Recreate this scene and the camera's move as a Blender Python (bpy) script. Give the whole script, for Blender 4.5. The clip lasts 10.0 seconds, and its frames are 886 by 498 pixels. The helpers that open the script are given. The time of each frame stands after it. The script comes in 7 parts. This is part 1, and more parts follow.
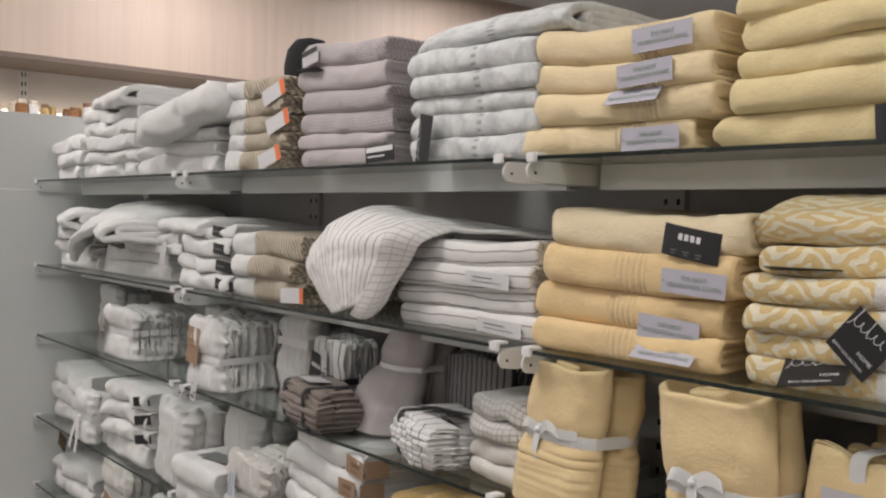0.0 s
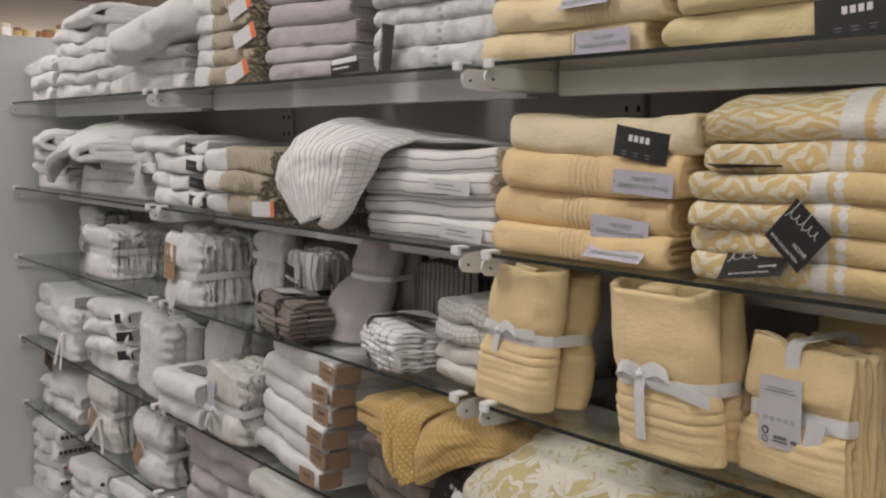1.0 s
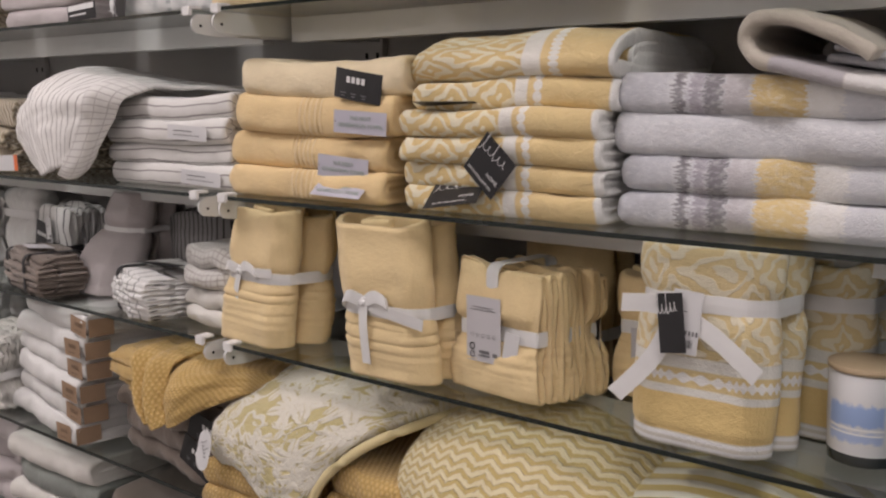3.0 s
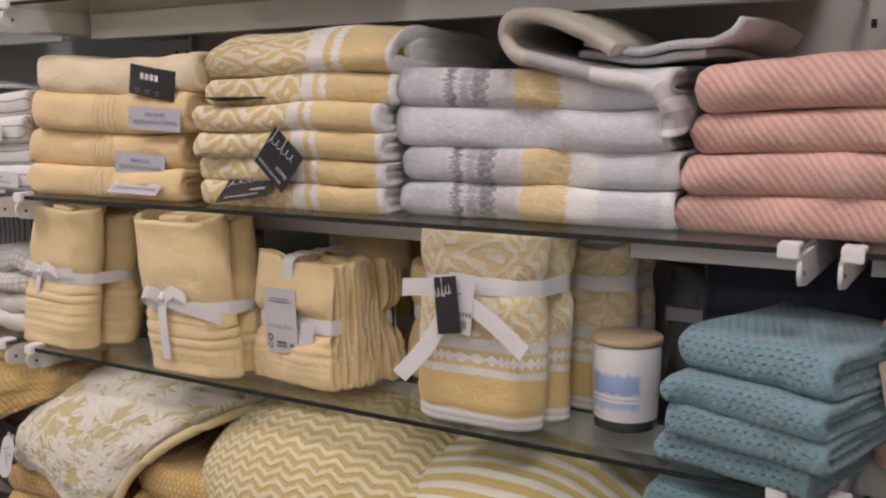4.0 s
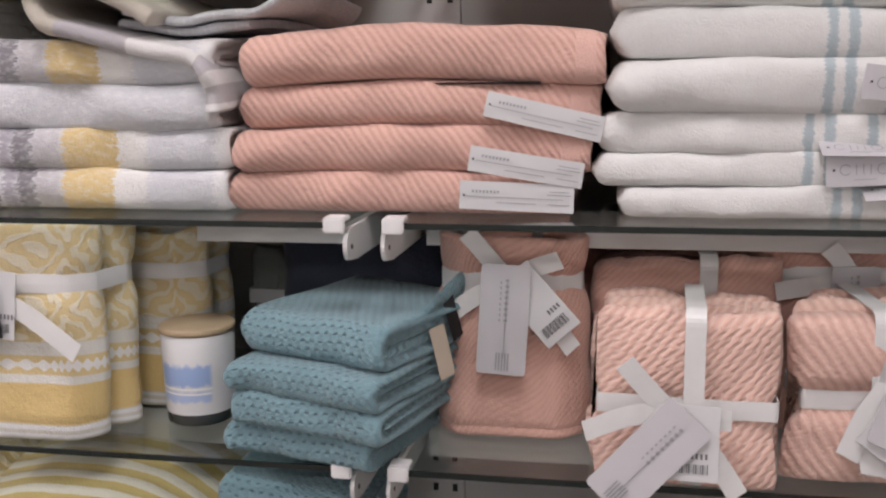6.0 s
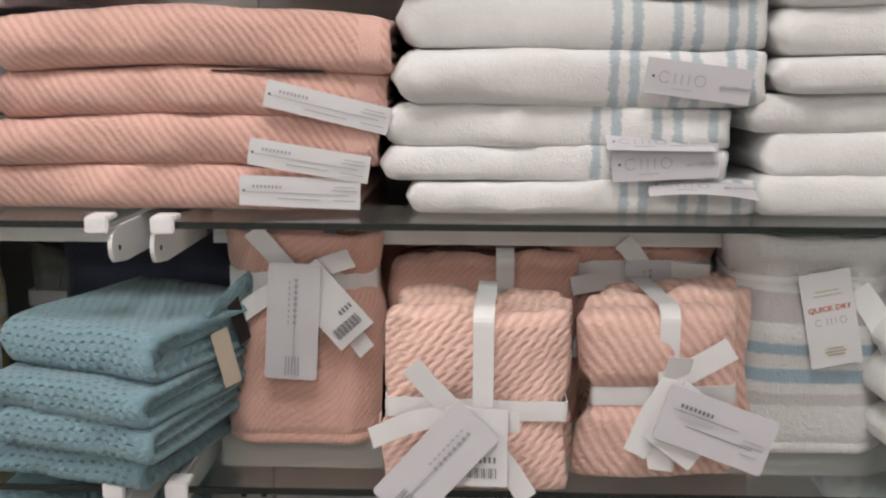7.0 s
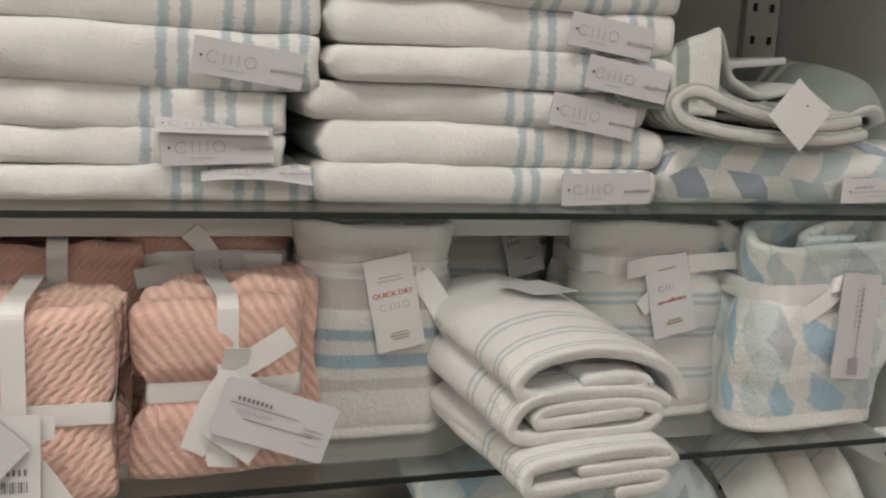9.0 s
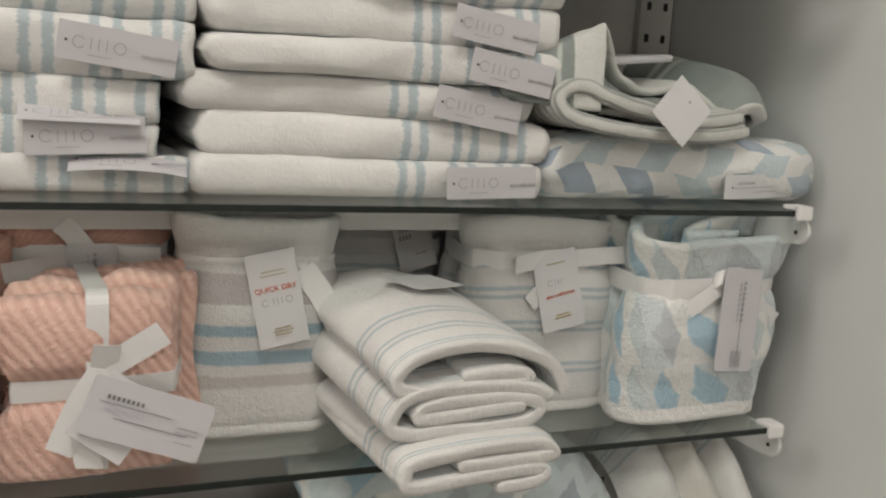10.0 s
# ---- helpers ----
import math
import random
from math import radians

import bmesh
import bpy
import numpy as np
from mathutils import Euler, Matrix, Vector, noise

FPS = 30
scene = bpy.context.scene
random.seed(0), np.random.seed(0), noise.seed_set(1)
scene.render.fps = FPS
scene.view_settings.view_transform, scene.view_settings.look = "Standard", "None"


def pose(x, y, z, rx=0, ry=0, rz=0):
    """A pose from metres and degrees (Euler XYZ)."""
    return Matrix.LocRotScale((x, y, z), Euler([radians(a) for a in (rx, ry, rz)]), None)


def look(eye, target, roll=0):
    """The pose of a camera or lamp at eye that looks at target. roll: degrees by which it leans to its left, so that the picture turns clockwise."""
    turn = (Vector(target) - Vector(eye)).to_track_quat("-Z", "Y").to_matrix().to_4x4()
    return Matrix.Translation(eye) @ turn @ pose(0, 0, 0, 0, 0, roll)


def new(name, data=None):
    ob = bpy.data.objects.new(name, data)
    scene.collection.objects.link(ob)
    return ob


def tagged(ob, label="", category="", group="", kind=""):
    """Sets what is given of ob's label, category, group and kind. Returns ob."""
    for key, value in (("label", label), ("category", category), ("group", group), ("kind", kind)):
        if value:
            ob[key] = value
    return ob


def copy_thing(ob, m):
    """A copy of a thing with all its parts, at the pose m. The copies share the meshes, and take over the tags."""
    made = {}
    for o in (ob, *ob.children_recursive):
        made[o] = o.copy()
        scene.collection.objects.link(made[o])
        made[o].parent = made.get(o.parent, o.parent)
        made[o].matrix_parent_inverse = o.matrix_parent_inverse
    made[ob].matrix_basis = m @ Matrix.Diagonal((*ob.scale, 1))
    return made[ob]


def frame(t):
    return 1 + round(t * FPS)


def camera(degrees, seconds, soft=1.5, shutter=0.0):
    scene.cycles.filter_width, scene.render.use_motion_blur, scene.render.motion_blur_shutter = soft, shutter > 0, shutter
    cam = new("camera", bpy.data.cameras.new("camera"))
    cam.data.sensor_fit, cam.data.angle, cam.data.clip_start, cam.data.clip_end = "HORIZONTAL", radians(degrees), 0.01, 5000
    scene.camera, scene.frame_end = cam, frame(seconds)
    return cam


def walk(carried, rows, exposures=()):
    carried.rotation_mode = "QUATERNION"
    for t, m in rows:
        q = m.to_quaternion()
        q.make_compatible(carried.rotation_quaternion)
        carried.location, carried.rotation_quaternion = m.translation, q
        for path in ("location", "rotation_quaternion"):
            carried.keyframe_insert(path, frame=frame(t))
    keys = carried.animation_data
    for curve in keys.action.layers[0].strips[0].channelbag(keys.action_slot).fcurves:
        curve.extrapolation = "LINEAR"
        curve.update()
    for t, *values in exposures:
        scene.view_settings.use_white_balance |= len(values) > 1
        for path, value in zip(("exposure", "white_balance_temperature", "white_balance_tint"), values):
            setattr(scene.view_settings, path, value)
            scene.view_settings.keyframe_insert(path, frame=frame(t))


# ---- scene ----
cam = camera(50.0, 10.0, soft=2.2)
PATH = [
    (0, (1.016, -1.002, 1.597), (-0.526, 0.27, 1.528), 1.3),
    (0.5, (1.041, -1.0, 1.591), (-0.494, 0.272, 1.436), 0.7),
    (1, (1.072, -0.99, 1.571), (-0.446, 0.293, 1.345), 0.5),
    (1.5, (1.108, -0.972, 1.558), (-0.372, 0.345, 1.28), 0.1),
    (2, (1.142, -0.948, 1.548), (-0.284, 0.424, 1.258), -0.1),
    (3.5, (1.253, -0.946, 1.542), (0.13, 0.681, 1.237), -0.1),
    (4, (1.309, -0.924, 1.534), (0.302, 0.778, 1.235), -0.3),
    (4.5, (1.337, -0.907, 1.527), (0.492, 0.881, 1.229), -0.4),
    (5, (1.365, -0.884, 1.523), (0.663, 0.964, 1.219), -0.7),
    (5.5, (1.378, -0.865, 1.524), (0.853, 1.038, 1.204), -0.8),
    (7, (1.457, -0.786, 1.53), (1.396, 1.177, 1.152), 0.2),
    (7.5, (1.486, -0.772, 1.523), (1.59, 1.191, 1.154), 0.9),
    (8, (1.511, -0.769, 1.518), (1.801, 1.177, 1.158), 1.5),
    (8.5, (1.534, -0.769, 1.516), (1.993, 1.145, 1.16), 2.2),
    (9, (1.561, -0.771, 1.513), (2.17, 1.102, 1.161), 2.9),
    (9.5, (1.582, -0.771, 1.511), (2.289, 1.067, 1.163), 3.6),
    (10, (1.598, -0.773, 1.51), (2.36, 1.043, 1.162), 3.8),
]

EXPOSURES = [(0, -0.96, 6300, 12), (1, -1.08, 6320, 13), (2, -0.85, 6330, 16), (3.5, -0.98, 6420, 20), (4.5, -0.67, 6370, 21), (5.5, -0.60, 6200, 20), (7, -0.51, 6300, 13), (8, -0.58, 6480, 11), (9, -0.68, 6600, 9), (10, -0.67, 6600, 8)]
walk(cam, [(t, look(eye, target, roll)) for t, eye, target, roll in PATH], EXPOSURES)
LAMP_POWER = 21.0

# ---- world and lights ----
world = bpy.data.worlds.new("world")
scene.world = world
world.use_nodes = True
world.node_tree.nodes["Background"].inputs[0].default_value = (0.9, 0.95, 1.0, 1)
world.node_tree.nodes["Background"].inputs[1].default_value = 0.04

# shelf levels (top of glass), bay edges and depth of the unit
S1, S2, S3, S4, S5, DECK = 1.690, 1.400, 1.160, 0.876, 0.640, 0.320
BAYS = [(-2.4, -1.26), (-1.2, -0.06), (0.004, 1.144), (1.192, 2.332)]
BACK = 0.40
CEIL = 2.98


# ---- materials ----
class Net:
    """A small builder for node materials."""

    def __init__(self, name, rough=0.9, metal=0.0):
        self.mat = bpy.data.materials.new(name)
        self.mat.use_nodes = True
        self.t = self.mat.node_tree
        self.p = self.t.nodes["Principled BSDF"]
        self.p.inputs["Roughness"].default_value = rough
        self.p.inputs["Metallic"].default_value = metal
        self._uv = None

    def put(self, sock, v):
        if hasattr(v, "is_output"):
            self.t.links.new(v, sock)
        elif hasattr(sock.default_value, "__len__") and not hasattr(v, "__len__"):
            sock.default_value = (v, v, v, 1)[:len(sock.default_value)]
        elif hasattr(v, "__len__"):
            sock.default_value = (*v, 1)[:len(sock.default_value)]
        else:
            sock.default_value = v

    def m(self, op, a, b=0.0, c=0.0):
        n = self.t.nodes.new("ShaderNodeMath")
        n.operation = op
        for i, v in enumerate((a, b, c)):
            self.put(n.inputs[i], v)
        return n.outputs[0]

    def mix(self, f, a, b, mode="MIX"):
        n = self.t.nodes.new("ShaderNodeMixRGB")
        n.blend_type = mode
        self.put(n.inputs[0], f)
        self.put(n.inputs[1], a)
        self.put(n.inputs[2], b)
        return n.outputs[0]

    def uv(self):
        if not self._uv:
            n = self.t.nodes.new("ShaderNodeUVMap")
            s = self.t.nodes.new("ShaderNodeSeparateXYZ")
            self.t.links.new(n.outputs[0], s.inputs[0])
            self._uv = (s.outputs[0], s.outputs[1], n.outputs[0])
        return self._uv

    def obj(self):
        return self.t.nodes.new("ShaderNodeTexCoord").outputs["Object"]

    def rand(self):
        return self.t.nodes.new("ShaderNodeObjectInfo").outputs["Random"]

    def noise(self, vec, scale, detail=2.0, out=0):
        n = self.t.nodes.new("ShaderNodeTexNoise")
        self.t.links.new(vec, n.inputs["Vector"])
        n.inputs["Scale"].default_value = scale
        n.inputs["Detail"].default_value = detail
        return n.outputs[out]

    def combine(self, x, y, z=0.0):
        n = self.t.nodes.new("ShaderNodeCombineXYZ")
        for i, v in enumerate((x, y, z)):
            self.put(n.inputs[i], v)
        return n.outputs[0]

    def white(self, vec):
        n = self.t.nodes.new("ShaderNodeTexWhiteNoise")
        self.t.links.new(vec, n.inputs["Vector"])
        return n.outputs["Value"]

    def step(self, v, a, b):
        """0 below a, 1 above b, smooth between."""
        n = self.t.nodes.new("ShaderNodeMapRange")
        n.interpolation_type = "SMOOTHSTEP"
        self.put(n.inputs[0], v)
        n.inputs[1].default_value, n.inputs[2].default_value = a, b
        return n.outputs[0]

    def band(self, v, a, b, soft=0.001):
        return self.m("MULTIPLY", self.step(v, a - soft, a + soft), self.m("SUBTRACT", 1.0, self.step(v, b - soft, b + soft)))

    def wave(self, v, period):
        return self.m("SINE", self.m("MULTIPLY", v, 2 * math.pi / period))

    def bump(self, h, dist, strength=1.0):
        n = self.t.nodes.new("ShaderNodeBump")
        n.inputs["Strength"].default_value = strength
        n.inputs["Distance"].default_value = dist
        self.put(n.inputs["Height"], h)
        self.t.links.new(n.outputs[0], self.p.inputs["Normal"])

    def color(self, c):
        self.put(self.p.inputs["Base Color"], c)


def cloth(name, base, pattern=None, pile=0.0016, vary=0.07, grain=520, sheen=0.25):
    """Terry cloth: pile bump, slow tone changes, a little tint per towel; pattern(n, u, v) gives (colour, relief or None)."""
    n = Net(name, 0.95)
    u, v, vec = n.uv()
    col, relief = pattern(n, u, v) if pattern else (base, None)
    o = n.obj()
    slow = n.noise(o, 14, 3)
    fine = n.noise(o, grain, 2)
    tone = n.m("ADD", n.m("MULTIPLY", n.m("SUBTRACT", slow, 0.5), vary * 2.4), n.m("MULTIPLY", n.m("SUBTRACT", fine, 0.5), 0.11))
    tone = n.m("ADD", tone, n.m("MULTIPLY", n.m("SUBTRACT", n.rand(), 0.5), vary))
    tone = n.m("ADD", tone, n.m("MULTIPLY", n.m("SUBTRACT", n.noise(o, 75, 3), 0.5), 0.09))
    tone = n.m("ADD", tone, 1.0)
    n.color(n.mix(1.0, col, n.combine(tone, tone, tone), "MULTIPLY"))
    h = n.m("ADD", n.m("MULTIPLY", fine, 0.6), n.m("MULTIPLY", n.noise(o, 150, 3), 0.8))
    if relief is not None:
        h = n.m("ADD", h, relief)
    n.bump(h, pile)
    n.p.inputs["Sheen Weight"].default_value = sheen
    n.p.inputs["Specular IOR Level"].default_value = 0.15
    return n.mat


def dobby(base, spots, w=0.004, count=6):
    """Plain terry with a few woven ribs that run round the towel near its end."""
    def f(n, u, v):
        r = None
        for s in spots:
            b = n.band(u, s, s + w * 2 * count, 0.002)
            k = n.m("MULTIPLY", b, n.m("MULTIPLY", n.wave(u, w * 2), 0.8))
            r = k if r is None else n.m("ADD", r, k)
        return base, r
    return f


def across(base, bands, jag=0.0, by="u", fringe=0.0):
    """Bands (from, to, colour) across the towel, with uneven woven edges; fringe: how much white pile flecks them."""
    def f(n, u, v):
        w = u if by == "u" else v
        if jag:
            w = n.m("ADD", w, n.m("MULTIPLY", n.m("SUBTRACT", n.noise(n.combine(n.m("MULTIPLY", u, 0.3), v), 380, 3), 0.5), jag))
        col = base
        for a, b, c in bands:
            col = n.mix(n.band(w, a, b, 0.0015), col, c)
        if fringe:
            fleck = n.noise(n.combine(n.m("MULTIPLY", u, 0.45), v), 210, 3)
            col = n.mix(n.m("MULTIPLY", n.step(fleck, 0.45, 0.72), fringe), col, (0.78, 0.78, 0.79))
            col = n.mix(n.m("MULTIPLY", n.step(n.noise(n.uv()[2], 22, 2), 0.48, 0.66), fringe * 0.6), col, (0.74, 0.75, 0.77))
        return col, None
    return f


def ikat(ground, figure, tail, size=0.9):
    """Nested lozenges with hooked scrolls; tail: where the pale border starts and where the white end does."""
    def f(n, u, v):
        vec = n.combine(u, v)
        p = n.mix(0.011, vec, n.noise(vec, 55, 2, 1), "ADD")
        s = n.t.nodes.new("ShaderNodeSeparateXYZ")
        n.t.links.new(p, s.inputs[0])
        x, y = n.m("DIVIDE", s.outputs[0], 0.086 * size), n.m("DIVIDE", s.outputs[1], 0.078 * size)
        dx, dy = (n.m("ABSOLUTE", n.m("SUBTRACT", n.m("FRACT", q), 0.5)) for q in (x, y))
        hook = n.m("MULTIPLY", n.m("SINE", n.m("MULTIPLY", x, 4 * math.pi)), n.m("SINE", n.m("MULTIPLY", y, 4 * math.pi)))
        a = n.m("ADD", n.m("ADD", dx, dy), n.m("MULTIPLY", hook, 0.085))
        curl = n.m("MULTIPLY", n.m("COSINE", n.m("MULTIPLY", x, 6 * math.pi)), n.m("COSINE", n.m("MULTIPLY", y, 6 * math.pi)))
        line = n.step(n.m("ADD", n.m("SINE", n.m("MULTIPLY", a, 6.4 * math.pi)), n.m("MULTIPLY", curl, 0.75)), 0.0, 0.5)
        col = n.mix(line, ground, figure)
        if tail:
            a0, a1 = tail
            col = n.mix(n.step(u, a0 - 0.001, a0 + 0.001), col, (0.72, 0.56, 0.29))
            col = n.mix(n.band(u, a0, a0 + 0.019), col, (0.77, 0.75, 0.70))
            du, dv = n.m("SUBTRACT", u, a0 + 0.034), n.m("MULTIPLY", n.m("SUBTRACT", n.m("FRACT", n.m("DIVIDE", v, 0.0125)), 0.5), 0.0125)
            bead = n.m("SQRT", n.m("ADD", n.m("MULTIPLY", du, du), n.m("MULTIPLY", dv, dv)))
            col = n.mix(n.m("SUBTRACT", 1.0, n.step(bead, 0.0058, 0.0072)), col, (0.80, 0.78, 0.74))
            col = n.mix(n.step(u, a1 - 0.002, a1 + 0.002), col, (0.74, 0.74, 0.72))
        return col, n.m("MULTIPLY", line, 0.35)
    return f


def ikat_bundle(n, u, v):
    """The same weave stood on end: hem, yellow border, bead row, scrolls above."""
    base, h = ikat((0.71, 0.58, 0.32), (0.76, 0.70, 0.54), None, 0.78)(n, u, v)
    bead = n.step(n.m("ADD", n.m("MULTIPLY", n.wave(u, 0.0105), 0.0022), n.m("ABSOLUTE", n.m("SUBTRACT", v, 0.083))), 0.0052, 0.0036)
    pale = n.mix(n.m("MULTIPLY", bead, n.band(v, 0.074, 0.092)), n.mix(n.band(v, 0.072, 0.094), (0.74, 0.73, 0.68), (0.70, 0.57, 0.30)), (0.82, 0.81, 0.79))
    col = n.mix(n.step(v, 0.108, 0.110), pale, base)
    col = n.mix(n.step(v, 0.062, 0.064), (0.72, 0.54, 0.24), col)
    hem = n.mix(n.step(n.wave(v, 0.008), -0.2, 0.2), (0.72, 0.72, 0.72), (0.60, 0.58, 0.52))
    return n.mix(n.step(v, 0.017, 0.019), hem, col), n.m("MULTIPLY", h, n.step(v, 0.108, 0.110))


def ribbed(dark, light, period=0.0085, slope=0.75, depth=1.6, hem=None, nubs=0.15):
    """Slanting twisted ribs; hem: a flat woven strip across the end, from and to."""
    def f(n, u, v):
        w = n.m("ADD", u, n.m("MULTIPLY", v, slope))
        w = n.m("ADD", w, n.m("MULTIPLY", n.noise(n.uv()[2], 30, 1), 0.004))
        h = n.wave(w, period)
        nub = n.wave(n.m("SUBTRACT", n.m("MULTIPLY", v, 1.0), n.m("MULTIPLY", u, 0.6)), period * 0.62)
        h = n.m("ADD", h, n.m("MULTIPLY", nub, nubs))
        # groove shade is put into the colour: dark when low, light on the ribs
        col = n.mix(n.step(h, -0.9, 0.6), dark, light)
        if hem:
            flat = n.band(u, *hem)
            col = n.mix(flat, col, light)
            h = n.m("MULTIPLY", h, n.m("SUBTRACT", 1.0, flat))
        return col, n.m("MULTIPLY", h, depth * 0.5)
    return f


def nubby(dark, light, pu=0.014, pv=0.009):
    """Rows of short raised dashes, every second row shifted."""
    def f(n, u, v):
        row = n.m("FLOOR", n.m("DIVIDE", v, pv))
        uu = n.m("ADD", u, n.m("MULTIPLY", n.m("MODULO", row, 2.0), pu * 0.5))
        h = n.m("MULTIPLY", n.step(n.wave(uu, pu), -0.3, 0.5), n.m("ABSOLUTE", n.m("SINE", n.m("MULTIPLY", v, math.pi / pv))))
        # gaps between the raised dashes take a darker colour for their shade
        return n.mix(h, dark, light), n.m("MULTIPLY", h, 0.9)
    return f


def eyelets(ground, hole, pu=0.0125, pv=0.0105, hem=None):
    """Rows of short sunk dashes in a soft weave, every second row shifted; hem: where the flat woven end starts."""
    def f(n, u, v):
        vv = n.m("ADD", v, n.m("MULTIPLY", n.noise(n.uv()[2], 35, 1), 0.004))
        q = n.m("DIVIDE", vv, pv)
        row = n.m("FLOOR", q)
        uu = n.m("ADD", u, n.m("MULTIPLY", n.m("MODULO", n.m("ABSOLUTE", row), 2.0), pu * 0.5))
        d = n.m("ABSOLUTE", n.m("SUBTRACT", n.m("FRACT", q), 0.5))
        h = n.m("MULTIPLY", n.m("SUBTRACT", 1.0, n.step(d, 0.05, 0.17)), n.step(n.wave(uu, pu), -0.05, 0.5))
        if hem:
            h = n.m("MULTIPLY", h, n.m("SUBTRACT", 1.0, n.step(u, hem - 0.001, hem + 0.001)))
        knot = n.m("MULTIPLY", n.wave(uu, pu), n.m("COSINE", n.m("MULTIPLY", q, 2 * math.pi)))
        # shade inside the sunk dashes is put in as the hole colour
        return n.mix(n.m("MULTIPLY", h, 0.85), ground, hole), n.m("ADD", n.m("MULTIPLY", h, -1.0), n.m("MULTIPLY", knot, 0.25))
    return f


def lines(base, line, pu=0.0, pv=0.0, wu=0.0012, wv=0.0012, relief=0.0):
    """Thin woven lines along, across or both."""
    def f(n, u, v):
        mask = 0.0
        for w, per, wid in ((u, pu, wu), (v, pv, wv)):
            if per:
                w = n.m("ADD", w, n.m("MULTIPLY", n.noise(n.uv()[2], 18, 1), 0.006))
                d = n.m("ABSOLUTE", n.m("SUBTRACT", n.m("FRACT", n.m("DIVIDE", w, per)), 0.5))
                mask = n.m("MAXIMUM", mask, n.m("SUBTRACT", 1.0, n.step(d, wid / per * 0.6, wid / per * 1.2)))
        return n.mix(mask, base, line), (n.m("MULTIPLY", mask, relief) if relief else None)
    return f


def zigzag(dark, light):
    """Raised zigzag ridges with ragged pile."""
    def f(n, u, v):
        tri = n.m("ABSOLUTE", n.m("SUBTRACT", n.m("FRACT", n.m("DIVIDE", u, 0.034)), 0.5))
        w = n.m("ADD", v, n.m("MULTIPLY", tri, 0.024))
        w = n.m("ADD", w, n.m("MULTIPLY", n.noise(n.uv()[2], 150, 3), 0.009))
        h = n.wave(w, 0.0175)
        return n.mix(n.step(h, -0.55, 0.35), dark, light), n.m("MULTIPLY", n.step(h, -0.6, 0.5), 0.8)
    return f


def harlequin(pu=0.052, pv=0.085, hem=0.0):
    """Tall leaning lozenges in pale blues, greys and off-white with soft edges, and a white hem."""
    def f(n, u, v):
        wob = n.noise(n.uv()[2], 60, 3)
        uu = n.m("ADD", u, n.m("MULTIPLY", n.m("SUBTRACT", wob, 0.5), 0.014))
        row = n.m("FLOOR", n.m("DIVIDE", v, pv))
        lean = n.m("SUBTRACT", n.m("FRACT", n.m("DIVIDE", v, pv)), 0.5)
        x = n.m("ADD", n.m("DIVIDE", uu, pu), n.m("ADD", n.m("MULTIPLY", lean, 0.8), n.m("MULTIPLY", row, 0.37)))
        col, r = WHITE_C, n.white(n.combine(n.m("FLOOR", x), row))
        side = n.m("ABSOLUTE", n.m("SUBTRACT", n.m("FRACT", x), 0.5))
        near = n.m("ADD", n.m("MULTIPLY", side, 1.25), n.m("ABSOLUTE", lean))
        block = n.m("SUBTRACT", 1.0, n.step(near, 0.42, 0.56))
        tone = n.mix(n.step(r, 0.30, 0.32), (0.55, 0.62, 0.63), (0.40, 0.56, 0.66))
        tone = n.mix(n.step(r, 0.55, 0.57), tone, (0.50, 0.54, 0.57))
        tone = n.mix(n.step(r, 0.84, 0.86), tone, (0.30, 0.34, 0.42))
        col = n.mix(block, n.mix(n.step(n.white(n.combine(n.m("ROUND", x), row)), 0.5, 0.52), (0.74, 0.75, 0.735), (0.61, 0.67, 0.69)), tone)
        if hem:
            col = n.mix(n.step(v, hem - 0.001, hem + 0.001), WHITE_C, col)
        return col, n.m("MULTIPLY", block, -0.2)
    return f


def chevrons(row_h=0.026, wid=0.036, slant=0.85):
    """Rows of leaning blocks, every second one white, the lean turning from row to row."""
    def f(n, u, v):
        vv = n.m("ADD", v, n.m("MULTIPLY", n.m("SUBTRACT", n.noise(n.uv()[2], 9, 1), 0.5), 0.02))
        row = n.m("FLOOR", n.m("DIVIDE", vv, row_h))
        sign = n.m("SUBTRACT", n.m("MULTIPLY", n.m("MODULO", n.m("ABSOLUTE", row), 2.0), 2.0), 1.0)
        uu = n.m("ADD", u, n.m("MULTIPLY", n.m("MULTIPLY", n.m("SUBTRACT", vv, n.m("MULTIPLY", row, row_h)), sign), slant))
        uu = n.m("ADD", uu, n.m("MULTIPLY", n.m("SUBTRACT", n.noise(n.uv()[2], 130, 2), 0.5), 0.006))
        cell = n.m("FLOOR", n.m("DIVIDE", uu, wid))
        r = n.white(n.combine(cell, row))
        odd = n.m("MODULO", n.m("ABSOLUTE", cell), 2.0)
        col = n.mix(n.step(r, 0.30, 0.32), (0.34, 0.40, 0.47), (0.50, 0.58, 0.61))
        col = n.mix(n.step(r, 0.72, 0.74), col, (0.54, 0.57, 0.57))
        return n.mix(odd, (0.72, 0.73, 0.72), col), n.m("MULTIPLY", odd, -0.5)
    return f


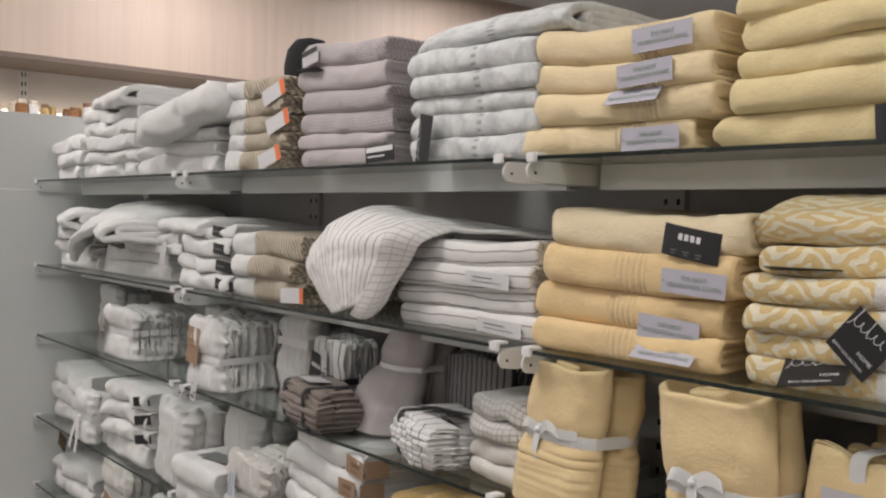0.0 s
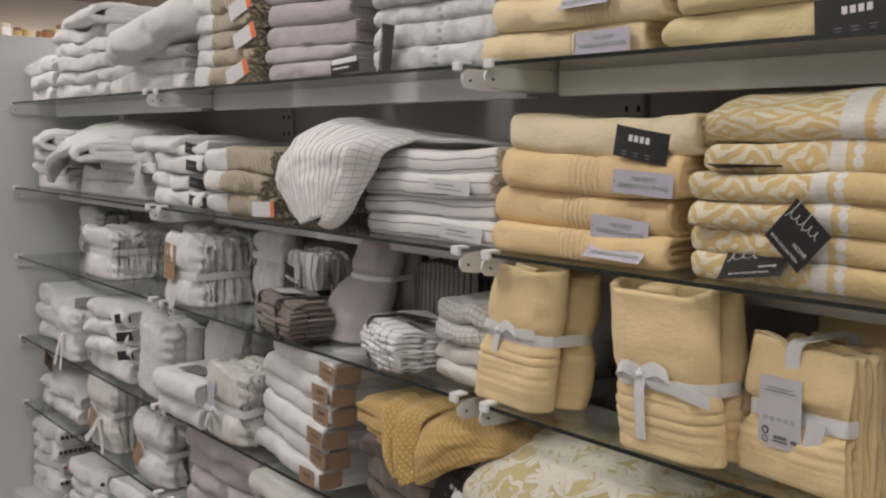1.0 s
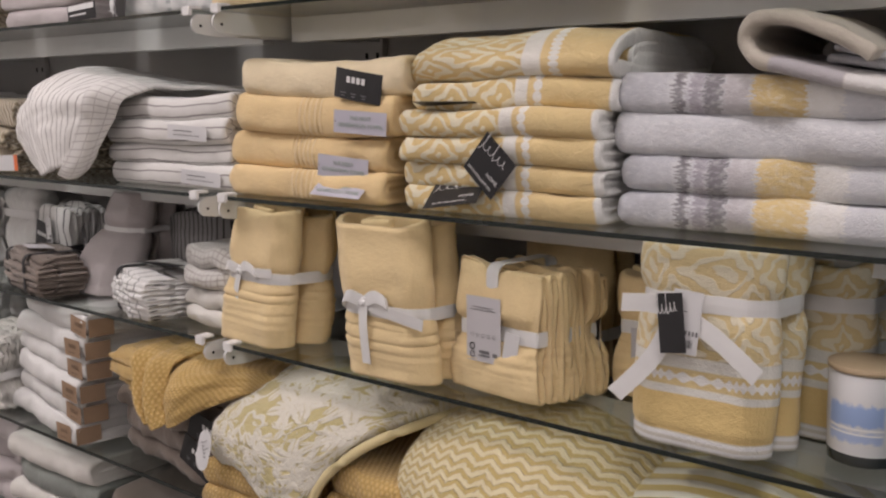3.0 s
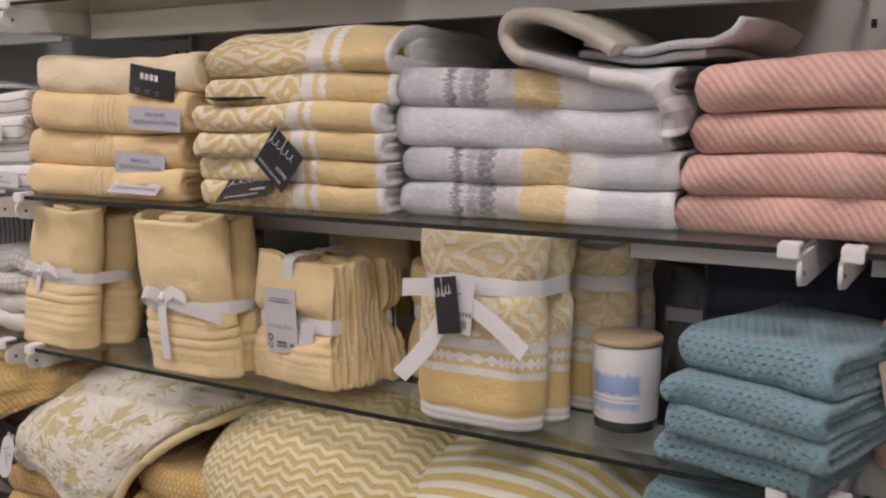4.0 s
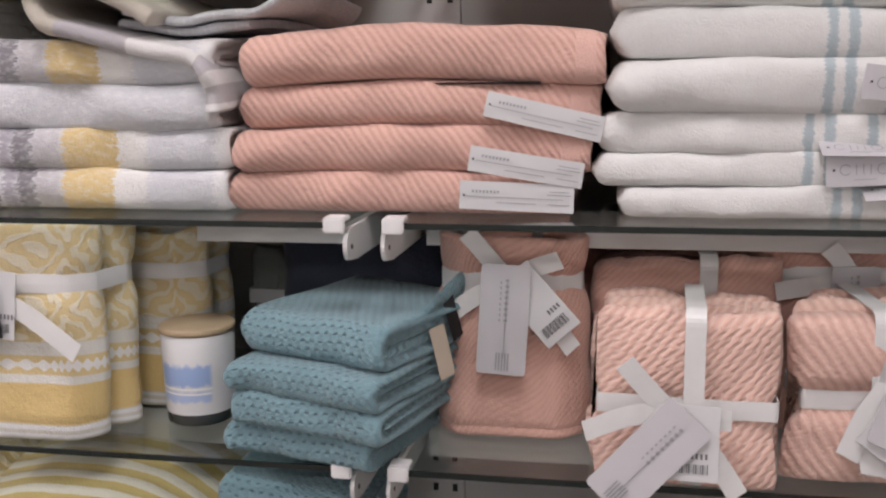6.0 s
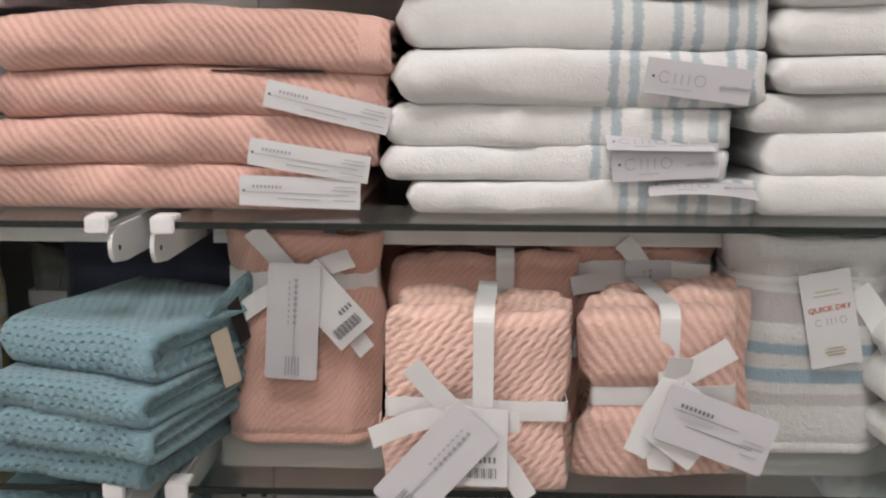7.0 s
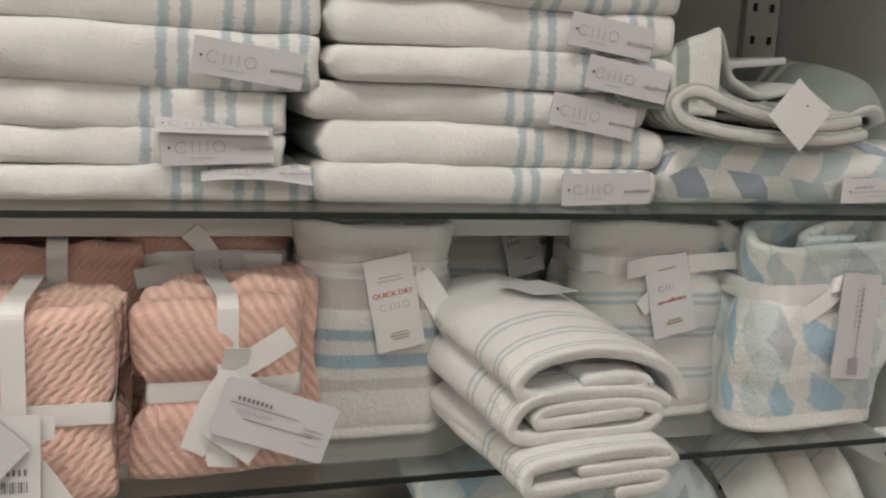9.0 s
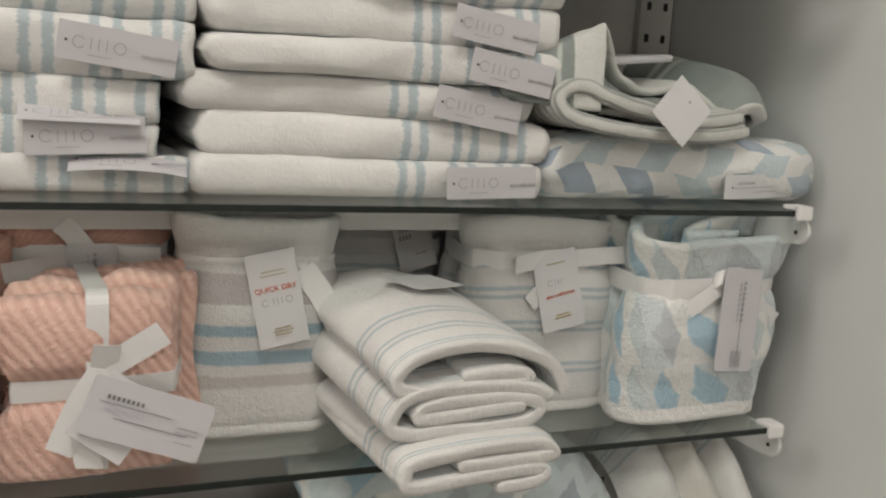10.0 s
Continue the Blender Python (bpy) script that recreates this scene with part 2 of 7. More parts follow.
def floral(ground, figure):
    """Sculpted flowers and leaves in raised white pile."""
    def f(n, u, v):
        vec = n.uv()[2]
        p = n.mix(0.016, vec, n.noise(vec, 34, 2, 1), "ADD")
        g = 0.0
        for scale, petals, r0, r1 in ((15.0, 6.0, 0.52, 0.17), (26.0, 3.0, 0.46, 0.22)):
            t = n.t.nodes.new("ShaderNodeTexVoronoi")
            n.t.links.new(p, t.inputs["Vector"])
            t.inputs["Scale"].default_value = scale
            d = n.t.nodes.new("ShaderNodeVectorMath")
            d.operation = "SUBTRACT"
            n.t.links.new(p, d.inputs[0])
            n.t.links.new(t.outputs["Position"], d.inputs[1])
            s = n.t.nodes.new("ShaderNodeSeparateXYZ")
            n.t.links.new(d.outputs[0], s.inputs[0])
            ang = n.m("ADD", n.m("ARCTAN2", s.outputs[1], s.outputs[0]), n.m("MULTIPLY", n.white(t.outputs["Position"]), 6.0))
            lim = n.m("ADD", r0, n.m("MULTIPLY", n.m("COSINE", n.m("MULTIPLY", ang, petals)), r1))
            vein = n.step(n.m("ABSOLUTE", n.m("SINE", n.m("MULTIPLY", ang, petals * 0.5))), 0.05, 0.22)
            leaf = n.m("MULTIPLY", n.step(n.m("SUBTRACT", lim, t.outputs["Distance"]), -0.03, 0.04), n.m("ADD", 0.45, n.m("MULTIPLY", vein, 0.55)))
            g = n.m("MAXIMUM", g, leaf)
        a = n.noise(p, 20, 1)
        g = n.m("MAXIMUM", g, n.m("SUBTRACT", 1.0, n.step(n.m("ABSOLUTE", n.m("SUBTRACT", a, 0.5)), 0.016, 0.04)))
        return n.mix(n.m("MULTIPLY", g, 0.92), ground, figure), n.m("MULTIPLY", g, 0.5)
    return f


def plain(name, color, rough=0.5, metal=0.0, vary=0.05, scale=30, bump=0.0, stretch=(1, 1, 1)):
    n = Net(name, rough, metal)
    o = n.obj()
    mp = n.t.nodes.new("ShaderNodeMapping")
    n.t.links.new(o, mp.inputs[0])
    mp.inputs["Scale"].default_value = stretch
    s = n.noise(mp.outputs[0], scale, 4)
    k = n.m("ADD", 1.0 - vary, n.m("MULTIPLY", s, vary * 2))
    n.color(n.mix(1.0, color, n.combine(k, k, k), "MULTIPLY"))
    n.put(n.p.inputs["Roughness"], n.m("ADD", rough - 0.06, n.m("MULTIPLY", n.noise(o, scale * 3, 2), 0.12)))
    if bump:
        n.bump(n.noise(mp.outputs[0], scale * 8, 3), bump)
    return n.mat


def glow(name, color, power):
    n = Net(name, 0.6)
    n.color(color)
    n.put(n.p.inputs["Emission Color"], color)
    n.p.inputs["Emission Strength"].default_value = power
    return n.mat


def clear_glass(name, tint, rough=0.02):
    """Clear sheet: light goes straight through, tinted; the gloss grows towards grazing angles."""
    n = Net(name, rough)
    t = n.t
    facing = t.nodes.new("ShaderNodeLayerWeight")
    gloss = n.m("ADD", 0.04, n.m("MULTIPLY", n.m("POWER", facing.outputs["Facing"], 5.0), 0.96))
    clear, shine, mixed = t.nodes.new("ShaderNodeBsdfTransparent"), t.nodes.new("ShaderNodeBsdfGlossy"), t.nodes.new("ShaderNodeMixShader")
    clear.inputs["Color"].default_value = (*tint, 1)
    n.put(shine.inputs["Roughness"], n.m("ADD", rough, n.m("MULTIPLY", n.noise(n.obj(), 9, 3), 0.04)))
    t.links.new(gloss, mixed.inputs[0])
    t.links.new(clear.outputs[0], mixed.inputs[1])
    t.links.new(shine.outputs[0], mixed.inputs[2])
    t.nodes.remove(n.p)
    t.links.new(mixed.outputs[0], t.nodes["Material Output"].inputs["Surface"])
    return n.mat


WHITE_C = (0.705, 0.705, 0.692)
M_PANEL = plain("white_laminate", (0.66, 0.68, 0.67), 0.45, vary=0.03, scale=4)
M_BACK = plain("grey_back_panel", (0.56, 0.55, 0.54), 0.6, vary=0.05, scale=5)
M_METAL = plain("painted_rail", (0.66, 0.67, 0.66), 0.4, 0.1, vary=0.04)
M_CLIP = plain("white_clip_plastic", (0.80, 0.80, 0.80), 0.35, vary=0.03)
M_BRACKET = plain("white_bracket_steel", (0.72, 0.73, 0.72), 0.35, 0.1, vary=0.04)
M_DARK = plain("dark_slot", (0.02, 0.02, 0.02), 0.8)
M_GLASS = clear_glass("shelf_glass", (0.91, 0.94, 0.93))
M_EDGE = plain("dark_glass_edge", (0.012, 0.018, 0.016), 0.12, vary=0.1)
M_CEIL = plain("ceiling_paint", (0.78, 0.78, 0.77), 0.9, vary=0.03, scale=6)
M_FLOOR = plain("floor_vinyl", (0.26, 0.24, 0.22), 0.35, vary=0.15, scale=3)
M_WALL = plain("shop_wall_paint", (0.64, 0.61, 0.59), 0.85, vary=0.05, scale=3)
M_WOOD = plain("pale_wood_veneer", (0.52, 0.42, 0.35), 0.5, vary=0.16, scale=9, stretch=(3.0, 3.0, 0.12), bump=0.0004)
M_WOODEDGE = plain("dark_wood_edge", (0.16, 0.12, 0.10), 0.5, vary=0.1)
M_LAMP = glow("lamp_diffuser", (1.0, 0.96, 0.90), 6.0)
M_WARM = glow("warm_light_strip", (1.0, 0.82, 0.62), 5.0)
M_RIBBON = plain("satin_ribbon", (0.76, 0.76, 0.755), 0.4, vary=0.05, scale=60)
M_BLACKRIB = plain("black_elastic", (0.02, 0.02, 0.022), 0.6, vary=0.1)
M_CARD = plain("grey_white_card", (0.56, 0.55, 0.575), 0.45, vary=0.03)
M_CARDW = plain("white_card", (0.66, 0.66, 0.67), 0.4, vary=0.03)
M_CARDL = plain("lilac_card", (0.50, 0.49, 0.56), 0.5, vary=0.03)
M_CARDK = plain("kraft_card", (0.33, 0.22, 0.14), 0.7, vary=0.12, scale=80)
M_CARDB = plain("black_card", (0.018, 0.018, 0.02), 0.45, vary=0.1)
M_CARDO = plain("orange_card", (0.80, 0.20, 0.07), 0.5, vary=0.05)
M_INKW = plain("white_print", (0.75, 0.75, 0.75), 0.5)
M_INKG = plain("grey_print", (0.16, 0.16, 0.17), 0.5)
M_INKB = plain("black_print", (0.03, 0.03, 0.03), 0.5)
M_INKL = plain("pale_grey_print", (0.34, 0.34, 0.36), 0.5)
M_INKR = plain("red_print", (0.60, 0.12, 0.06), 0.5)
M_INKN = plain("green_print", (0.33, 0.40, 0.36), 0.5)
M_GOLD = plain("gold_print", (0.42, 0.34, 0.18), 0.4, vary=0.1)

C_WHITE = cloth("white_terry", WHITE_C, pile=0.0011)
C_IVORY = cloth("ivory_terry", (0.69, 0.675, 0.635))
C_CREAM = cloth("cream_terry", (0.81, 0.67, 0.42), dobby((0.81, 0.67, 0.42), [0.20]))
C_CREAMP = cloth("pale_cream_terry", (0.82, 0.70, 0.48))
C_PEACH = cloth("peach_yellow_terry", (0.80, 0.605, 0.325), dobby((0.80, 0.605, 0.325), [0.150], 0.0052, 5))
C_BUTTER = cloth("butter_terry", (0.81, 0.68, 0.38))
C_YELB = cloth("yellow_bundle_terry", (0.82, 0.645, 0.36), lambda n, u, v: ((0.82, 0.645, 0.36), n.m("MULTIPLY", n.band(v, 0.03, 0.075, 0.003), n.m("MULTIPLY", n.wave(v, 0.014), 0.35))), pile=0.0012)
C_IKAT = cloth("ikat_terry", None, ikat((0.68, 0.52, 0.25), (0.77, 0.71, 0.54), (0.172, 0.302)), pile=0.0013)
C_IKATB = cloth("ikat_bundle_terry", None, lambda n, u, v: ikat_bundle(n, u, v))
C_OMBRE = cloth("grey_yellow_terry", None, across((0.61, 0.62, 0.65), [(0.0, 0.07, (0.53, 0.54, 0.58)), (0.078, 0.090, (0.24, 0.23, 0.25)), (0.098, 0.112, (0.40, 0.38, 0.43)), (0.114, 0.134, (0.24, 0.23, 0.25)), (0.137, 0.165, (0.52, 0.50, 0.52)), (0.168, 0.225, (0.68, 0.53, 0.27)), (0.225, 0.262, (0.74, 0.73, 0.70)), (0.335, 0.40, (0.74, 0.74, 0.74))], 0.030, fringe=0.36))
C_GREYT = cloth("pale_grey_terry", (0.64, 0.64, 0.66), across((0.60, 0.61, 0.64), [(0.345, 0.42, (0.74, 0.74, 0.74))], 0.004, fringe=0.5))
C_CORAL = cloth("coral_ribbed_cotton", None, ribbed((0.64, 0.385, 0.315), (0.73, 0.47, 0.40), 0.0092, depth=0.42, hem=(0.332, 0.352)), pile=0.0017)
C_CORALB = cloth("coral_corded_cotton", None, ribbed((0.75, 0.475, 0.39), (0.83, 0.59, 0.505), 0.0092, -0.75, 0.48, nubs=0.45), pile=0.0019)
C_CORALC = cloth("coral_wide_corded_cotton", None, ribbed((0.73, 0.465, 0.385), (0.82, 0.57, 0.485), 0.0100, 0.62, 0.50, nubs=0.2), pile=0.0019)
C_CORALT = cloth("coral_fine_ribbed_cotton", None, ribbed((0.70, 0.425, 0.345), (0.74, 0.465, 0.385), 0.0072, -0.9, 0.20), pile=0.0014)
C_CORALD = cloth("coral_plain_cotton", (0.70, 0.40, 0.32))
C_CARO = cloth("white_blue_striped_terry", None, across(WHITE_C, [(a + k, a + k + 0.0085, (0.42, 0.49, 0.52)) for a in (0.188, 0.240, 0.288) for k in (0.0, 0.0175)], 0.008), pile=0.0009)
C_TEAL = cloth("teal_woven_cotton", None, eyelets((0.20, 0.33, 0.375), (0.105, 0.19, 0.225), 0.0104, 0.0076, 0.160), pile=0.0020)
C_NAVY = cloth("navy_terry", (0.055, 0.065, 0.095))
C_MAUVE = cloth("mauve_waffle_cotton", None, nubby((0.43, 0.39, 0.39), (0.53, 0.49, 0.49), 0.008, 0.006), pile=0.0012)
C_MAUVEP = cloth("mauve_terry", (0.48, 0.44, 0.44))
C_TAUPE = cloth("taupe_terry", (0.21, 0.175, 0.15))
C_TAN = cloth("white_tan_waffle_cotton", None, lambda n, u, v: (n.mix(n.step(u, 0.105, 0.11), WHITE_C, n.mix(n.step(n.wave(n.m("ADD", u, n.m("MULTIPLY", v, 0.4)), 0.008), -0.5, 0.5), (0.36, 0.30, 0.21), (0.62, 0.55, 0.43))), n.m("MULTIPLY", n.wave(n.m("ADD", u, n.m("MULTIPLY", v, 0.4)), 0.008), n.step(u, 0.105, 0.11))))
C_BLOOM = cloth("white_grey_patterned_terry", None, lambda n, u, v: (n.mix(n.m("MULTIPLY", n.band(u, 0.187, 0.199, 0.002), n.step(n.wave(v, 0.013), 0.0, 0.5)), n.mix(n.step(n.noise(n.uv()[2], 38, 2), 0.40, 0.64), (0.70, 0.71, 0.70), (0.55, 0.57, 0.57)), (0.34, 0.37, 0.38)), None))
C_LINEN = cloth("white_striped_linen", None, lines((0.73, 0.72, 0.70), (0.25, 0.23, 0.23), pv=0.019), pile=0.0008)
C_LINENU = cloth("white_striped_linen_drape", None, lines((0.75, 0.74, 0.72), (0.30, 0.28, 0.27), pu=0.0165, wu=0.0013), pile=0.0008)
C_LINENG = cloth("white_checked_linen", None, lines((0.72, 0.71, 0.69), (0.50, 0.48, 0.47), 0.020, 0.0125, 0.0008, 0.0012), pile=0.0008)
C_GRID = cloth("white_grey_grid_cotton", None, lines((0.68, 0.67, 0.64), (0.47, 0.44, 0.42), 0.012, 0.0105, 0.0010, 0.0010, -0.8), pile=0.0016)
C_PIN = cloth("white_black_striped_cotton", None, lines((0.72, 0.72, 0.71), (0.05, 0.05, 0.055), pu=0.026, wu=0.0013), pile=0.0008)
C_DARKPIN = cloth("grey_striped_cotton", None, lines((0.30, 0.29, 0.29), (0.06, 0.06, 0.06), pu=0.014, wu=0.002), pile=0.0008)
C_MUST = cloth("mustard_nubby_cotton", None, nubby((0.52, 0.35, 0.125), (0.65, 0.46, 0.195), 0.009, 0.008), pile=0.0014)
C_FLORAL = cloth("floral_sculpted_terry", None, floral((0.63, 0.55, 0.28), (0.84, 0.81, 0.72)), pile=0.0042)
C_ZIG = cloth("zigzag_terry", None, zigzag((0.60, 0.47, 0.20), (0.77, 0.69, 0.46)), pile=0.0030)
C_YSTR = cloth("yellow_white_striped_terry", None, lambda n, u, v: (n.mix(n.step(n.m("ADD", n.wave(v, 0.030), n.m("MULTIPLY", n.noise(n.uv()[2], 120, 2), 0.5)), 0.1, 0.5), (0.56, 0.45, 0.18), (0.70, 0.68, 0.57)), n.m("MULTIPLY", n.wave(v, 0.030), 0.8)))
C_HARL = cloth("blue_block_terry", None, chevrons(), pile=0.002)
C_HARLB = cloth("blue_block_bundle_terry", None, harlequin(0.042, 0.072, hem=0.018), pile=0.0024)
C_QUICK = cloth("white_blue_grey_striped_terry", None, lambda n, u, v: across(WHITE_C, [(0.132, 0.160, (0.50, 0.47, 0.47)), (0.102, 0.113, (0.36, 0.48, 0.55)), (0.073, 0.087, (0.36, 0.48, 0.55)), (0.050, 0.062, (0.56, 0.54, 0.52))], 0.004, "v")(n, u, v), pile=0.002)
C_SPA = cloth("white_fine_striped_terry", None, across(WHITE_C, [(a, a + 0.004, (0.46, 0.53, 0.56)) for a in (0.044, 0.052, 0.092, 0.100, 0.128, 0.136, 0.158)], 0.002, "v"))
C_ROLL = cloth("white_end_striped_terry", None, across(WHITE_C, [(a, a + 0.003, (0.42, 0.50, 0.53)) for a in (0.032, 0.040, 0.066, 0.074, 0.100, 0.108)], 0.002, "v"))
C_GREYS = cloth("sage_grey_cotton", None, across((0.25, 0.285, 0.27), [(-0.002, 0.012, (0.62, 0.63, 0.60)), (0.150, 0.158, (0.58, 0.60, 0.57)), (0.166, 0.174, (0.58, 0.60, 0.57))], 0.004, "v"))
C_SAGE = cloth("sage_hemmed_cotton", None, across((0.25, 0.285, 0.27), [(0.084, 0.14, (0.60, 0.615, 0.585)), (0.062, 0.068, (0.50, 0.53, 0.51))], 0.003))
C_RIBS = cloth("pale_ribbed_cotton", None, lines((0.60, 0.61, 0.58), (0.36, 0.38, 0.36), pu=0.012, wu=0.002, relief=-0.8))
C_BEIGE = cloth("beige_grey_striped_terry", None, across((0.52, 0.48, 0.41), [(0.20, 0.25, (0.44, 0.42, 0.44)), (0.25, 0.31, (0.70, 0.69, 0.68)), (0.31, 0.335, (0.44, 0.42, 0.44)), (0.335, 0.355, (0.68, 0.67, 0.66)), (0.355, 0.38, (0.44, 0.42, 0.43)), (0.38, 0.7, (0.68, 0.67, 0.67))], 0.004, "v"))
C_GREENG = cloth("grey_green_terry", (0.22, 0.24, 0.22))


# ---- geometry helpers ----
def mesh_ob(name, verts, faces, material, parent=None, uvs=None, smooth=True, label=""):
    me = bpy.data.meshes.new(name)
    me.from_pydata([tuple(v) for v in verts], [], faces)
    if uvs is not None:
        layer = me.uv_layers.new(name="UVMap")
        idx = np.empty(len(me.loops), dtype=np.int32)
        me.loops.foreach_get("vertex_index", idx)
        layer.data.foreach_set("uv", np.asarray(uvs, dtype=np.float32)[idx].ravel())
    me.materials.append(material)
    if smooth:
        me.shade_smooth()
    me.update()
    ob = new(name, me)
    if parent:
        ob.parent = parent
    if label:
        tagged(ob, label)
    return ob


def part(name, bm, material, parent, label="", smooth=False):
    """One bmesh as one mesh object under a thing or under a part."""
    me = bpy.data.meshes.new(name)
    bm.to_mesh(me)
    bm.free()
    me.materials.append(material)
    if smooth:
        me.shade_smooth()
    ob = new(name, me)
    if parent:
        ob.parent = parent
    if label:
        tagged(ob, label)
    return ob


def box_bm(x0, x1, y0, y1, z0, z1, bev=0.0):
    bm = bmesh.new()
    bmesh.ops.create_cube(bm, size=1)
    for v in bm.verts:
        v.co = Vector(((x0 + x1) / 2 + v.co.x * (x1 - x0), (y0 + y1) / 2 + v.co.y * (y1 - y0), (z0 + z1) / 2 + v.co.z * (z1 - z0)))
    if bev:
        bmesh.ops.bevel(bm, geom=bm.edges[:], offset=bev, segments=2, affect="EDGES")
    return bm


def join(*bms):
    out = bmesh.new()
    for b in bms:
        me = bpy.data.meshes.new("tmp")
        b.to_mesh(me)
        b.free()
        out.from_mesh(me)
        bpy.data.meshes.remove(me)
    return out


def empty(name, x, y, z, rz=0.0, ry=0.0, rx=0.0):
    ob = new(name)
    ob.empty_display_size = 0.05
    ob.matrix_basis = pose(x, y, z, rx, ry, rz)
    return ob


def nz(x, y, z):
    return noise.noise(Vector((x, y, z)))


def fold_profile(d, h, back=0.35, nose=0.36, flat=8):
    """A closed loop in (y, z): flat below, a round fold in front, flat above, a small round behind. Returns (y, z, arc from the fold)."""
    rf, rb = h * nose, h * 0.5 * back
    pts = []
    for k in range(flat + 1):
        pts.append((d - rb - (d - rb - rf) * k / flat, 0.0))
    for k in range(1, 12):
        a = -math.pi / 2 - math.pi * k / 12
        c, b = math.cos(a), math.sin(a)
        # fuller towards the bottom than a half circle, as a soft fold settles
        pts.append((rf - rf * abs(c) ** 0.85, h * 0.48 + h / 2 * math.copysign(abs(b) ** 0.88, b) * (1.04 if b > 0 else 0.96)))
    for k in range(flat + 1):
        pts.append((rf + (d - rb - rf) * k / flat, h))
    for k in range(1, 4):
        a = math.pi / 2 - math.pi * k / 4
        pts.append((d - rb + rb * math.cos(a), h / 2 + h / 2 * math.sin(a)))
    arcs, run = [0.0], 0.0
    for a, b in zip(pts, pts[1:]):
        run += math.hypot(b[0] - a[0], b[1] - a[1])
        arcs.append(run)
    mid = arcs[flat + 6]
    return [(p[0], p[1], s - mid) for p, s in zip(pts, arcs)]


def fold_mesh(w, d, h, seed, left="soft", right="layers", amp=0.004, bfun=None, hfun=None, wedge=0.0, nx=34, upright=False, bend=None, edge=0.0, round_end=None, back=0.35, nose=0.36, flat=8):
    """A folded towel: x from 0 to w, y from 0 (the fold) to d, z from 0 to h. upright: stood up, with the fold on top and height d.
    Ends: soft (closed, rounded) or layers (the layers of the folded cloth show)."""
    prof = fold_profile(d, h, back, nose, flat)
    n = len(prof)
    xs = [w * (0.5 - 0.5 * math.cos(math.pi * i / nx)) * 0.35 + w * i / nx * 0.65 for i in range(nx + 1)]
    r = round_end if round_end else min(h * 0.45, 0.022)
    verts, uvs, rings = [], [], []

    def emit(ring, u):
        rings.append(len(verts))
        for (x, y, z), (_, _, s) in zip(ring, prof):
            verts.append(Vector((x, y, z)))
            uvs.append((u, s))

    def ring_at(x, q, inset=0.0, dx=0.0):
        out = []
        for y, z, s in prof:
            zz = h / 2 + (z - h / 2) * q * (1 - 2 * inset / h)
            yy = y + (1 - q) * r * 0.9 * (1 - y / d) + inset * (1 - 2 * y / d)
            m = 1.0 + (hfun(x) if hfun else 0.0)
            zz *= m * (1.0 - wedge * (1 - yy / d))
            k = seed * 7.13
            dn = amp * (1.2 * nz(x * 8 + k, yy * 8, zz * 6) + 0.7 * nz(x * 21 + k, yy * 16, zz * 16) + 0.35 * nz(x * 55 + k, yy * 40, zz * 34 + k))
            front = max(0.0, 1 - yy / (h * 0.6))
            yy += dn * 1.6 * front + 0.5 * amp * nz(x * 7 + k, 3.3, k) * (1 if yy < d * 0.7 else 0.3)
            mid = 1.0 if z > h * 0.2 else 0.0
            zz += dn * mid * (0.4 + 0.6 * front)
            if bfun:
                zz += bfun(x)
            xx = x + dx + (edge * nz(yy * 14 + k, zz * 40, 1.7) if q < 1 or dx or x > w - 0.02 or x < 0.02 else 0.0)
            out.append((xx, yy, zz))
        return out

    if left == "layers":
        m = max(2, int(h * 0.46 / 0.0048))
        for j in range(m, 0, -1):
            emit(ring_at(0, 1, 0.47 * h * j / m, (-0.001 if j % 2 == 1 else 0.009) + 0.003 * nz(j * 1.3, seed, 0.4)), 0)
    for x in xs:
        q = 1.0
        if left == "soft" and x < r:
            q = max(0.12, math.sqrt(max(0.0, 1 - (1 - x / r) ** 2)))
        e = w - x
        if right == "soft" and e < r:
            q = max(0.12, math.sqrt(max(0.0, 1 - (1 - e / r) ** 2)))
        if right == "layers" and e < r * 0.5:
            q = 0.92 + 0.08 * e / (r * 0.5)
        emit(ring_at(x, q), x)
    if right == "layers":
        m = max(2, int(h * 0.46 / 0.0048))
        for j in range(1, m + 1):
            deep = (0.001 if j % 2 == 1 else -0.0055) - 0.003 * (j / m) ** 2
            emit(ring_at(w, 0.92, 0.47 * h * j / m, deep + 0.003 * nz(j * 1.3, seed, 0.4)), w - 0.004 * (j % 2 == 0))
    faces = []
    for a, b in zip(rings, rings[1:]):
        for j in range(n):
            k = (j + 1) % n
            faces.append((a + j, a + k, b + k, b + j))
    faces.append(tuple(range(rings[0], rings[0] + n))[::-1])
    faces.append(tuple(range(rings[-1], rings[-1] + n)))
    faces = [f[::-1] for f in faces]
    if upright:
        verts = [Vector((v.x, v.z, d - v.y)) for v in verts]
        uvs = [(u, v.z) for (u, s), v in zip(uvs, verts)]
        faces = [f[::-1] for f in faces]
    if bend:
        verts = [Vector(bend(v.x, v.y, v.z)) for v in verts]
    return verts, faces, uvs


SEED = [3]


def fold(name, x, y, z, w, d, h, material, label="", category="towel", group="", rz=0.0, ry=0.0, rx=0.0, **kw):
    """A folded towel as a thing of its own; x, y, z is its front lower left corner."""
    SEED[0] += 1
    v, f, u = fold_mesh(w, d, h, SEED[0], **kw)
    ob = mesh_ob(name, v, f, material, None, u)
    ob.matrix_basis = pose(x, y, z, rx, ry, rz)
    return tagged(ob, label, category, group)


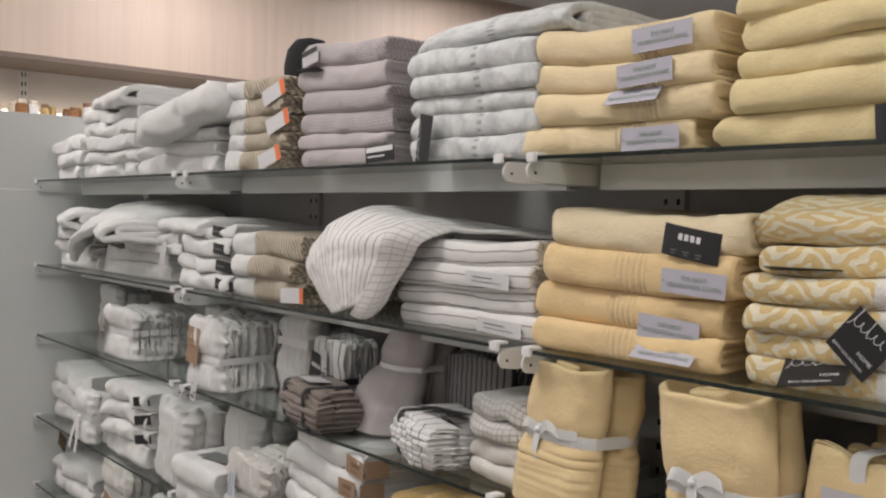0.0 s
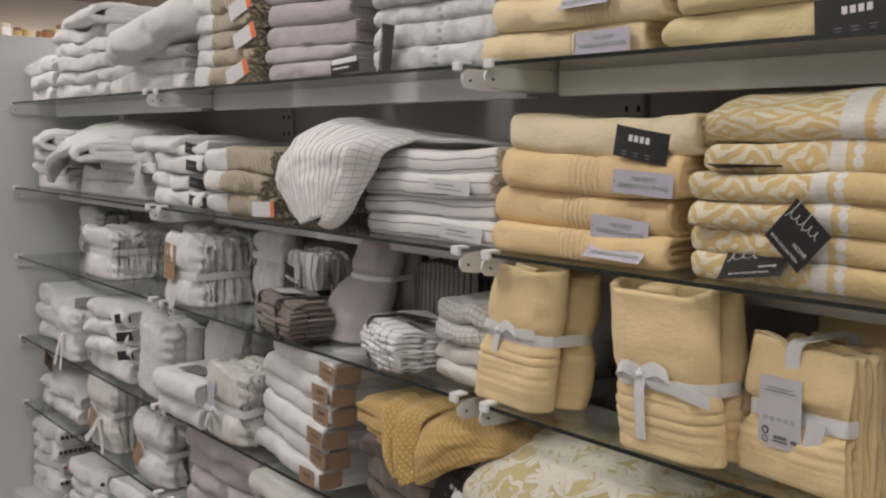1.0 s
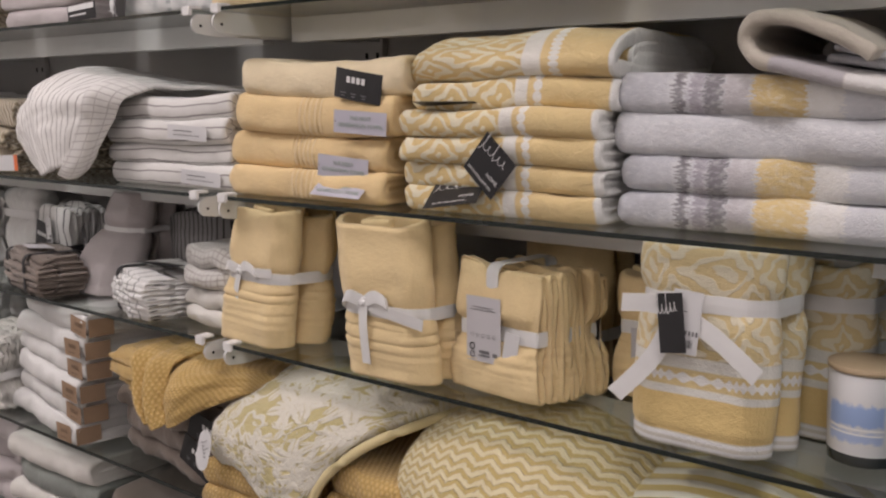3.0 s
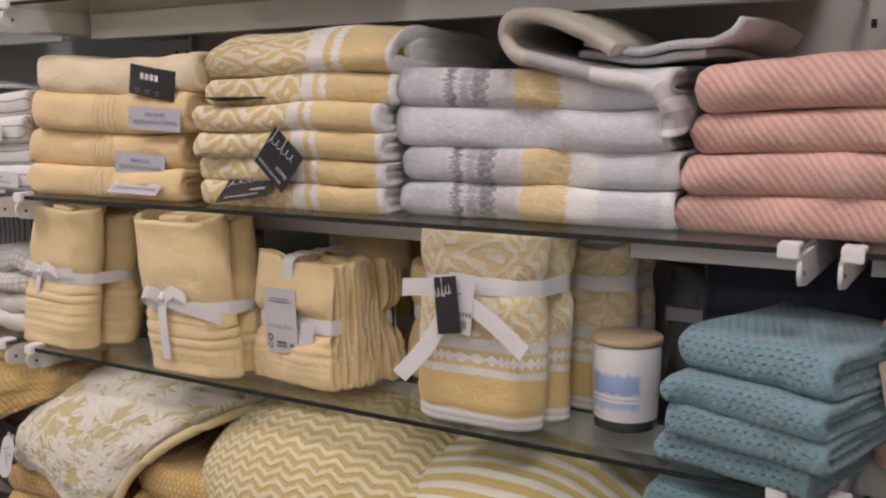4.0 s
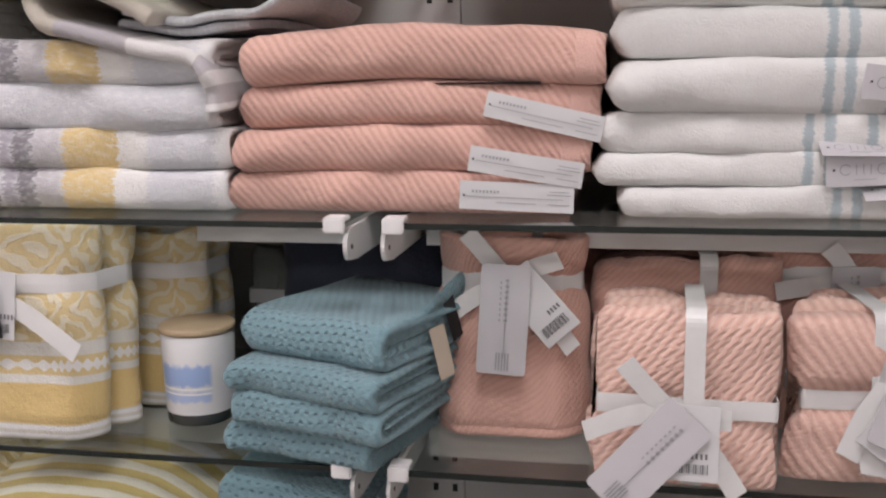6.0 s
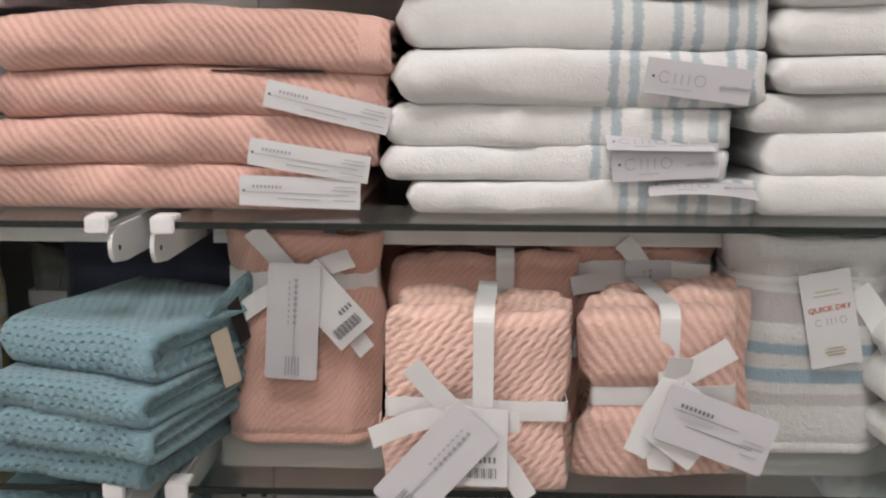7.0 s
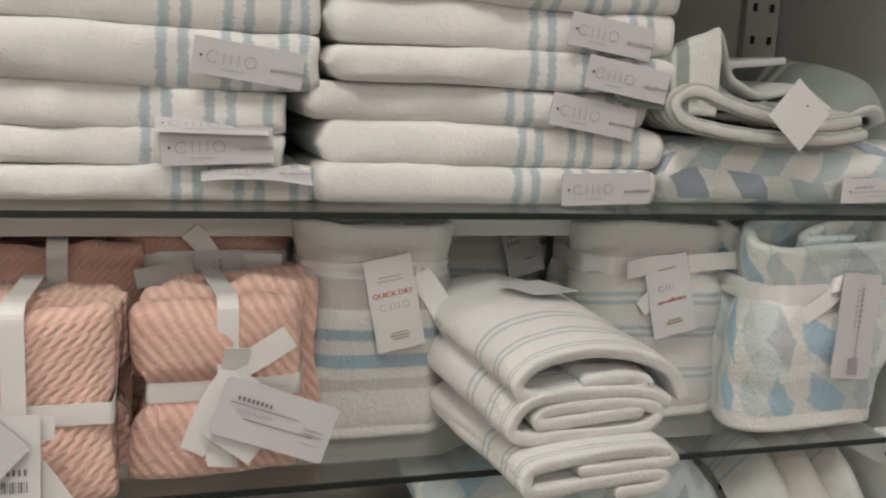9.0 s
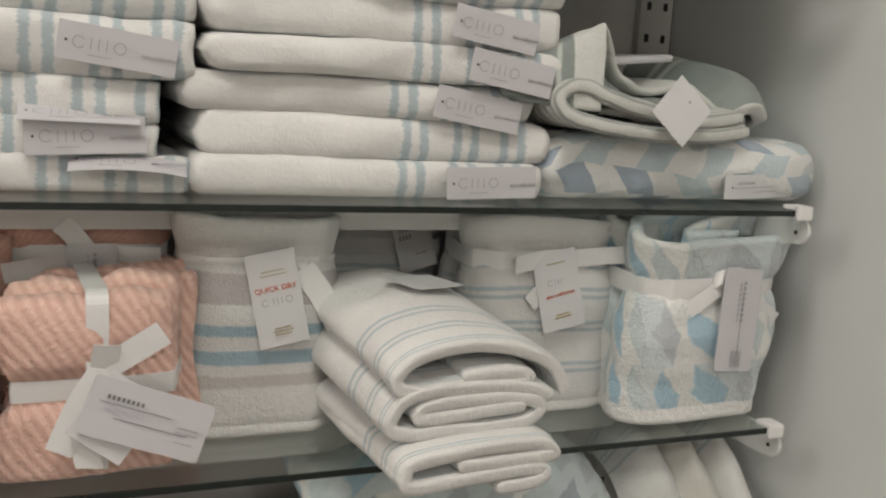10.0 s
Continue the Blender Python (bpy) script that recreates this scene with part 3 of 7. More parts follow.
def stack(x0, x1, z, tops, y, d, material, label, group, ends=("soft", "layers"), shift=(), widths=(), amp=0.006, name="bath_towel", wave=0.013, yshift=(), depths=(), **kw):
    """Folded towels on one another. tops: their heights; shift: how far each is moved to the side. Returns the towels from the bottom up."""
    out = []
    base = [lambda x: 0.0]
    k = SEED[0] * 3.7
    run = 0.0
    for i, h in enumerate(tops):
        m = material[i % len(material)] if isinstance(material, (list, tuple)) else material
        dx = (shift[i] if i < len(shift) else 0.0) + 0.010 * nz(i * 3.1, k, 0.5)
        w = (x1 - x0) + (widths[i] if i < len(widths) else 0.008 * nz(i * 2.3, k, 9.5))
        yy = y + (yshift[i] if i < len(yshift) else 0.016 * nz(i * 5.7, k, 4.5))
        rel = h / sum(tops)

        def lift(x, x_left=dx, i=i):
            return wave * (i / max(1, len(tops))) * 1.6 * nz((x + x_left) * 5 + k, 2.0, 7.7 + k)

        def thick(x, i=i, h=h, x_left=dx):
            return wave * 1.6 / len(tops) * nz((x + x_left) * 5 + k, 2.0, 7.7 + k) / h
        t = fold(name, x0 + dx, yy, z + run, w, depths[i] if i < len(depths) else d, h * 1.02, m, label, "towel", group, left=ends[0], right=ends[1],
                 amp=amp, bfun=lift, hfun=thick, edge=0.004, **kw)
        out.append(t)
        run += h * 0.985
    return out


def catmull(p, t):
    n = len(p) - 1
    s = min(t * n, n - 1e-6)
    i = int(s)
    f = s - i
    a, b, c, d = p[max(i - 1, 0)], p[i], p[min(i + 1, n)], p[min(i + 2, n)]
    return 0.5 * ((2 * b) + (c - a) * f + (2 * a - 5 * b + 4 * c - d) * f * f + (3 * b - a - 3 * c + d) * f ** 3)


def sheet_mesh(grid, thick, nu=40, nv=40, ripple=0.0, seed=1.0):
    """A cloth of some thickness through a grid of points (rows of equal length); u runs along the rows, v down them, both in metres."""
    rows = [[Vector(p) for p in r] for r in grid]
    P = []
    for j in range(nv + 1):
        P.append([None] * (nu + 1))
    cols = [[catmull(r, i / nu) for i in range(nu + 1)] for r in rows]
    for i in range(nu + 1):
        c = [cols[k][i] for k in range(len(rows))]
        for j in range(nv + 1):
            P[j][i] = catmull(c, j / nv)
    N = [[None] * (nu + 1) for _ in range(nv + 1)]
    for j in range(nv + 1):
        for i in range(nu + 1):
            du = P[j][min(i + 1, nu)] - P[j][max(i - 1, 0)]
            dv = P[min(j + 1, nv)][i] - P[max(j - 1, 0)][i]
            c = du.cross(dv)
            N[j][i] = c.normalized() if c.length > 1e-12 else Vector((0, 0, 1))
    su = sum((P[nv // 2][i + 1] - P[nv // 2][i]).length for i in range(nu))
    sv = sum((P[j + 1][nu // 2] - P[j][nu // 2]).length for j in range(nv))
    verts, uvs = [], []
    for side in (1, -1):
        for j in range(nv + 1):
            for i in range(nu + 1):
                a = ripple * (nz(i / nu * su * 16 + seed, j / nv * sv * 16, seed * 3.1) + 0.4 * nz(i / nu * su * 45, j / nv * sv * 45 + seed, 2.2))
                e = min(i, nu - i, j, nv - j)
                verts.append(P[j][i] + N[j][i] * (side * thick * (0.25 if e == 0 else 0.5) + a))
                uvs.append((i / nu * su, j / nv * sv))
    m = (nu + 1) * (nv + 1)
    faces = []
    for j in range(nv):
        for i in range(nu):
            a = j * (nu + 1) + i
            q = (a, a + 1, a + nu + 2, a + nu + 1)
            faces.append(q)
            faces.append(tuple(m + k for k in q[::-1]))
    rim = [i for i in range(nu + 1)] + [j * (nu + 1) + nu for j in range(1, nv + 1)] + [nv * (nu + 1) + i for i in range(nu - 1, -1, -1)] + [j * (nu + 1) for j in range(nv - 1, 0, -1)]
    for a, b in zip(rim, rim[1:] + rim[:1]):
        faces.append((b, a, m + a, m + b))
    return verts, faces, uvs


def drape(name, grid, thick, material, label, category="towel", ripple=0.002, nu=40, nv=40, parent=None, group=""):
    """A loose cloth as a thing (or a part, with a parent), through points in world (or parent) metres."""
    SEED[0] += 1
    v, f, u = sheet_mesh(grid, thick, nu, nv, ripple, SEED[0] * 1.7)
    if parent is None:
        low = min(v, key=lambda p: p.z)
        cx = sum(p.x for p in v) / len(v)
        cy = sum(p.y for p in v) / len(v)
        base = Vector((cx, cy, low.z))
        ob = mesh_ob(name, [p - base for p in v], f, material, None, u)
        ob.location = base
        return tagged(ob, label, category, group)
    return mesh_ob(name, v, f, material, parent, u, label=label)


def strip(name, path, width, side, material, parent, thick=0.0008, n=30, label=""):
    """A ribbon of that width along a path; side is the direction across it."""
    s = Vector(side).normalized() * width / 2
    rows = [[Vector(p) - s, Vector(p), Vector(p) + s] for p in path]
    v, f, u = sheet_mesh(rows, thick, 2, n)
    return mesh_ob(name, v, f, material, parent, u, smooth=False, label=label)


def belt(name, w, d, z, width, material, parent, gap=0.002, axis="z", y0=0.0):
    """A band round a bundle, level (axis z) or upright over its front and top (axis x)."""
    r = min(d, w, 0.05) * 0.3
    pts = []
    W, D = w / 2 + gap, d / 2 + gap
    for cx, cy, a0 in ((W - r, D - r, 0), (-W + r, D - r, 90), (-W + r, -D + r, 180), (W - r, -D + r, 270)):
        for k in range(7):
            a = radians(a0 + 15 * k)
            pts.append(Vector((cx + r * math.cos(a), cy + r * math.sin(a), 0)))
    verts, faces = [], []
    n = len(pts)
    for q, off in ((width / 2, 0), (-width / 2, 0), (-width / 2, -0.0015), (width / 2, -0.0015)):
        for p in pts:
            o = p.normalized() * off
            verts.append(Vector((p.x + o.x, p.y + o.y + d / 2 + y0, z + q)) if axis == "z" else Vector((z + q, p.y + o.y + d / 2 + y0, p.x + o.x + W)))
    for k in range(4):
        for j in range(n):
            a, b = k * n, ((k + 1) % 4) * n
            faces.append((a + j, a + (j + 1) % n, b + (j + 1) % n, b + j))
    return mesh_ob(name, verts, faces, material, parent, smooth=False)


def hull(pts):
    """The convex outline of points in the plane, anticlockwise."""
    pts = sorted(set((round(a, 6), round(b, 6)) for a, b in pts))
    out = []
    for run in (pts, pts[::-1]):
        side = []
        for p in run:
            while len(side) > 1 and (side[-1][0] - side[-2][0]) * (p[1] - side[-2][1]) - (side[-1][1] - side[-2][1]) * (p[0] - side[-2][0]) <= 0:
                side.pop()
            side.append(p)
        out += side[:-1]
    return out


def snug_belt(name, pts, z, width, material, parent, gap):
    """A level band drawn tight round the cloth whose outline at that height is given."""
    ring = hull(pts)
    n = len(ring)
    wide = []
    for k in range(n):
        a, p, b = Vector(ring[k - 1]), Vector(ring[k]), Vector(ring[(k + 1) % n])
        d = ((p - a).normalized() + (b - p).normalized()).normalized()
        wide.append(p + Vector((d.y, -d.x)) * gap)
    # keep the long runs straight: only the corners are rounded
    held = []
    for p, q in zip(wide, wide[1:] + wide[:1]):
        long = (q - p).length
        held.append(p)
        if long > 0.03:
            held += [p + (q - p) * (0.010 / long), q - (q - p) * (0.010 / long)]
    wide = held
    for _ in range(2):
        wide = [q for k in range(len(wide)) for q in (wide[k] * 0.75 + wide[(k + 1) % len(wide)] * 0.25, wide[k] * 0.25 + wide[(k + 1) % len(wide)] * 0.75)]
    n = len(wide)
    mid = sum(wide, Vector((0, 0))) / n
    verts, faces = [], []
    for q, off in ((width / 2, 0.0004), (0.0, 0), (-width / 2, 0.0004), (-width / 2, 0.0016), (width / 2, 0.0016)):
        for p in wide:
            o = (mid - p).normalized() * off
            verts.append((p.x + o.x, p.y + o.y, z + q + 0.0012 * nz(p.x * 30, p.y * 30, z * 9)))
    for k in range(5):
        for j in range(n):
            a, b = k * n, ((k + 1) % 5) * n
            faces.append((a + j, b + j, b + (j + 1) % n, a + (j + 1) % n))
    return mesh_ob(name, verts, faces, material, parent, smooth=False)


def bow(parent, x, y, z, size=0.03, width=0.015, tails=((-0.3, -1.0), (0.35, -1.0)), material=None, loops=1.0, name="bow"):
    """A tied bow: two loops, a knot and two tails, in front of the point (x, y, z)."""
    mt = material or M_RIBBON
    knot = part(name, box_bm(x - 0.008, x + 0.008, y - 0.012, y, z - 0.008, z + 0.008, 0.004), mt, parent, smooth=True)
    for sgn in (-1, 1):
        L = size * loops * (1.0 + 0.15 * sgn)
        if loops:
            path = [(x, y - 0.006, z), (x + sgn * L * 0.6, y - 0.014, z + L * 0.30), (x + sgn * L * 1.05, y - 0.012, z + L * 0.15), (x + sgn * L * 1.0, y - 0.004, z - L * 0.12), (x + sgn * L * 0.4, y - 0.003, z - L * 0.05), (x, y - 0.004, z)]
            strip("loop", path, width, (-sgn * 0.3, 0.1, 1), mt, knot)
    for tx, tz in tails:
        L = size * 2.2
        path = [(x, y - 0.008, z), (x + tx * L * 0.4, y - 0.010, z + tz * L * 0.4), (x + tx * L, y - 0.006, z + tz * L)]
        strip("tail", path, width * 0.95, (tz, 0.15, -tx), mt, knot)
    return knot


def card(parent, x, y, z, w, h, material, roll=0.0, tilt=0.0, turn=0.0, name="label", corner=0.0, hole=True, curl=0.0, label=""):
    """A stiff paper card that faces the aisle; roll turns it in its own plane, tilt leans its top back, turn swings it sideways."""
    n = 10
    out = []
    if corner:
        for cx, cz, a0 in ((w / 2 - corner, h / 2 - corner, 0), (-w / 2 + corner, h / 2 - corner, 90), (-w / 2 + corner, -h / 2 + corner, 180), (w / 2 - corner, -h / 2 + corner, 270)):
            out += [(cx + corner * math.cos(radians(a0 + 22.5 * k)), cz + corner * math.sin(radians(a0 + 22.5 * k))) for k in range(5)]
        bm = bmesh.new()
        f = bm.faces.new([bm.verts.new((px, 0, pz)) for px, pz in out])
        r = bmesh.ops.extrude_face_region(bm, geom=[f])
        bmesh.ops.translate(bm, verts=[g for g in r["geom"] if isinstance(g, bmesh.types.BMVert)], vec=(0, 0.0008, 0))
        bmesh.ops.recalc_face_normals(bm, faces=bm.faces[:])
        ob = part(name, bm, material, parent, label)
    else:
        rows = [[(-w / 2 + w * i / n, abs(curl) * 4 * (i / n - 0.5) ** 2, pz) for i in range(n + 1)] for pz in (h / 2, 0, -h / 2)]
        v, f, u = sheet_mesh(rows, 0.0008, n, 2)
        ob = mesh_ob(name, v, f, material, parent, u, smooth=False, label=label)
    ob.matrix_basis = pose(x, y, z) @ Matrix.Rotation(radians(turn), 4, "Z") @ Matrix.Rotation(radians(tilt), 4, "X") @ Matrix.Rotation(radians(roll), 4, "Y")
    return ob


def bars(parent, items, material, name="print", y=-0.0011):
    """Plain printed bars on a card: (x, z, width, height)."""
    bms = [box_bm(x - w / 2, x + w / 2, y - 0.0002, y, z - h / 2, z + h / 2) for x, z, w, h in items]
    return tagged(part(name, join(*bms), material, parent), kind="stuff" if len(items) > 1 else "")


def ring_mark(parent, x, z, r, material, t=0.0008, gap=0.0, name="print", y=-0.0011):
    verts, faces = [], []
    n = 20
    for k in range(n + 1):
        a = radians(gap / 2 + (360 - gap) * k / n)
        for q, yy in ((r, y - 0.0002), (r - t, y - 0.0002)):
            verts.append((x + q * math.cos(a), yy, z + q * math.sin(a)))
    for k in range(n):
        faces.append((2 * k, 2 * k + 2, 2 * k + 3, 2 * k + 1))
    return mesh_ob(name, verts, faces, material, parent, smooth=False)


def words(parent, text, x, z, size, material, roll=0.0, name="lettering", shear=0.0):
    """Flat lettering in the built-in font, on a card."""
    c = bpy.data.curves.new(name, "FONT")
    c.body, c.size, c.align_x, c.align_y, c.extrude, c.shear, c.resolution_u = text, size, "CENTER", "CENTER", 0.0002, shear, 2
    tmp = bpy.data.objects.new("tmp", c)
    scene.collection.objects.link(tmp)
    bpy.context.view_layer.update()
    me = bpy.data.meshes.new_from_object(tmp.evaluated_get(bpy.context.evaluated_depsgraph_get()))
    bpy.data.objects.remove(tmp)
    me.materials.clear()
    me.materials.append(material)
    ob = new(name, me)
    ob.parent = parent
    ob.matrix_basis = pose(x, -0.0013, z) @ Matrix.Rotation(radians(roll), 4, "Y") @ Matrix.Rotation(radians(90), 4, "X")
    return ob


def scribble(parent, x, z, w, h, material, roll=0.0, turns=5, name="print"):
    """A flowing pen stroke that spells nothing."""
    verts, faces = [], []
    m = 90
    pts = []
    for k in range(m + 1):
        s = k / m
        a = 2 * math.pi * turns * s
        tall = 1.0 if s < 0.12 or 0.48 < s < 0.6 else 0.34
        pts.append(Vector((-w / 2 + w * s + 0.045 * w * math.sin(a), 0, h * tall * 0.5 * (0.6 - math.cos(a)) + 0.12 * h * s)))
    for k in range(m + 1):
        q = pts[min(m, k + 1)] - pts[max(0, k - 1)]
        nrm = Vector((-q.z, 0, q.x)).normalized() * 0.00045
        for s in (1, -1):
            verts.append(pts[k] + nrm * s)
    for k in range(m):
        faces.append((2 * k, 2 * k + 1, 2 * k + 3, 2 * k + 2))
    ob = mesh_ob(name, verts, faces, material, parent, smooth=False)
    ob.matrix_basis = pose(x, -0.0013, z) @ Matrix.Rotation(radians(roll), 4, "Y")
    return ob


# ---- printed labels of the kinds that the towels carry ----
def slogan_label(parent, x, y, z, roll=0.0, tilt=0.0, turn=0.0, w=0.098, h=0.032):
    c = card(parent, x, y, z, w, h, M_CARDL, roll, tilt, turn, label="lilac-grey slogan card pinned to the towel")
    words(c, "THE NEXT", 0.002, 0.0055, 0.0085, M_INKN)
    words(c, "GENERATION TOWEL", 0.002, -0.0045, 0.0085, M_INKN)
    bars(c, [(-w * 0.46, 0, 0.002, 0.002)], M_INKG)
    return c


def black_label(parent, x, y, z, roll=0.0, tilt=0.0, turn=0.0, w=0.088, h=0.042, curl=0.0):
    c = card(parent, x, y, z, w, h, M_CARDB, roll, tilt, turn, curl=curl, label="black card with white print")
    bars(c, [(-0.014 + 0.0095 * k, 0.007, 0.0065, 0.0085) for k in range(4)], M_INKW)
    bars(c, [(-0.022 + 0.020 * k, -0.012, 0.010, 0.0015) for k in range(3)] + [(-0.022 + 0.020 * k, -0.016, 0.007, 0.0015) for k in range(3)], M_INKG)
    return c


def script_label(parent, x, y, z, roll=0.0, tilt=0.0, turn=0.0, w=0.075, h=0.082, scale=1.0, text=True):
    c = card(parent, x, y, z, w, h, M_CARDB, roll, tilt, turn, label="black square card with white script")
    scribble(c, -0.004, 0.012, w * 0.8, 0.030, M_INKW)
    if text:
        words(c, "HOME", w * 0.24, -0.010, 0.0075, M_INKW)
        words(c, "BATH COLLECTION", -0.002, -0.022, 0.0052, M_INKW)
    return c


def spa_label(parent, x, y, z, roll=0.0, tilt=0.0, turn=0.0, w=0.092, h=0.030, curl=0.0):
    c = card(parent, x, y, z, w, h, M_CARD, roll, tilt, turn, curl=curl, label="pale card with thin grey print")
    bars(c, [(-w * 0.43, 0, 0.002, 0.002)], M_INKB)
    ring_mark(c, -0.030, 0, 0.005, M_INKL, 0.0008, 70)
    bars(c, [(-0.021, 0, 0.0007, 0.009), (-0.015, 0, 0.0007, 0.009), (-0.009, 0, 0.0007, 0.009)], M_INKL)
    ring_mark(c, 0.001, 0, 0.005, M_INKL, 0.0008)
    words(c, "spa collection", w * 0.34, -0.002, 0.0050, M_INKL, 0, shear=0.4)
    bars(c, [(-0.014, -0.0090, 0.018, 0.0006)], M_INKL)
    return c


def long_label(parent, x, y, z, roll=0.0, tilt=0.0, turn=0.0, w=0.112, h=0.028, curl=0.0):
    c = card(parent, x, y, z, w, h, M_CARDW, roll, tilt, turn, curl=curl, label="white strip card with small print")
    bars(c, [(-w * 0.46, 0, 0.002, 0.002)], M_INKB)
    bars(c, [(-w * 0.38 + 0.0034 * k, 0.004, 0.0018, 0.0026) for k in range(8)] + [(-0.002, -0.001, w * 0.86, 0.0006)], M_INKL)
    bars(c, [(0.0, -0.006, w * 0.35, 0.0006), (w * 0.37, 0.006, 0.018, 0.0007), (w * 0.37, 0.003, 0.022, 0.0007), (w * 0.37, -0.006, 0.020, 0.0007)], M_INKL)
    return c


def hang_tag(parent, x, y, z, roll=0.0, tilt=0.0, turn=0.0, w=0.055, h=0.115, upright=True):
    """A rounded grey tag whose print runs along its length."""
    c = card(parent, x, y, z, w, h, M_CARD, roll, tilt, turn, name="tag", corner=0.004, label="grey-white rounded hang tag")
    s = 1 if upright else -1
    bars(c, [(0.002, s * (h * 0.36 - 0.0058 * k), 0.0034, 0.0026) for k in range(8)] + [(-0.004, s * (h * 0.34 - 0.0055 * k), 0.0014, 0.0030) for k in range(8)], M_INKL)
    bars(c, [(0.002, 0, 0.0008, h * 0.7)], M_INKL)
    bars(c, [(0.001 + 0.003 * k, -s * h * 0.38, 0.0014, 0.018) for k in range(-2, 3)], M_INKL)
    return c


def price_tag(parent, x, y, z, roll=0.0, tilt=0.0, turn=0.0, w=0.042, h=0.075):
    c = card(parent, x, y, z, w, h, M_CARDW, roll, tilt, turn, name="price_tag", label="white price tag with a bar code")
    bars(c, [(-w * 0.36 + w * 0.036 * k, -h * 0.33, w * (0.008 + 0.009 * ((k * 7) % 3)), h * 0.13) for k in range(20)], M_INKG)
    bars(c, [(w * 0.08 + 0.004 * k, -h * 0.16, 0.002, 0.005) for k in range(4)] + [(-0.006, 0.012, 0.014, 0.001)], M_INKG)
    return c



# ---- the room ----
def slab(name, x0, x1, y0, y1, z0, z1, material, label="", category="", kind="structure", bev=0.0):
    ob = part(name, box_bm(x0 - x0, x1 - x0, y0 - y0, y1 - y0, 0, z1 - z0, bev), material, None)
    ob.location = (x0, y0, z0)
    return tagged(ob, label, category, "", kind)


slab("floor", -4.2, 4.6, -4.2, 6.2, -0.1, 0.0, M_FLOOR, "brown-grey vinyl shop floor", "floor")
slab("ceiling", -4.2, 4.6, -4.2, 6.2, CEIL, CEIL + 0.1, M_CEIL, "white painted shop ceiling", "ceiling")
slab("wall_north", -4.2, 4.6, 6.2, 6.3, 0, CEIL, M_WALL, "plain pale shop wall", "wall")
slab("wall_south", -4.2, 4.6, -4.3, -4.2, 0, CEIL, M_WALL, "plain pale shop wall", "wall")
slab("wall_east", 4.6, 4.7, -4.2, 6.2, 0, CEIL, M_WALL, "plain pale shop wall", "wall")
slab("wall_west", -4.0, -3.9, -4.2, 6.2, 0, CEIL, M_WALL, "pale wall behind the display ledge", "wall")
fascia = slab("wood_fascia", -3.56, -3.50, -4.2, 6.2, 2.285, CEIL, M_WOOD, "pale vertical-grain wood veneer fascia above the wall shelves", "fascia")
slab("trim", -3.9, -3.495, -4.2, 6.2, 2.262, 2.283, M_WOODEDGE, "dark lower edge of the wood fascia", "trim")
slab("light_strip", -3.88, -3.84, -3.0, 2.2, 2.05, 2.06, M_WARM, "warm light strip behind the ledge goods", "lamp")
ledge = slab("wall_ledge", -3.895, -3.46, -4.2, 6.2, 1.975, 2.005, M_PANEL, "white display ledge along the side wall", "shelf")
slab("side_wall_panel", -3.86, -3.56, -4.2, 6.2, 0.0, 1.97, M_PANEL, "white panels below the ledge", "wall")
for k in range(4):
    u = slab("wall_rail", -3.898, -3.885, 0.35 + 1.2 * (k - 1), 0.39 + 1.2 * (k - 1), 2.02, 2.255, M_METAL, "slotted steel wall rail", "rail")
    for j in range(5):
        for q in (0.008, 0.024):
            part("slot", box_bm(0.0132, 0.0140, q, q + 0.006, 0.03 + 0.045 * j, 0.05 + 0.045 * j), M_DARK, u)

# goods on the ledge
LEDGE_M = [plain("amber_jar", (0.30, 0.14, 0.06), 0.3), plain("brown_box", (0.24, 0.14, 0.09), 0.6), plain("cream_jar", (0.68, 0.60, 0.48), 0.4), plain("white_box", (0.75, 0.73, 0.70), 0.5), plain("gold_jar", (0.50, 0.36, 0.16), 0.35)]


def small_jar(x, y, z, r, h, material, lid):
    e = empty("ledge_jar", x, y, z)
    for nm, rr, a, b, m in (("jar", r, 0, h * 0.75, material), ("lid", r * 0.85, h * 0.755, h, lid)):
        bm = bmesh.new()
        bmesh.ops.create_cone(bm, cap_ends=True, segments=14, radius1=rr, radius2=rr * 0.96, depth=b - a)
        bmesh.ops.translate(bm, verts=bm.verts[:], vec=(0, 0, (a + b) / 2))
        bmesh.ops.bevel(bm, geom=[q for q in bm.edges if abs(q.verts[0].co.z - q.verts[1].co.z) < 1e-5], offset=0.003, segments=1, affect="EDGES")
        part(nm, bm, m, e, smooth=False)
    return tagged(e, "small toiletry jar on the lit wall ledge", "jar", "goods on the ledge")


rng = random.Random(5)
yy = -0.55
while yy < 0.62:
    r = rng.uniform(0.016, 0.03)
    yy += r * 2 + rng.uniform(0.002, 0.02)
    for row in (0, 1):
        if rng.random() < 0.85:
            small_jar(-3.52 - 0.08 * row + rng.uniform(-0.01, 0.01), yy + rng.uniform(-0.01, 0.01), 2.0055, r, rng.uniform(0.05, 0.085), rng.choice(LEDGE_M), rng.choice(LEDGE_M))
vent = empty("ceiling_vent", -3.49, 1.15, 2.17)
for k in range(5):
    part("slat", box_bm(0, 0.012, 0, 0.62, 0.016 * k, 0.016 * k + 0.010), M_METAL, vent)
part("frame", box_bm(-0.006, 0.0, -0.01, 0.63, -0.008, 0.088), M_METAL, vent)
tagged(vent, "pale slatted vent grille below the wood fascia", "vent")

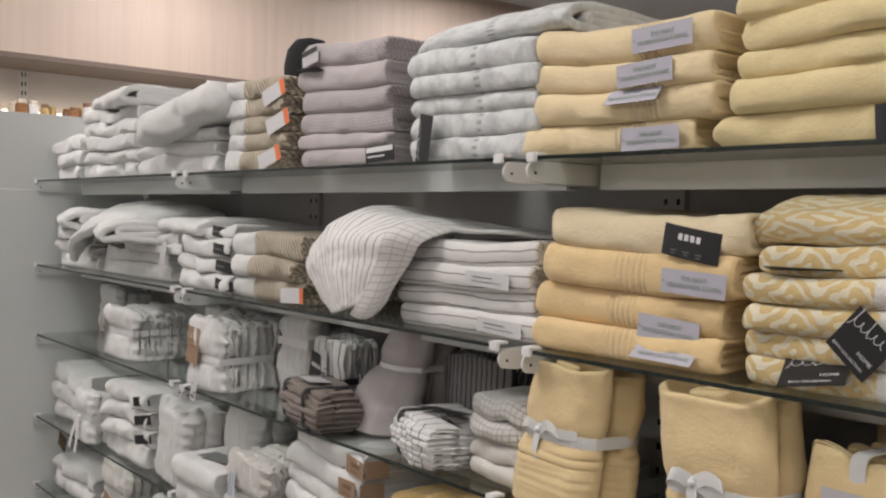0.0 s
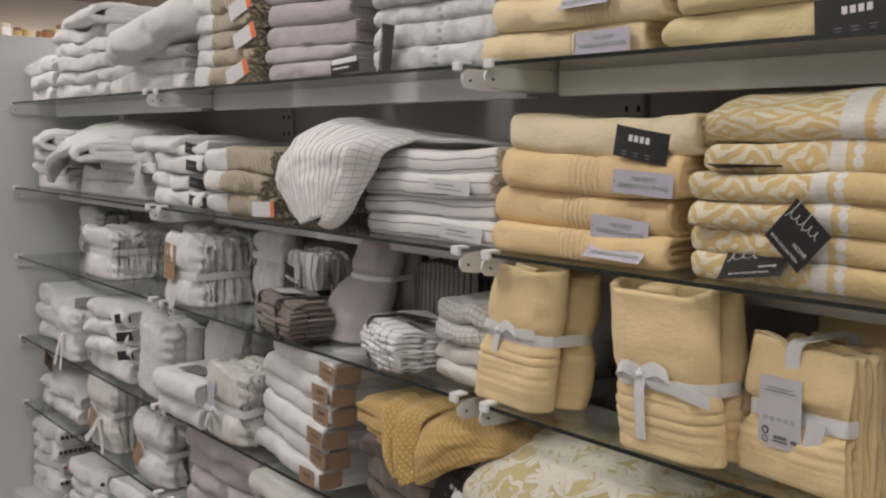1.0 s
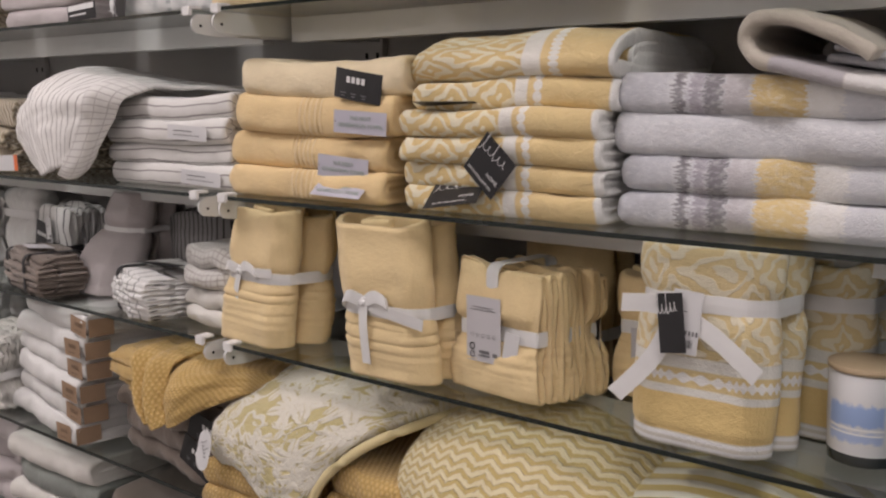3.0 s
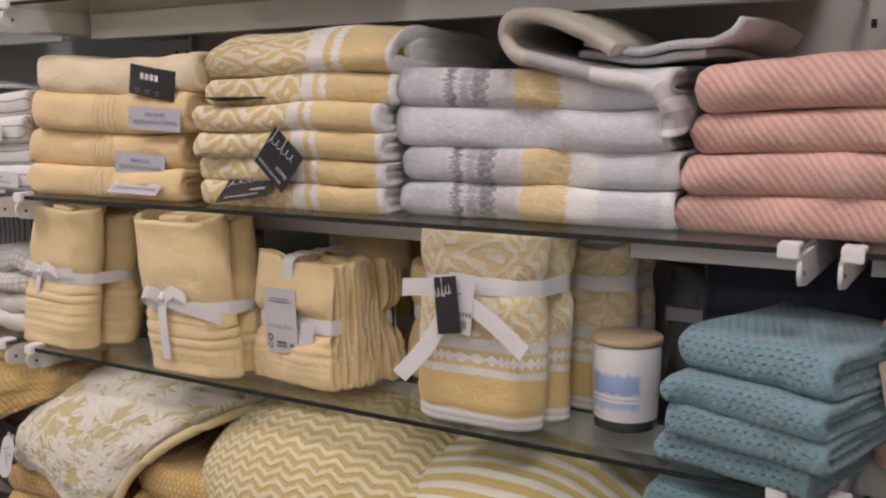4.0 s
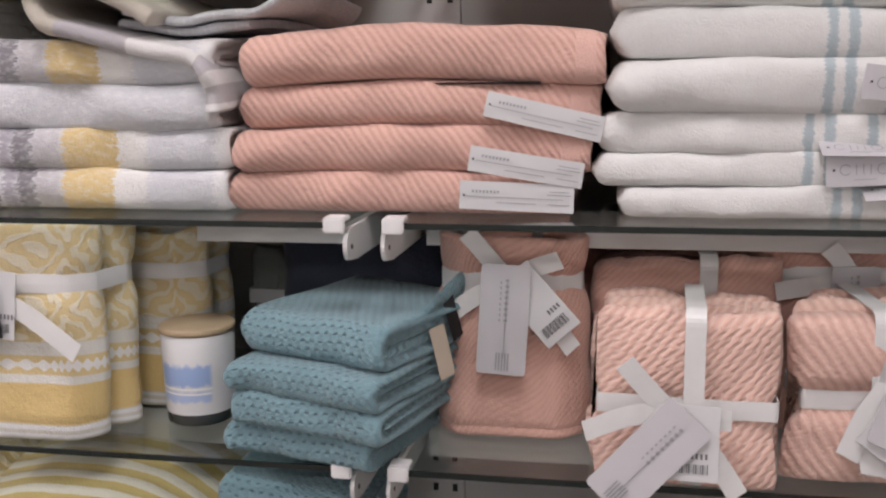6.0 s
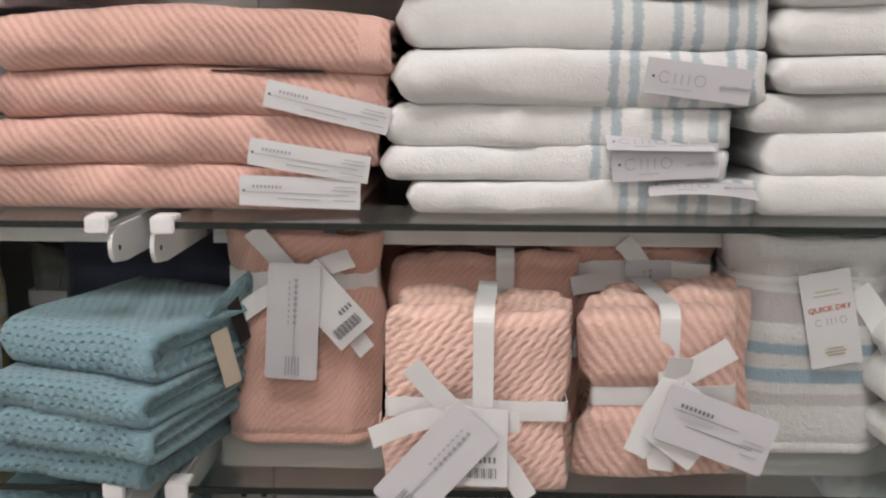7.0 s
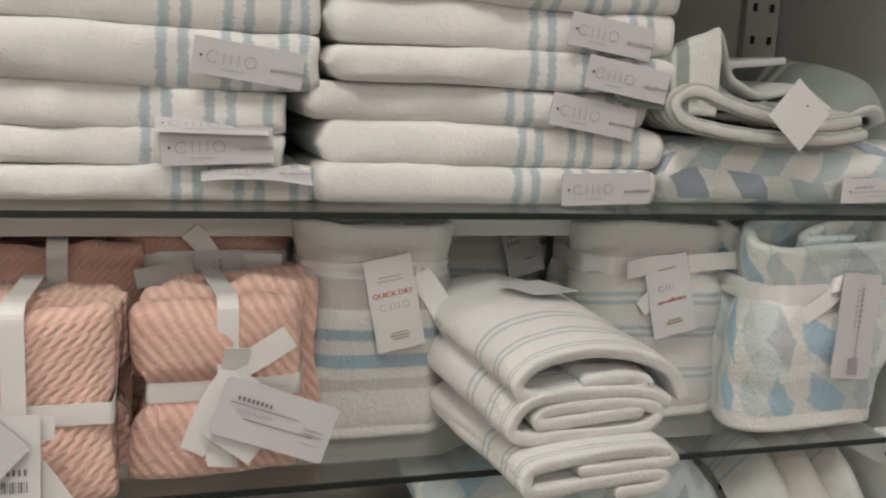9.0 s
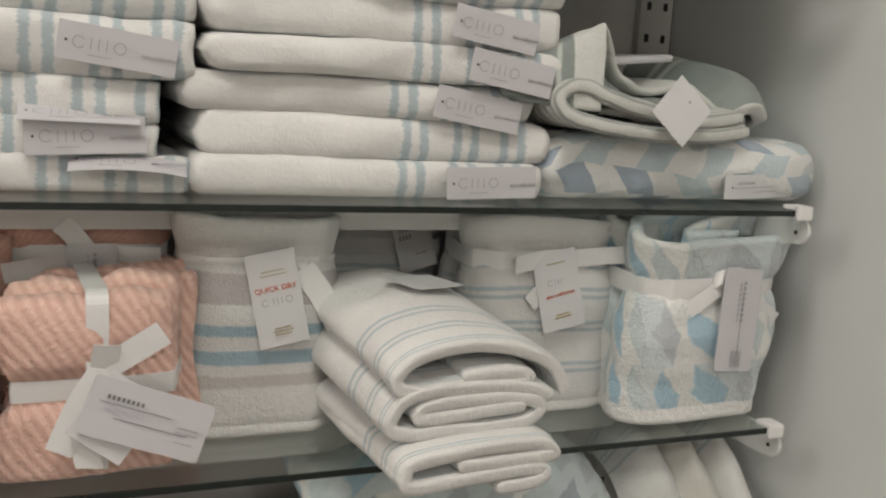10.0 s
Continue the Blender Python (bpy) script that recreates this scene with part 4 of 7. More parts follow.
# ceiling lamps
for k, (lx, ly) in enumerate(((-2.6, -0.85), (-0.6, -0.85), (1.4, -0.85), (3.4, -0.85), (-1.6, -3.2), (1.6, -3.2), (-2.75, 0.9), (-2.75, 2.6), (0.6, 2.4))):
    e = empty("ceiling_light", lx, ly, CEIL - 0.03)
    part("frame", join(box_bm(-0.32, 0.32, -0.32, -0.30, 0, 0.03), box_bm(-0.32, 0.32, 0.30, 0.32, 0, 0.03), box_bm(-0.32, -0.30, -0.30, 0.30, 0, 0.03), box_bm(0.30, 0.32, -0.30, 0.30, 0, 0.03)), M_METAL, e)
    part("diffuser", box_bm(-0.30, 0.30, -0.30, 0.30, 0.012, 0.02), M_LAMP, e)
    tagged(e, "square recessed white ceiling light", "lamp", "ceiling lights")
    la = bpy.data.lights.new("ceiling_lamp", "AREA")
    la.shape, la.size, la.energy, la.color = "SQUARE", 0.58, LAMP_POWER * (1.75 if ly < -2 else 1.05) * (1.6 if lx < -2 else 1.2 if lx < 0 else 1.0), (1.0, 0.93, 0.87)
    lo = new("ceiling_lamp", la)
    lo.location = (lx, ly, CEIL - 0.04)

# ---- the shelf unit ----
slab("panel_left", -2.475, -2.428, -0.75, 0.43, 0.0, 1.655, M_PANEL, "white laminate end panel of the shelf unit", "panel", bev=0.002)
slab("panel_left_top", -2.475, -2.428, -0.75, 0.43, 1.659, 1.92, M_PANEL, "upper piece of the white end panel", "panel", bev=0.002)
slab("panel_right", 2.415, 2.46, -0.85, 0.43, 0.0, 2.3, M_PANEL, "white laminate end panel of the shelf unit", "panel", bev=0.002)
slab("back_panel", -2.426, 2.413, BACK, BACK + 0.02, 0.0, 1.80, M_BACK, "grey back panel of the shelf unit", "panel")
slab("base_deck", -2.426, 2.413, -0.04, BACK - 0.002, 0.22, DECK, M_PANEL, "white base deck of the shelf unit", "shelf", bev=0.003)
slab("plinth", -2.426, 2.413, 0.0, BACK - 0.002, 0.0, 0.218, M_PANEL, "white plinth below the base deck", "plinth")
for ux in (-2.405, -1.23, -0.03, 1.17, 2.385):
    u = slab("upright", ux - 0.026, ux + 0.026, BACK - 0.014, BACK - 0.001, 0.33, 1.78, M_BACK, "grey slotted upright of the shelf unit", "upright")
    for j in range(33):
        for q in (0.009, 0.036):
            part("slot", box_bm(q, q + 0.007, -0.0008, -0.0002, 0.02 + 0.044 * j, 0.031 + 0.044 * j), M_DARK, u)


def bracket_bm(x, sgn):
    """A flat steel arm with a rounded nose and a hole near it."""
    n = 10
    out = [(0.375, 0.0), (-0.002, 0.0)]
    for k in range(n + 1):
        a = radians(90 + 90 * k / n + 60 * k / n)
        out.append((0.014 + 0.018 * math.cos(a), -0.016 + 0.016 * math.sin(a)))
    out += [(0.03, -0.033), (0.15, -0.033), (0.30, -0.029), (0.375, -0.028)]
    bm = bmesh.new()
    vs = [bm.verts.new((x, y, z - 0.0066)) for y, z in out]
    f = bm.faces.new(vs)
    r = bmesh.ops.extrude_face_region(bm, geom=[f])
    bmesh.ops.translate(bm, verts=[g for g in r["geom"] if isinstance(g, bmesh.types.BMVert)], vec=(sgn * 0.004, 0, 0))
    bmesh.ops.recalc_face_normals(bm, faces=bm.faces[:])
    return bm


def glass_shelf(w):
    e = empty("glass_shelf", 0, 0, 0)
    part("pane", box_bm(0.003, w - 0.003, 0.0025, 0.385, -0.0062, 0.0, 0.0008), M_GLASS, e, "clear greenish glass pane")
    part("front_edge", box_bm(0.003, w - 0.003, 0.0, 0.0022, -0.0060, -0.0002), M_EDGE, e, "dark polished front edge of the glass")
    part("rail", join(box_bm(0.004, w - 0.004, 0.150, 0.153, -0.046, -0.0066), box_bm(0.004, w - 0.004, 0.1535, 0.175, -0.046, -0.043)), M_METAL, e, "grey metal cross rail under the glass")
    for x, s in ((-0.004, -1), (w + 0.004, 1)):
        b = part("bracket", bracket_bm(x, s), M_BRACKET, e, "white steel bracket arm")
        cx0, cx1 = (-0.006, 0.014) if s < 0 else (w - 0.014, w + 0.006)
        part("clip", join(box_bm(cx0, cx1, -0.007, -0.0005, -0.010, 0.005, 0.0015), box_bm(cx0, cx1, -0.0004, 0.018, 0.0005, 0.005, 0.001)), M_CLIP, b, "white plastic glass clip")
        hole = bmesh.new()
        bmesh.ops.create_cone(hole, cap_ends=True, segments=12, radius1=0.0024, radius2=0.0024, depth=0.0052)
        bmesh.ops.rotate(hole, verts=hole.verts[:], matrix=Matrix.Rotation(radians(90), 3, "Y"))
        bmesh.ops.translate(hole, verts=hole.verts[:], vec=(x + s * 0.002, 0.013, -0.025))
        part("hole", hole, M_DARK, b)
    return tagged(e, "clear glass shelf with dark edge on white steel brackets", "shelf", "glass shelves")


first = glass_shelf(1.14)
placed = [(x0, lev) for x0, _ in BAYS for lev in (S1, S2, S3, S4, S5)]
first.matrix_basis = pose(placed[0][0], 0, placed[0][1])
for x0, lev in placed[1:]:
    copy_thing(first, pose(x0, 0, lev))


# ---- folded stacks ----
ZG = 0.0005
# top shelf
stack(-2.38, -2.13, S1 + ZG, [.045, .05, .045], 0.05, .33, C_WHITE, "white folded terry towel stacked on the top shelf", "white towels", amp=.012, wave=.02)
stack(-2.11, -1.66, S1 + ZG, [.045, .042, .042, .045, .040], 0.05, .33, C_WHITE, "white folded terry towel stacked on the top shelf", "white towels", amp=.012, wave=.022)
stack(-1.63, -1.13, S1 + ZG, [.045, .042, .040], 0.05, .33, C_WHITE, "white folded terry towel stacked on the top shelf", "white towels", amp=.012, wave=.022)
SEED[0] += 1
tans = stack(-1.09, -0.80, S1 + ZG, [.044, .040, .040, .040, .044], 0.04, .33, C_TAN, "white towel with tan waffle end on the top shelf", "tan waffle towels", amp=.008)
mauves = stack(-0.76, -0.44, S1 + ZG, [.040, .028, .044, .046, .048, .048], 0.05, .34, [C_MAUVEP, C_MAUVEP, C_MAUVE, C_MAUVE, C_MAUVEP, C_MAUVE], "mauve-grey folded towel on the top shelf", "mauve towels")
blooms = stack(-0.36, -0.03, S1 + ZG, [.042, .038, .034, .036, .042], 0.04, .34, C_BLOOM, "white and grey patterned towel on the top shelf", "patterned towels")
SEED[0] += 1
creams = stack(-0.06, 0.27, S1 + ZG, [.046, .046, .041, .054], 0.04, .34, C_CREAM, "cream folded terry towel on the top shelf", "cream towels", shift=(-.015, .015, .02, .01))
butters = stack(0.30, 0.66, S1 + ZG, [.045, .045, .037, .039, .045, .045], 0.04, .34, C_BUTTER, "butter-yellow folded towel on the top shelf", "butter towels", shift=(-.02, 0, .012, .016, .016, .016))

# unseen stacks, added to keep ceiling light off the shelf backs below
stack(0.70, 1.10, S1 + ZG, [.05, .05, .05], 0.05, .34, C_BUTTER, "butter-yellow folded towel on the top shelf", "butter towels")
stack(1.23, 1.60, S1 + ZG, [.05, .05, .05], 0.05, .34, C_CORALD, "unseen coral towel, added to shade the shelves below", "coral towels")
stack(1.63, 1.98, S1 + ZG, [.05, .05, .05], 0.05, .34, C_WHITE, "white folded terry towel stacked on the top shelf", "white towels")
stack(2.01, 2.33, S1 + ZG, [.05, .05, .05], 0.05, .34, C_WHITE, "white folded terry towel stacked on the top shelf", "white towels")

# second shelf
stack(-2.38, -1.98, S2 + ZG, [.045, .045, .040], 0.05, .33, C_WHITE, "white folded terry towel on the second shelf", "white towels", amp=.012, wave=.02)
stack(-1.95, -1.45, S2 + ZG, [.040, .035], 0.06, .33, C_WHITE, "white folded towel low on the second shelf", "white towels", amp=.010, wave=.02)
whites2 = stack(-1.74, -1.36, S2 + .076, [.03, .03], 0.05, .33, C_WHITE, "white folded towel on the second shelf", "white towels", amp=.010)
wblack = stack(-1.34, -1.04, S2 + ZG, [.044, .042, .042, .032], 0.04, .33, C_WHITE, "white towel with black label on the second shelf", "labelled white towels", amp=.010)
tan2 = stack(-1.02, -0.72, S2 + ZG, [.048, .048, .052], 0.03, .33, C_TAN, "white towel with tan waffle end on the second shelf", "tan waffle towels", amp=.008)
linens = stack(-0.385, -0.03, S2 + ZG, [.040, .036, .042, .040], 0.04, .33, C_LINEN, "white linen towel with thin dark stripes", "striped linen towels", amp=.003)
peaches = stack(-0.02, 0.325, S2 + ZG, [.044, .054, .056, .054], 0.03, .34, [C_PEACH, C_PEACH, C_PEACH, C_CREAMP], "peach-yellow folded terry towel with woven ribs", "peach towels", shift=(-.012, -.012, .008, .016))
ikats = stack(0.345, 0.655, S2 + ZG, [.034, .033, .036, .035, .036], 0.035, .34, C_IKAT, "yellow and white ikat towel with beaded border", "ikat towels", shift=(.003, 0, .008, .003, .006, -.012), widths=(0, .005, .0, 0, .0, .02), amp=.005)
ombres = stack(0.655, 1.003, S2 + ZG, [.044, .042, .049, .046], 0.055, .33, [C_OMBRE, C_OMBRE, C_GREYT, C_OMBRE], "grey towel with dark and yellow woven bands", "grey banded towels", shift=(.004, .008, -.002, 0), ends=("soft", "layers"))
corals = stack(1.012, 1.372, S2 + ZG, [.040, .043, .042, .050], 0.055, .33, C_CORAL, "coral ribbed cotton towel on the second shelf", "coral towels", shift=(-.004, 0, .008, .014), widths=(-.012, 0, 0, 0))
caros = stack(1.376, 1.695, S2 + ZG, [.029, .030, .038, .049, .047, .045], 0.055, .34, C_CARO, "white towel with pale blue woven stripes", "blue-striped towels", shift=(.022, 0, 0, .008, .010, .010), widths=(-.01, -.012, -.012, .004, .004, .004))
caros2 = stack(1.70, 2.035, S2 + ZG, [.034, .040, .036, .033, .042, .040], 0.05, .34, C_CARO, "white towel with pale blue woven stripes", "blue-striped towels", shift=(.006, .012, .0, .010, .012, .012), amp=.005)
harl = fold("bath_towel", 2.042, 0.05, S2 + ZG, 0.355, 0.33, 0.066, C_HARL, "pale blue and white block-patterned towel", "towel", left="soft", right="soft", amp=.011, nose=.45)


# ---- tied bundles ----
def bundle(x, y, z, w, h, d, n, material, label, category="towel bundle", group="", rz=0.0, ry=0.0, rx=0.0, drop=0.02, ribbon=M_RIBBON, belt_z=None, belt_w=0.018,
           upright_x=None, amp=0.007, fan=0.0, pinch=0.07, ends=("soft", "layers"), piece="towel", name="towel_bundle", wide=0.0, lean=0.0, crease=0.0, plump=0.10, cuff=0.0, waist=True, corner=0.012, ruffle=0.0, turn_in=0.24):
    """Folded towels stood on end and tied: origin at the front, bottom, middle. fan: how far each one behind sticks out to the right;
    crease: depth of the level folds under the band; plump: how far the cloth swells above and below it; cuff: a turned-over roll along the top."""
    e = empty(name, x, y, z, rz, ry, rx)
    th = d / n
    bz = belt_z if belt_z is not None else h * 0.5
    half, mid = (w + fan * (n - 1)) * (1 - pinch) / 2, fan * (n - 1) / 2
    y_lo, y_hi = d * pinch * 0.3, d * (1 - pinch * 0.3)
    at_belt = lean * bz / h
    for i in range(n):
        SEED[0] += 1
        sd = SEED[0]
        hh = h - (drop if i else 0) - 0.010 * abs(nz(i * 2.7, sd, 6.0)) * (1 if i else 0)
        ww = w + 0.012 * nz(i * 3.3, sd, 1.0)
        off = 0.012 * nz(i * 4.1, sd, 8.0) if n > 2 else 0.0

        def squeeze(px, py, pz, i=i, ww=ww, off=off, sd=sd, hh=hh):
            flare = 1.0 + wide * (1 - pz / h)
            s = (px - ww / 2) / (ww / 2)
            cx = (px - ww / 2) * flare + fan * i + off + 0.007 * nz(pz * 11, i * 2.1 + sd, 3.0)
            yy = d / 2 + (i * th + py - d / 2) * flare
            if ribbon and waist:
                swell = plump * (math.exp(-((pz - bz - 0.05) / 0.034) ** 2) + math.exp(-((pz - bz + 0.05) / 0.034) ** 2)) * 0.5
                cx = mid + (cx - mid) * (1 + swell)
                yy = d / 2 + (yy - d / 2) * (1 + swell * 1.6)
            # the sides turn away from the front, as soft cloth does
            outer = abs(i * th + py - d / 2) / (d / 2)
            yy = d / 2 + (yy - d / 2) * (1 - turn_in * abs(s) ** 4 * outer)
            front = py < th / 2
            yy += (1 if front else -1) * (0.006 * nz(cx * 13 + sd, pz * 12, 7.0) + 0.003 * nz(cx * 34, pz * 30 + sd, 9.0))
            if ruffle:
                # scalloped, fluffy edges
                fl = abs(math.sin(math.pi * (px + 0.006 * nz(pz * 14, sd, 3.0)) / 0.024)) - 0.5
                yy += (-1 if front else 1) * ruffle * fl
                cx += math.copysign(ruffle, s) * abs(s) ** 4 * math.sin(2 * math.pi * pz / 0.03 + i)
                pz += ruffle * 1.2 * fl * (pz / h) ** 2
            if crease:
                k = math.exp(-((pz - bz + 0.036) / 0.022) ** 2)
                wav = math.sin(2 * math.pi * (pz + 0.004 * nz(cx * 12, sd, 1.0)) / 0.0155)
                yy += (-1 if front else 1) * crease * k * wav
                cx += math.copysign(crease * 0.8, s) * k * wav * min(1.0, abs(s) ** 6)
            top = (pz / h) ** 3
            zz = pz + 0.007 * top * nz(cx * 14 + sd, i * 1.3, 4.0) - corner * abs(s) ** 5 * top
            if upright_x is not None:
                zz -= 0.006 * top * math.exp(-((cx - upright_x) / 0.016) ** 2)
            if cuff and i == 0:
                r = max(0.0, 1 - abs(pz - hh + 0.012) / 0.020)
                yy -= cuff * math.sqrt(r) * (0.8 + 0.4 * nz(cx * 20, sd, 2.0))
            zz = max(zz, 0.0)
            if ribbon and waist:
                # gathers that run out from the tied band, and the band's own grip
                out = abs(pz - bz)
                g = math.exp(-out / 0.04)
                yy += (0.006 if front else -0.006) * g * (nz(px * 42 + i, pz * 4, sd) + 0.6 * nz(px * 95, pz * 6, sd + 2))
                room = max(0.0, out - belt_w * 0.55) * 0.9
                cx = min(max(cx, mid - half - room), mid + half + room)
                yy = min(max(yy, y_lo - room), y_hi + room)
            return (cx + lean * pz / h, yy, zz)
        outside = i in (0, n - 1)
        v, f, u = fold_mesh(ww, hh, th * 1.03, sd, ends[0], ends[1], amp=amp, upright=True, bend=squeeze, nx=36 if outside else 22, edge=0.005,
                            round_end=min(0.014 if i == 0 else 0.010, th * 0.48), nose=0.42, flat=26 if outside else 12)
        mesh_ob(piece, v, f, material, e, u)
    if ribbon:
        snug_belt("ribbon", [(mid - half + at_belt, y_lo), (w / 2 + at_belt, y_lo), (mid + half + at_belt, y_hi), (fan * (n - 1) - w / 2 + at_belt, y_hi), (mid - half + at_belt, (y_lo + y_hi) / 2)], bz, belt_w, ribbon, e, 0.0035)
        if upright_x is not None:
            belt("ribbon", h - 0.007, d, upright_x, belt_w, ribbon, e, gap=0.006, axis="x", y0=-0.001)
    return tagged(e, label, category, group)


def tied_fold(x, y, z, w, h, d, material, label, category="towel bundle", group="", pieces=2, rz=0.0, fan=0.010, shift=0.0, thick=0.010, belt_z=0.11, belt_w=0.018, ribbon=M_RIBBON,
              pinch=0.07, plump=0.05, wide=0.0, lean=0.0, crease=0.0, dip=0.010, drop=0.008, hem=0.0, amp=0.004, rows=36, top=0.0, sag=0.0):
    """Towels folded over lengthwise, stood on end and tied; their folded layers show at the top. Origin at the front, bottom, middle.
    dip: how far the front layer stays below the back one; top: how far the upper edge rolls out; crease: level folds under the band; hem: height of a woven hem;
    sag: how far the cloth bulges over its foot."""
    e = empty(("washcloth_set" if category == "washcloth set" else "towel_bundle"), x, y, z, rz)
    dp = d / pieces
    grips = []
    for i in range(pieces):
        SEED[0] += 1
        sd = SEED[0] * 1.37
        hh = h - drop * i - 0.006 * abs(nz(i * 2.7, sd, 6.0)) * i
        L, R = -w / 2, w / 2 - 0.006 * i
        sec = [(R * 0.75, dp, 0.0), (0, dp * 1.02, 0.0), (L + 0.020, dp, 0.0), (L, dp * 0.68, 0.2), (L, dp * 0.32, 0.6), (L + 0.020, 0, 1.0), (L * 0.4, -0.002, 1.0), (R * 0.4, -0.002, 1.0),
               (R - 0.020, 0, 0.9), (R, dp * 0.32, 0.4), (R - 0.003, dp * 0.60, 0.1), (R - 0.024, dp - thick * 1.5, 0.0), (R * 0.2, dp - thick * 1.3, 0.0), (L * 0.3, dp * 0.50, 0.3), (L * 0.35, thick * 1.4, 0.5), (R * 0.3, thick * 1.3, 0.5)]
        grid = []
        for j in range(rows + 1):
            q = j / rows
            row = []
            for k, (px, py, front) in enumerate(sec):
                zt = hh - dip * front + 0.010 * nz(px * 15 + sd, py * 20, 4.0)
                pz = q * zt
                out = pz - belt_z
                grip = math.exp(-(out / 0.016) ** 2)
                s = 1 + wide * (1 - q) - pinch * grip + plump * (math.exp(-((out - 0.048) / 0.034) ** 2) + math.exp(-((out + 0.048) / 0.034) ** 2))
                s += sag * math.exp(-((pz - 0.03) / 0.03) ** 2)
                free = 1 - grip
                if crease:
                    s += crease * free * math.exp(-((out + 0.034) / 0.020) ** 2) * math.sin(2 * math.pi * (pz + 0.004 * nz(px * 12, sd, 1.0)) / 0.0150)
                if hem:
                    s -= 0.022 * math.exp(-((pz - hem) / 0.0022) ** 2)
                if top:
                    s += top * math.exp(-((zt - pz) / 0.012) ** 2) * front
                yy = i * dp + py - d / 2
                cx = (px + fan * i + shift) * s + free * amp * 0.9 * nz(pz * 14 + sd, k * 0.7, 3.0)
                yy = d / 2 + yy * (1 + (s - 1) * 1.3) - free * (amp * nz(px * 16 + sd, pz * 17, 7.0) + amp * 0.5 * nz(px * 44, pz * 38 + sd, 9.0))
                row.append((cx + lean * pz / h, yy, pz))
                if abs(out) < belt_w * 0.5:
                    grips.append(row[-1][:2])
            grid.append(row)
        v, f, u = sheet_mesh(grid, thick, 90, rows * 2, 0.0012, sd)
        mesh_ob("towel", [Vector((p.x, p.y, max(p.z, 0.0))) for p in v], f, material, e, u)
    if ribbon:
        snug_belt("ribbon", grips, belt_z, belt_w, ribbon, e, thick * 0.5 + 0.0028)
    return tagged(e, label, category, group)


def cloth_set(x, y, z, w, d, heights, material, label, band=None, rz=0.0, group="", amp=0.003, ends=("layers", "layers"), band_x=(0.0,), name="cloth_bundle", taper=0.07):
    """Folded cloths lying on one another, tied with a band. taper: how far the top and bottom cloths draw in."""
    e = empty(name, x, y, z, rz)
    run = 0.0
    for i, h in enumerate(heights):
        SEED[0] += 1
        full = 1.0 - taper * (2 * (i + 0.5) / len(heights) - 1) ** 2

        def soften(a, b, c, i=i, full=full):
            s = 2 * a / w - 1
            return (w / 2 + w / 2 * s * full, b + 0.014 * abs(s) ** 3 * (1 if b < d / 2 else -0.6) + (1 - full) * 0.10 * (1 if b < d / 2 else -1),
                    c + 0.009 * nz(a * 20 + x, b * 9, i * 0.5) * (i + 0.5) / len(heights) - 0.010 * abs(s) ** 3 * i / len(heights))
        v, f, u = fold_mesh(w, d, h * 1.03, SEED[0], ends[0], ends[1], amp=amp, nx=32, edge=0.010, nose=0.6, bend=soften)
        dx = 0.004 * nz(i * 1.7, SEED[0], 2.0)
        mesh_ob("cloth", [p + Vector((dx - w / 2, 0.003 * nz(i, 5, SEED[0]), run)) for p in v], f, material, e, u)
        run += h * 0.97
    if band:
        for bx in band_x:
            belt("band", run * 0.96, d - 0.012, bx, 0.016, band, e, gap=0.002, axis="x", y0=0.007)
    return tagged(e, label, "cloth bundle", group)


def tailed(parent, x, y, z, paths, width=0.017):
    """Loose ribbon tails in front of a bundle: lists of (x, z) from the knot outwards."""
    knot = part("bow", box_bm(x - 0.009, x + 0.009, y - 0.008, y + 0.002, z - 0.007, z + 0.007, 0.003), M_RIBBON, parent, smooth=True)
    for p in paths:
        pts = [(x + a, y - 0.008 - 0.004 * k, z + b) for k, (a, b) in enumerate(p)]
        dx, dz = p[-1][0] - p[0][0], p[-1][1] - p[0][1]
        strip("tail", pts, width, (dz, 0.0, -dx), M_RIBBON, knot)
    return knot


# third shelf, yellow and ikat bundles
y1 = tied_fold(0.016, 0.034, S3 + ZG, 0.142, 0.222, 0.098, C_YELB, "yellow terry towels tied with a white satin ribbon", group="yellow bundles", belt_z=0.112, rz=-4, fan=0.022, lean=0.036, wide=0.10, crease=.030, pinch=.09, plump=.03, hem=0.016, dip=0.004, sag=.03)
bow(y1, -0.004, -0.004, 0.118, 0.034, 0.016, ((-0.25, -1.0), (1.1, 0.05)))
y1b = tied_fold(0.235, 0.135, S3 + ZG, 0.11, 0.185, 0.10, C_YELB, "yellow hand towels tied with a white ribbon", group="yellow bundles", belt_z=0.09)
bow(y1b, -0.01, -0.004, 0.10, 0.026, 0.014, ((0.1, -1.1), (-0.5, 0.7)))
y2 = tied_fold(0.335, 0.012, S3 + ZG, 0.148, 0.232, 0.092, C_YELB, "tall yellow terry towels tied with a white satin bow", group="yellow bundles", belt_z=0.098, rz=3, fan=0.016, lean=-0.022, wide=-0.02, crease=.030, pinch=.07, plump=.02, dip=0.016, drop=0.004, hem=0.016, top=0.03, thick=.012)
bow(y2, -0.030, -0.004, 0.108, 0.036, 0.018, ((0.05, -1.1), (1.3, -0.25)))
y2b = tied_fold(0.505, 0.20, S3 + ZG, 0.13, 0.205, 0.10, C_YELB, "yellow towels standing at the back of the shelf", group="yellow bundles", belt_z=0.06)
card(y2b, -0.05, -0.012, 0.075, 0.03, 0.085, M_CARD, 0, 0, -20, name="tag")
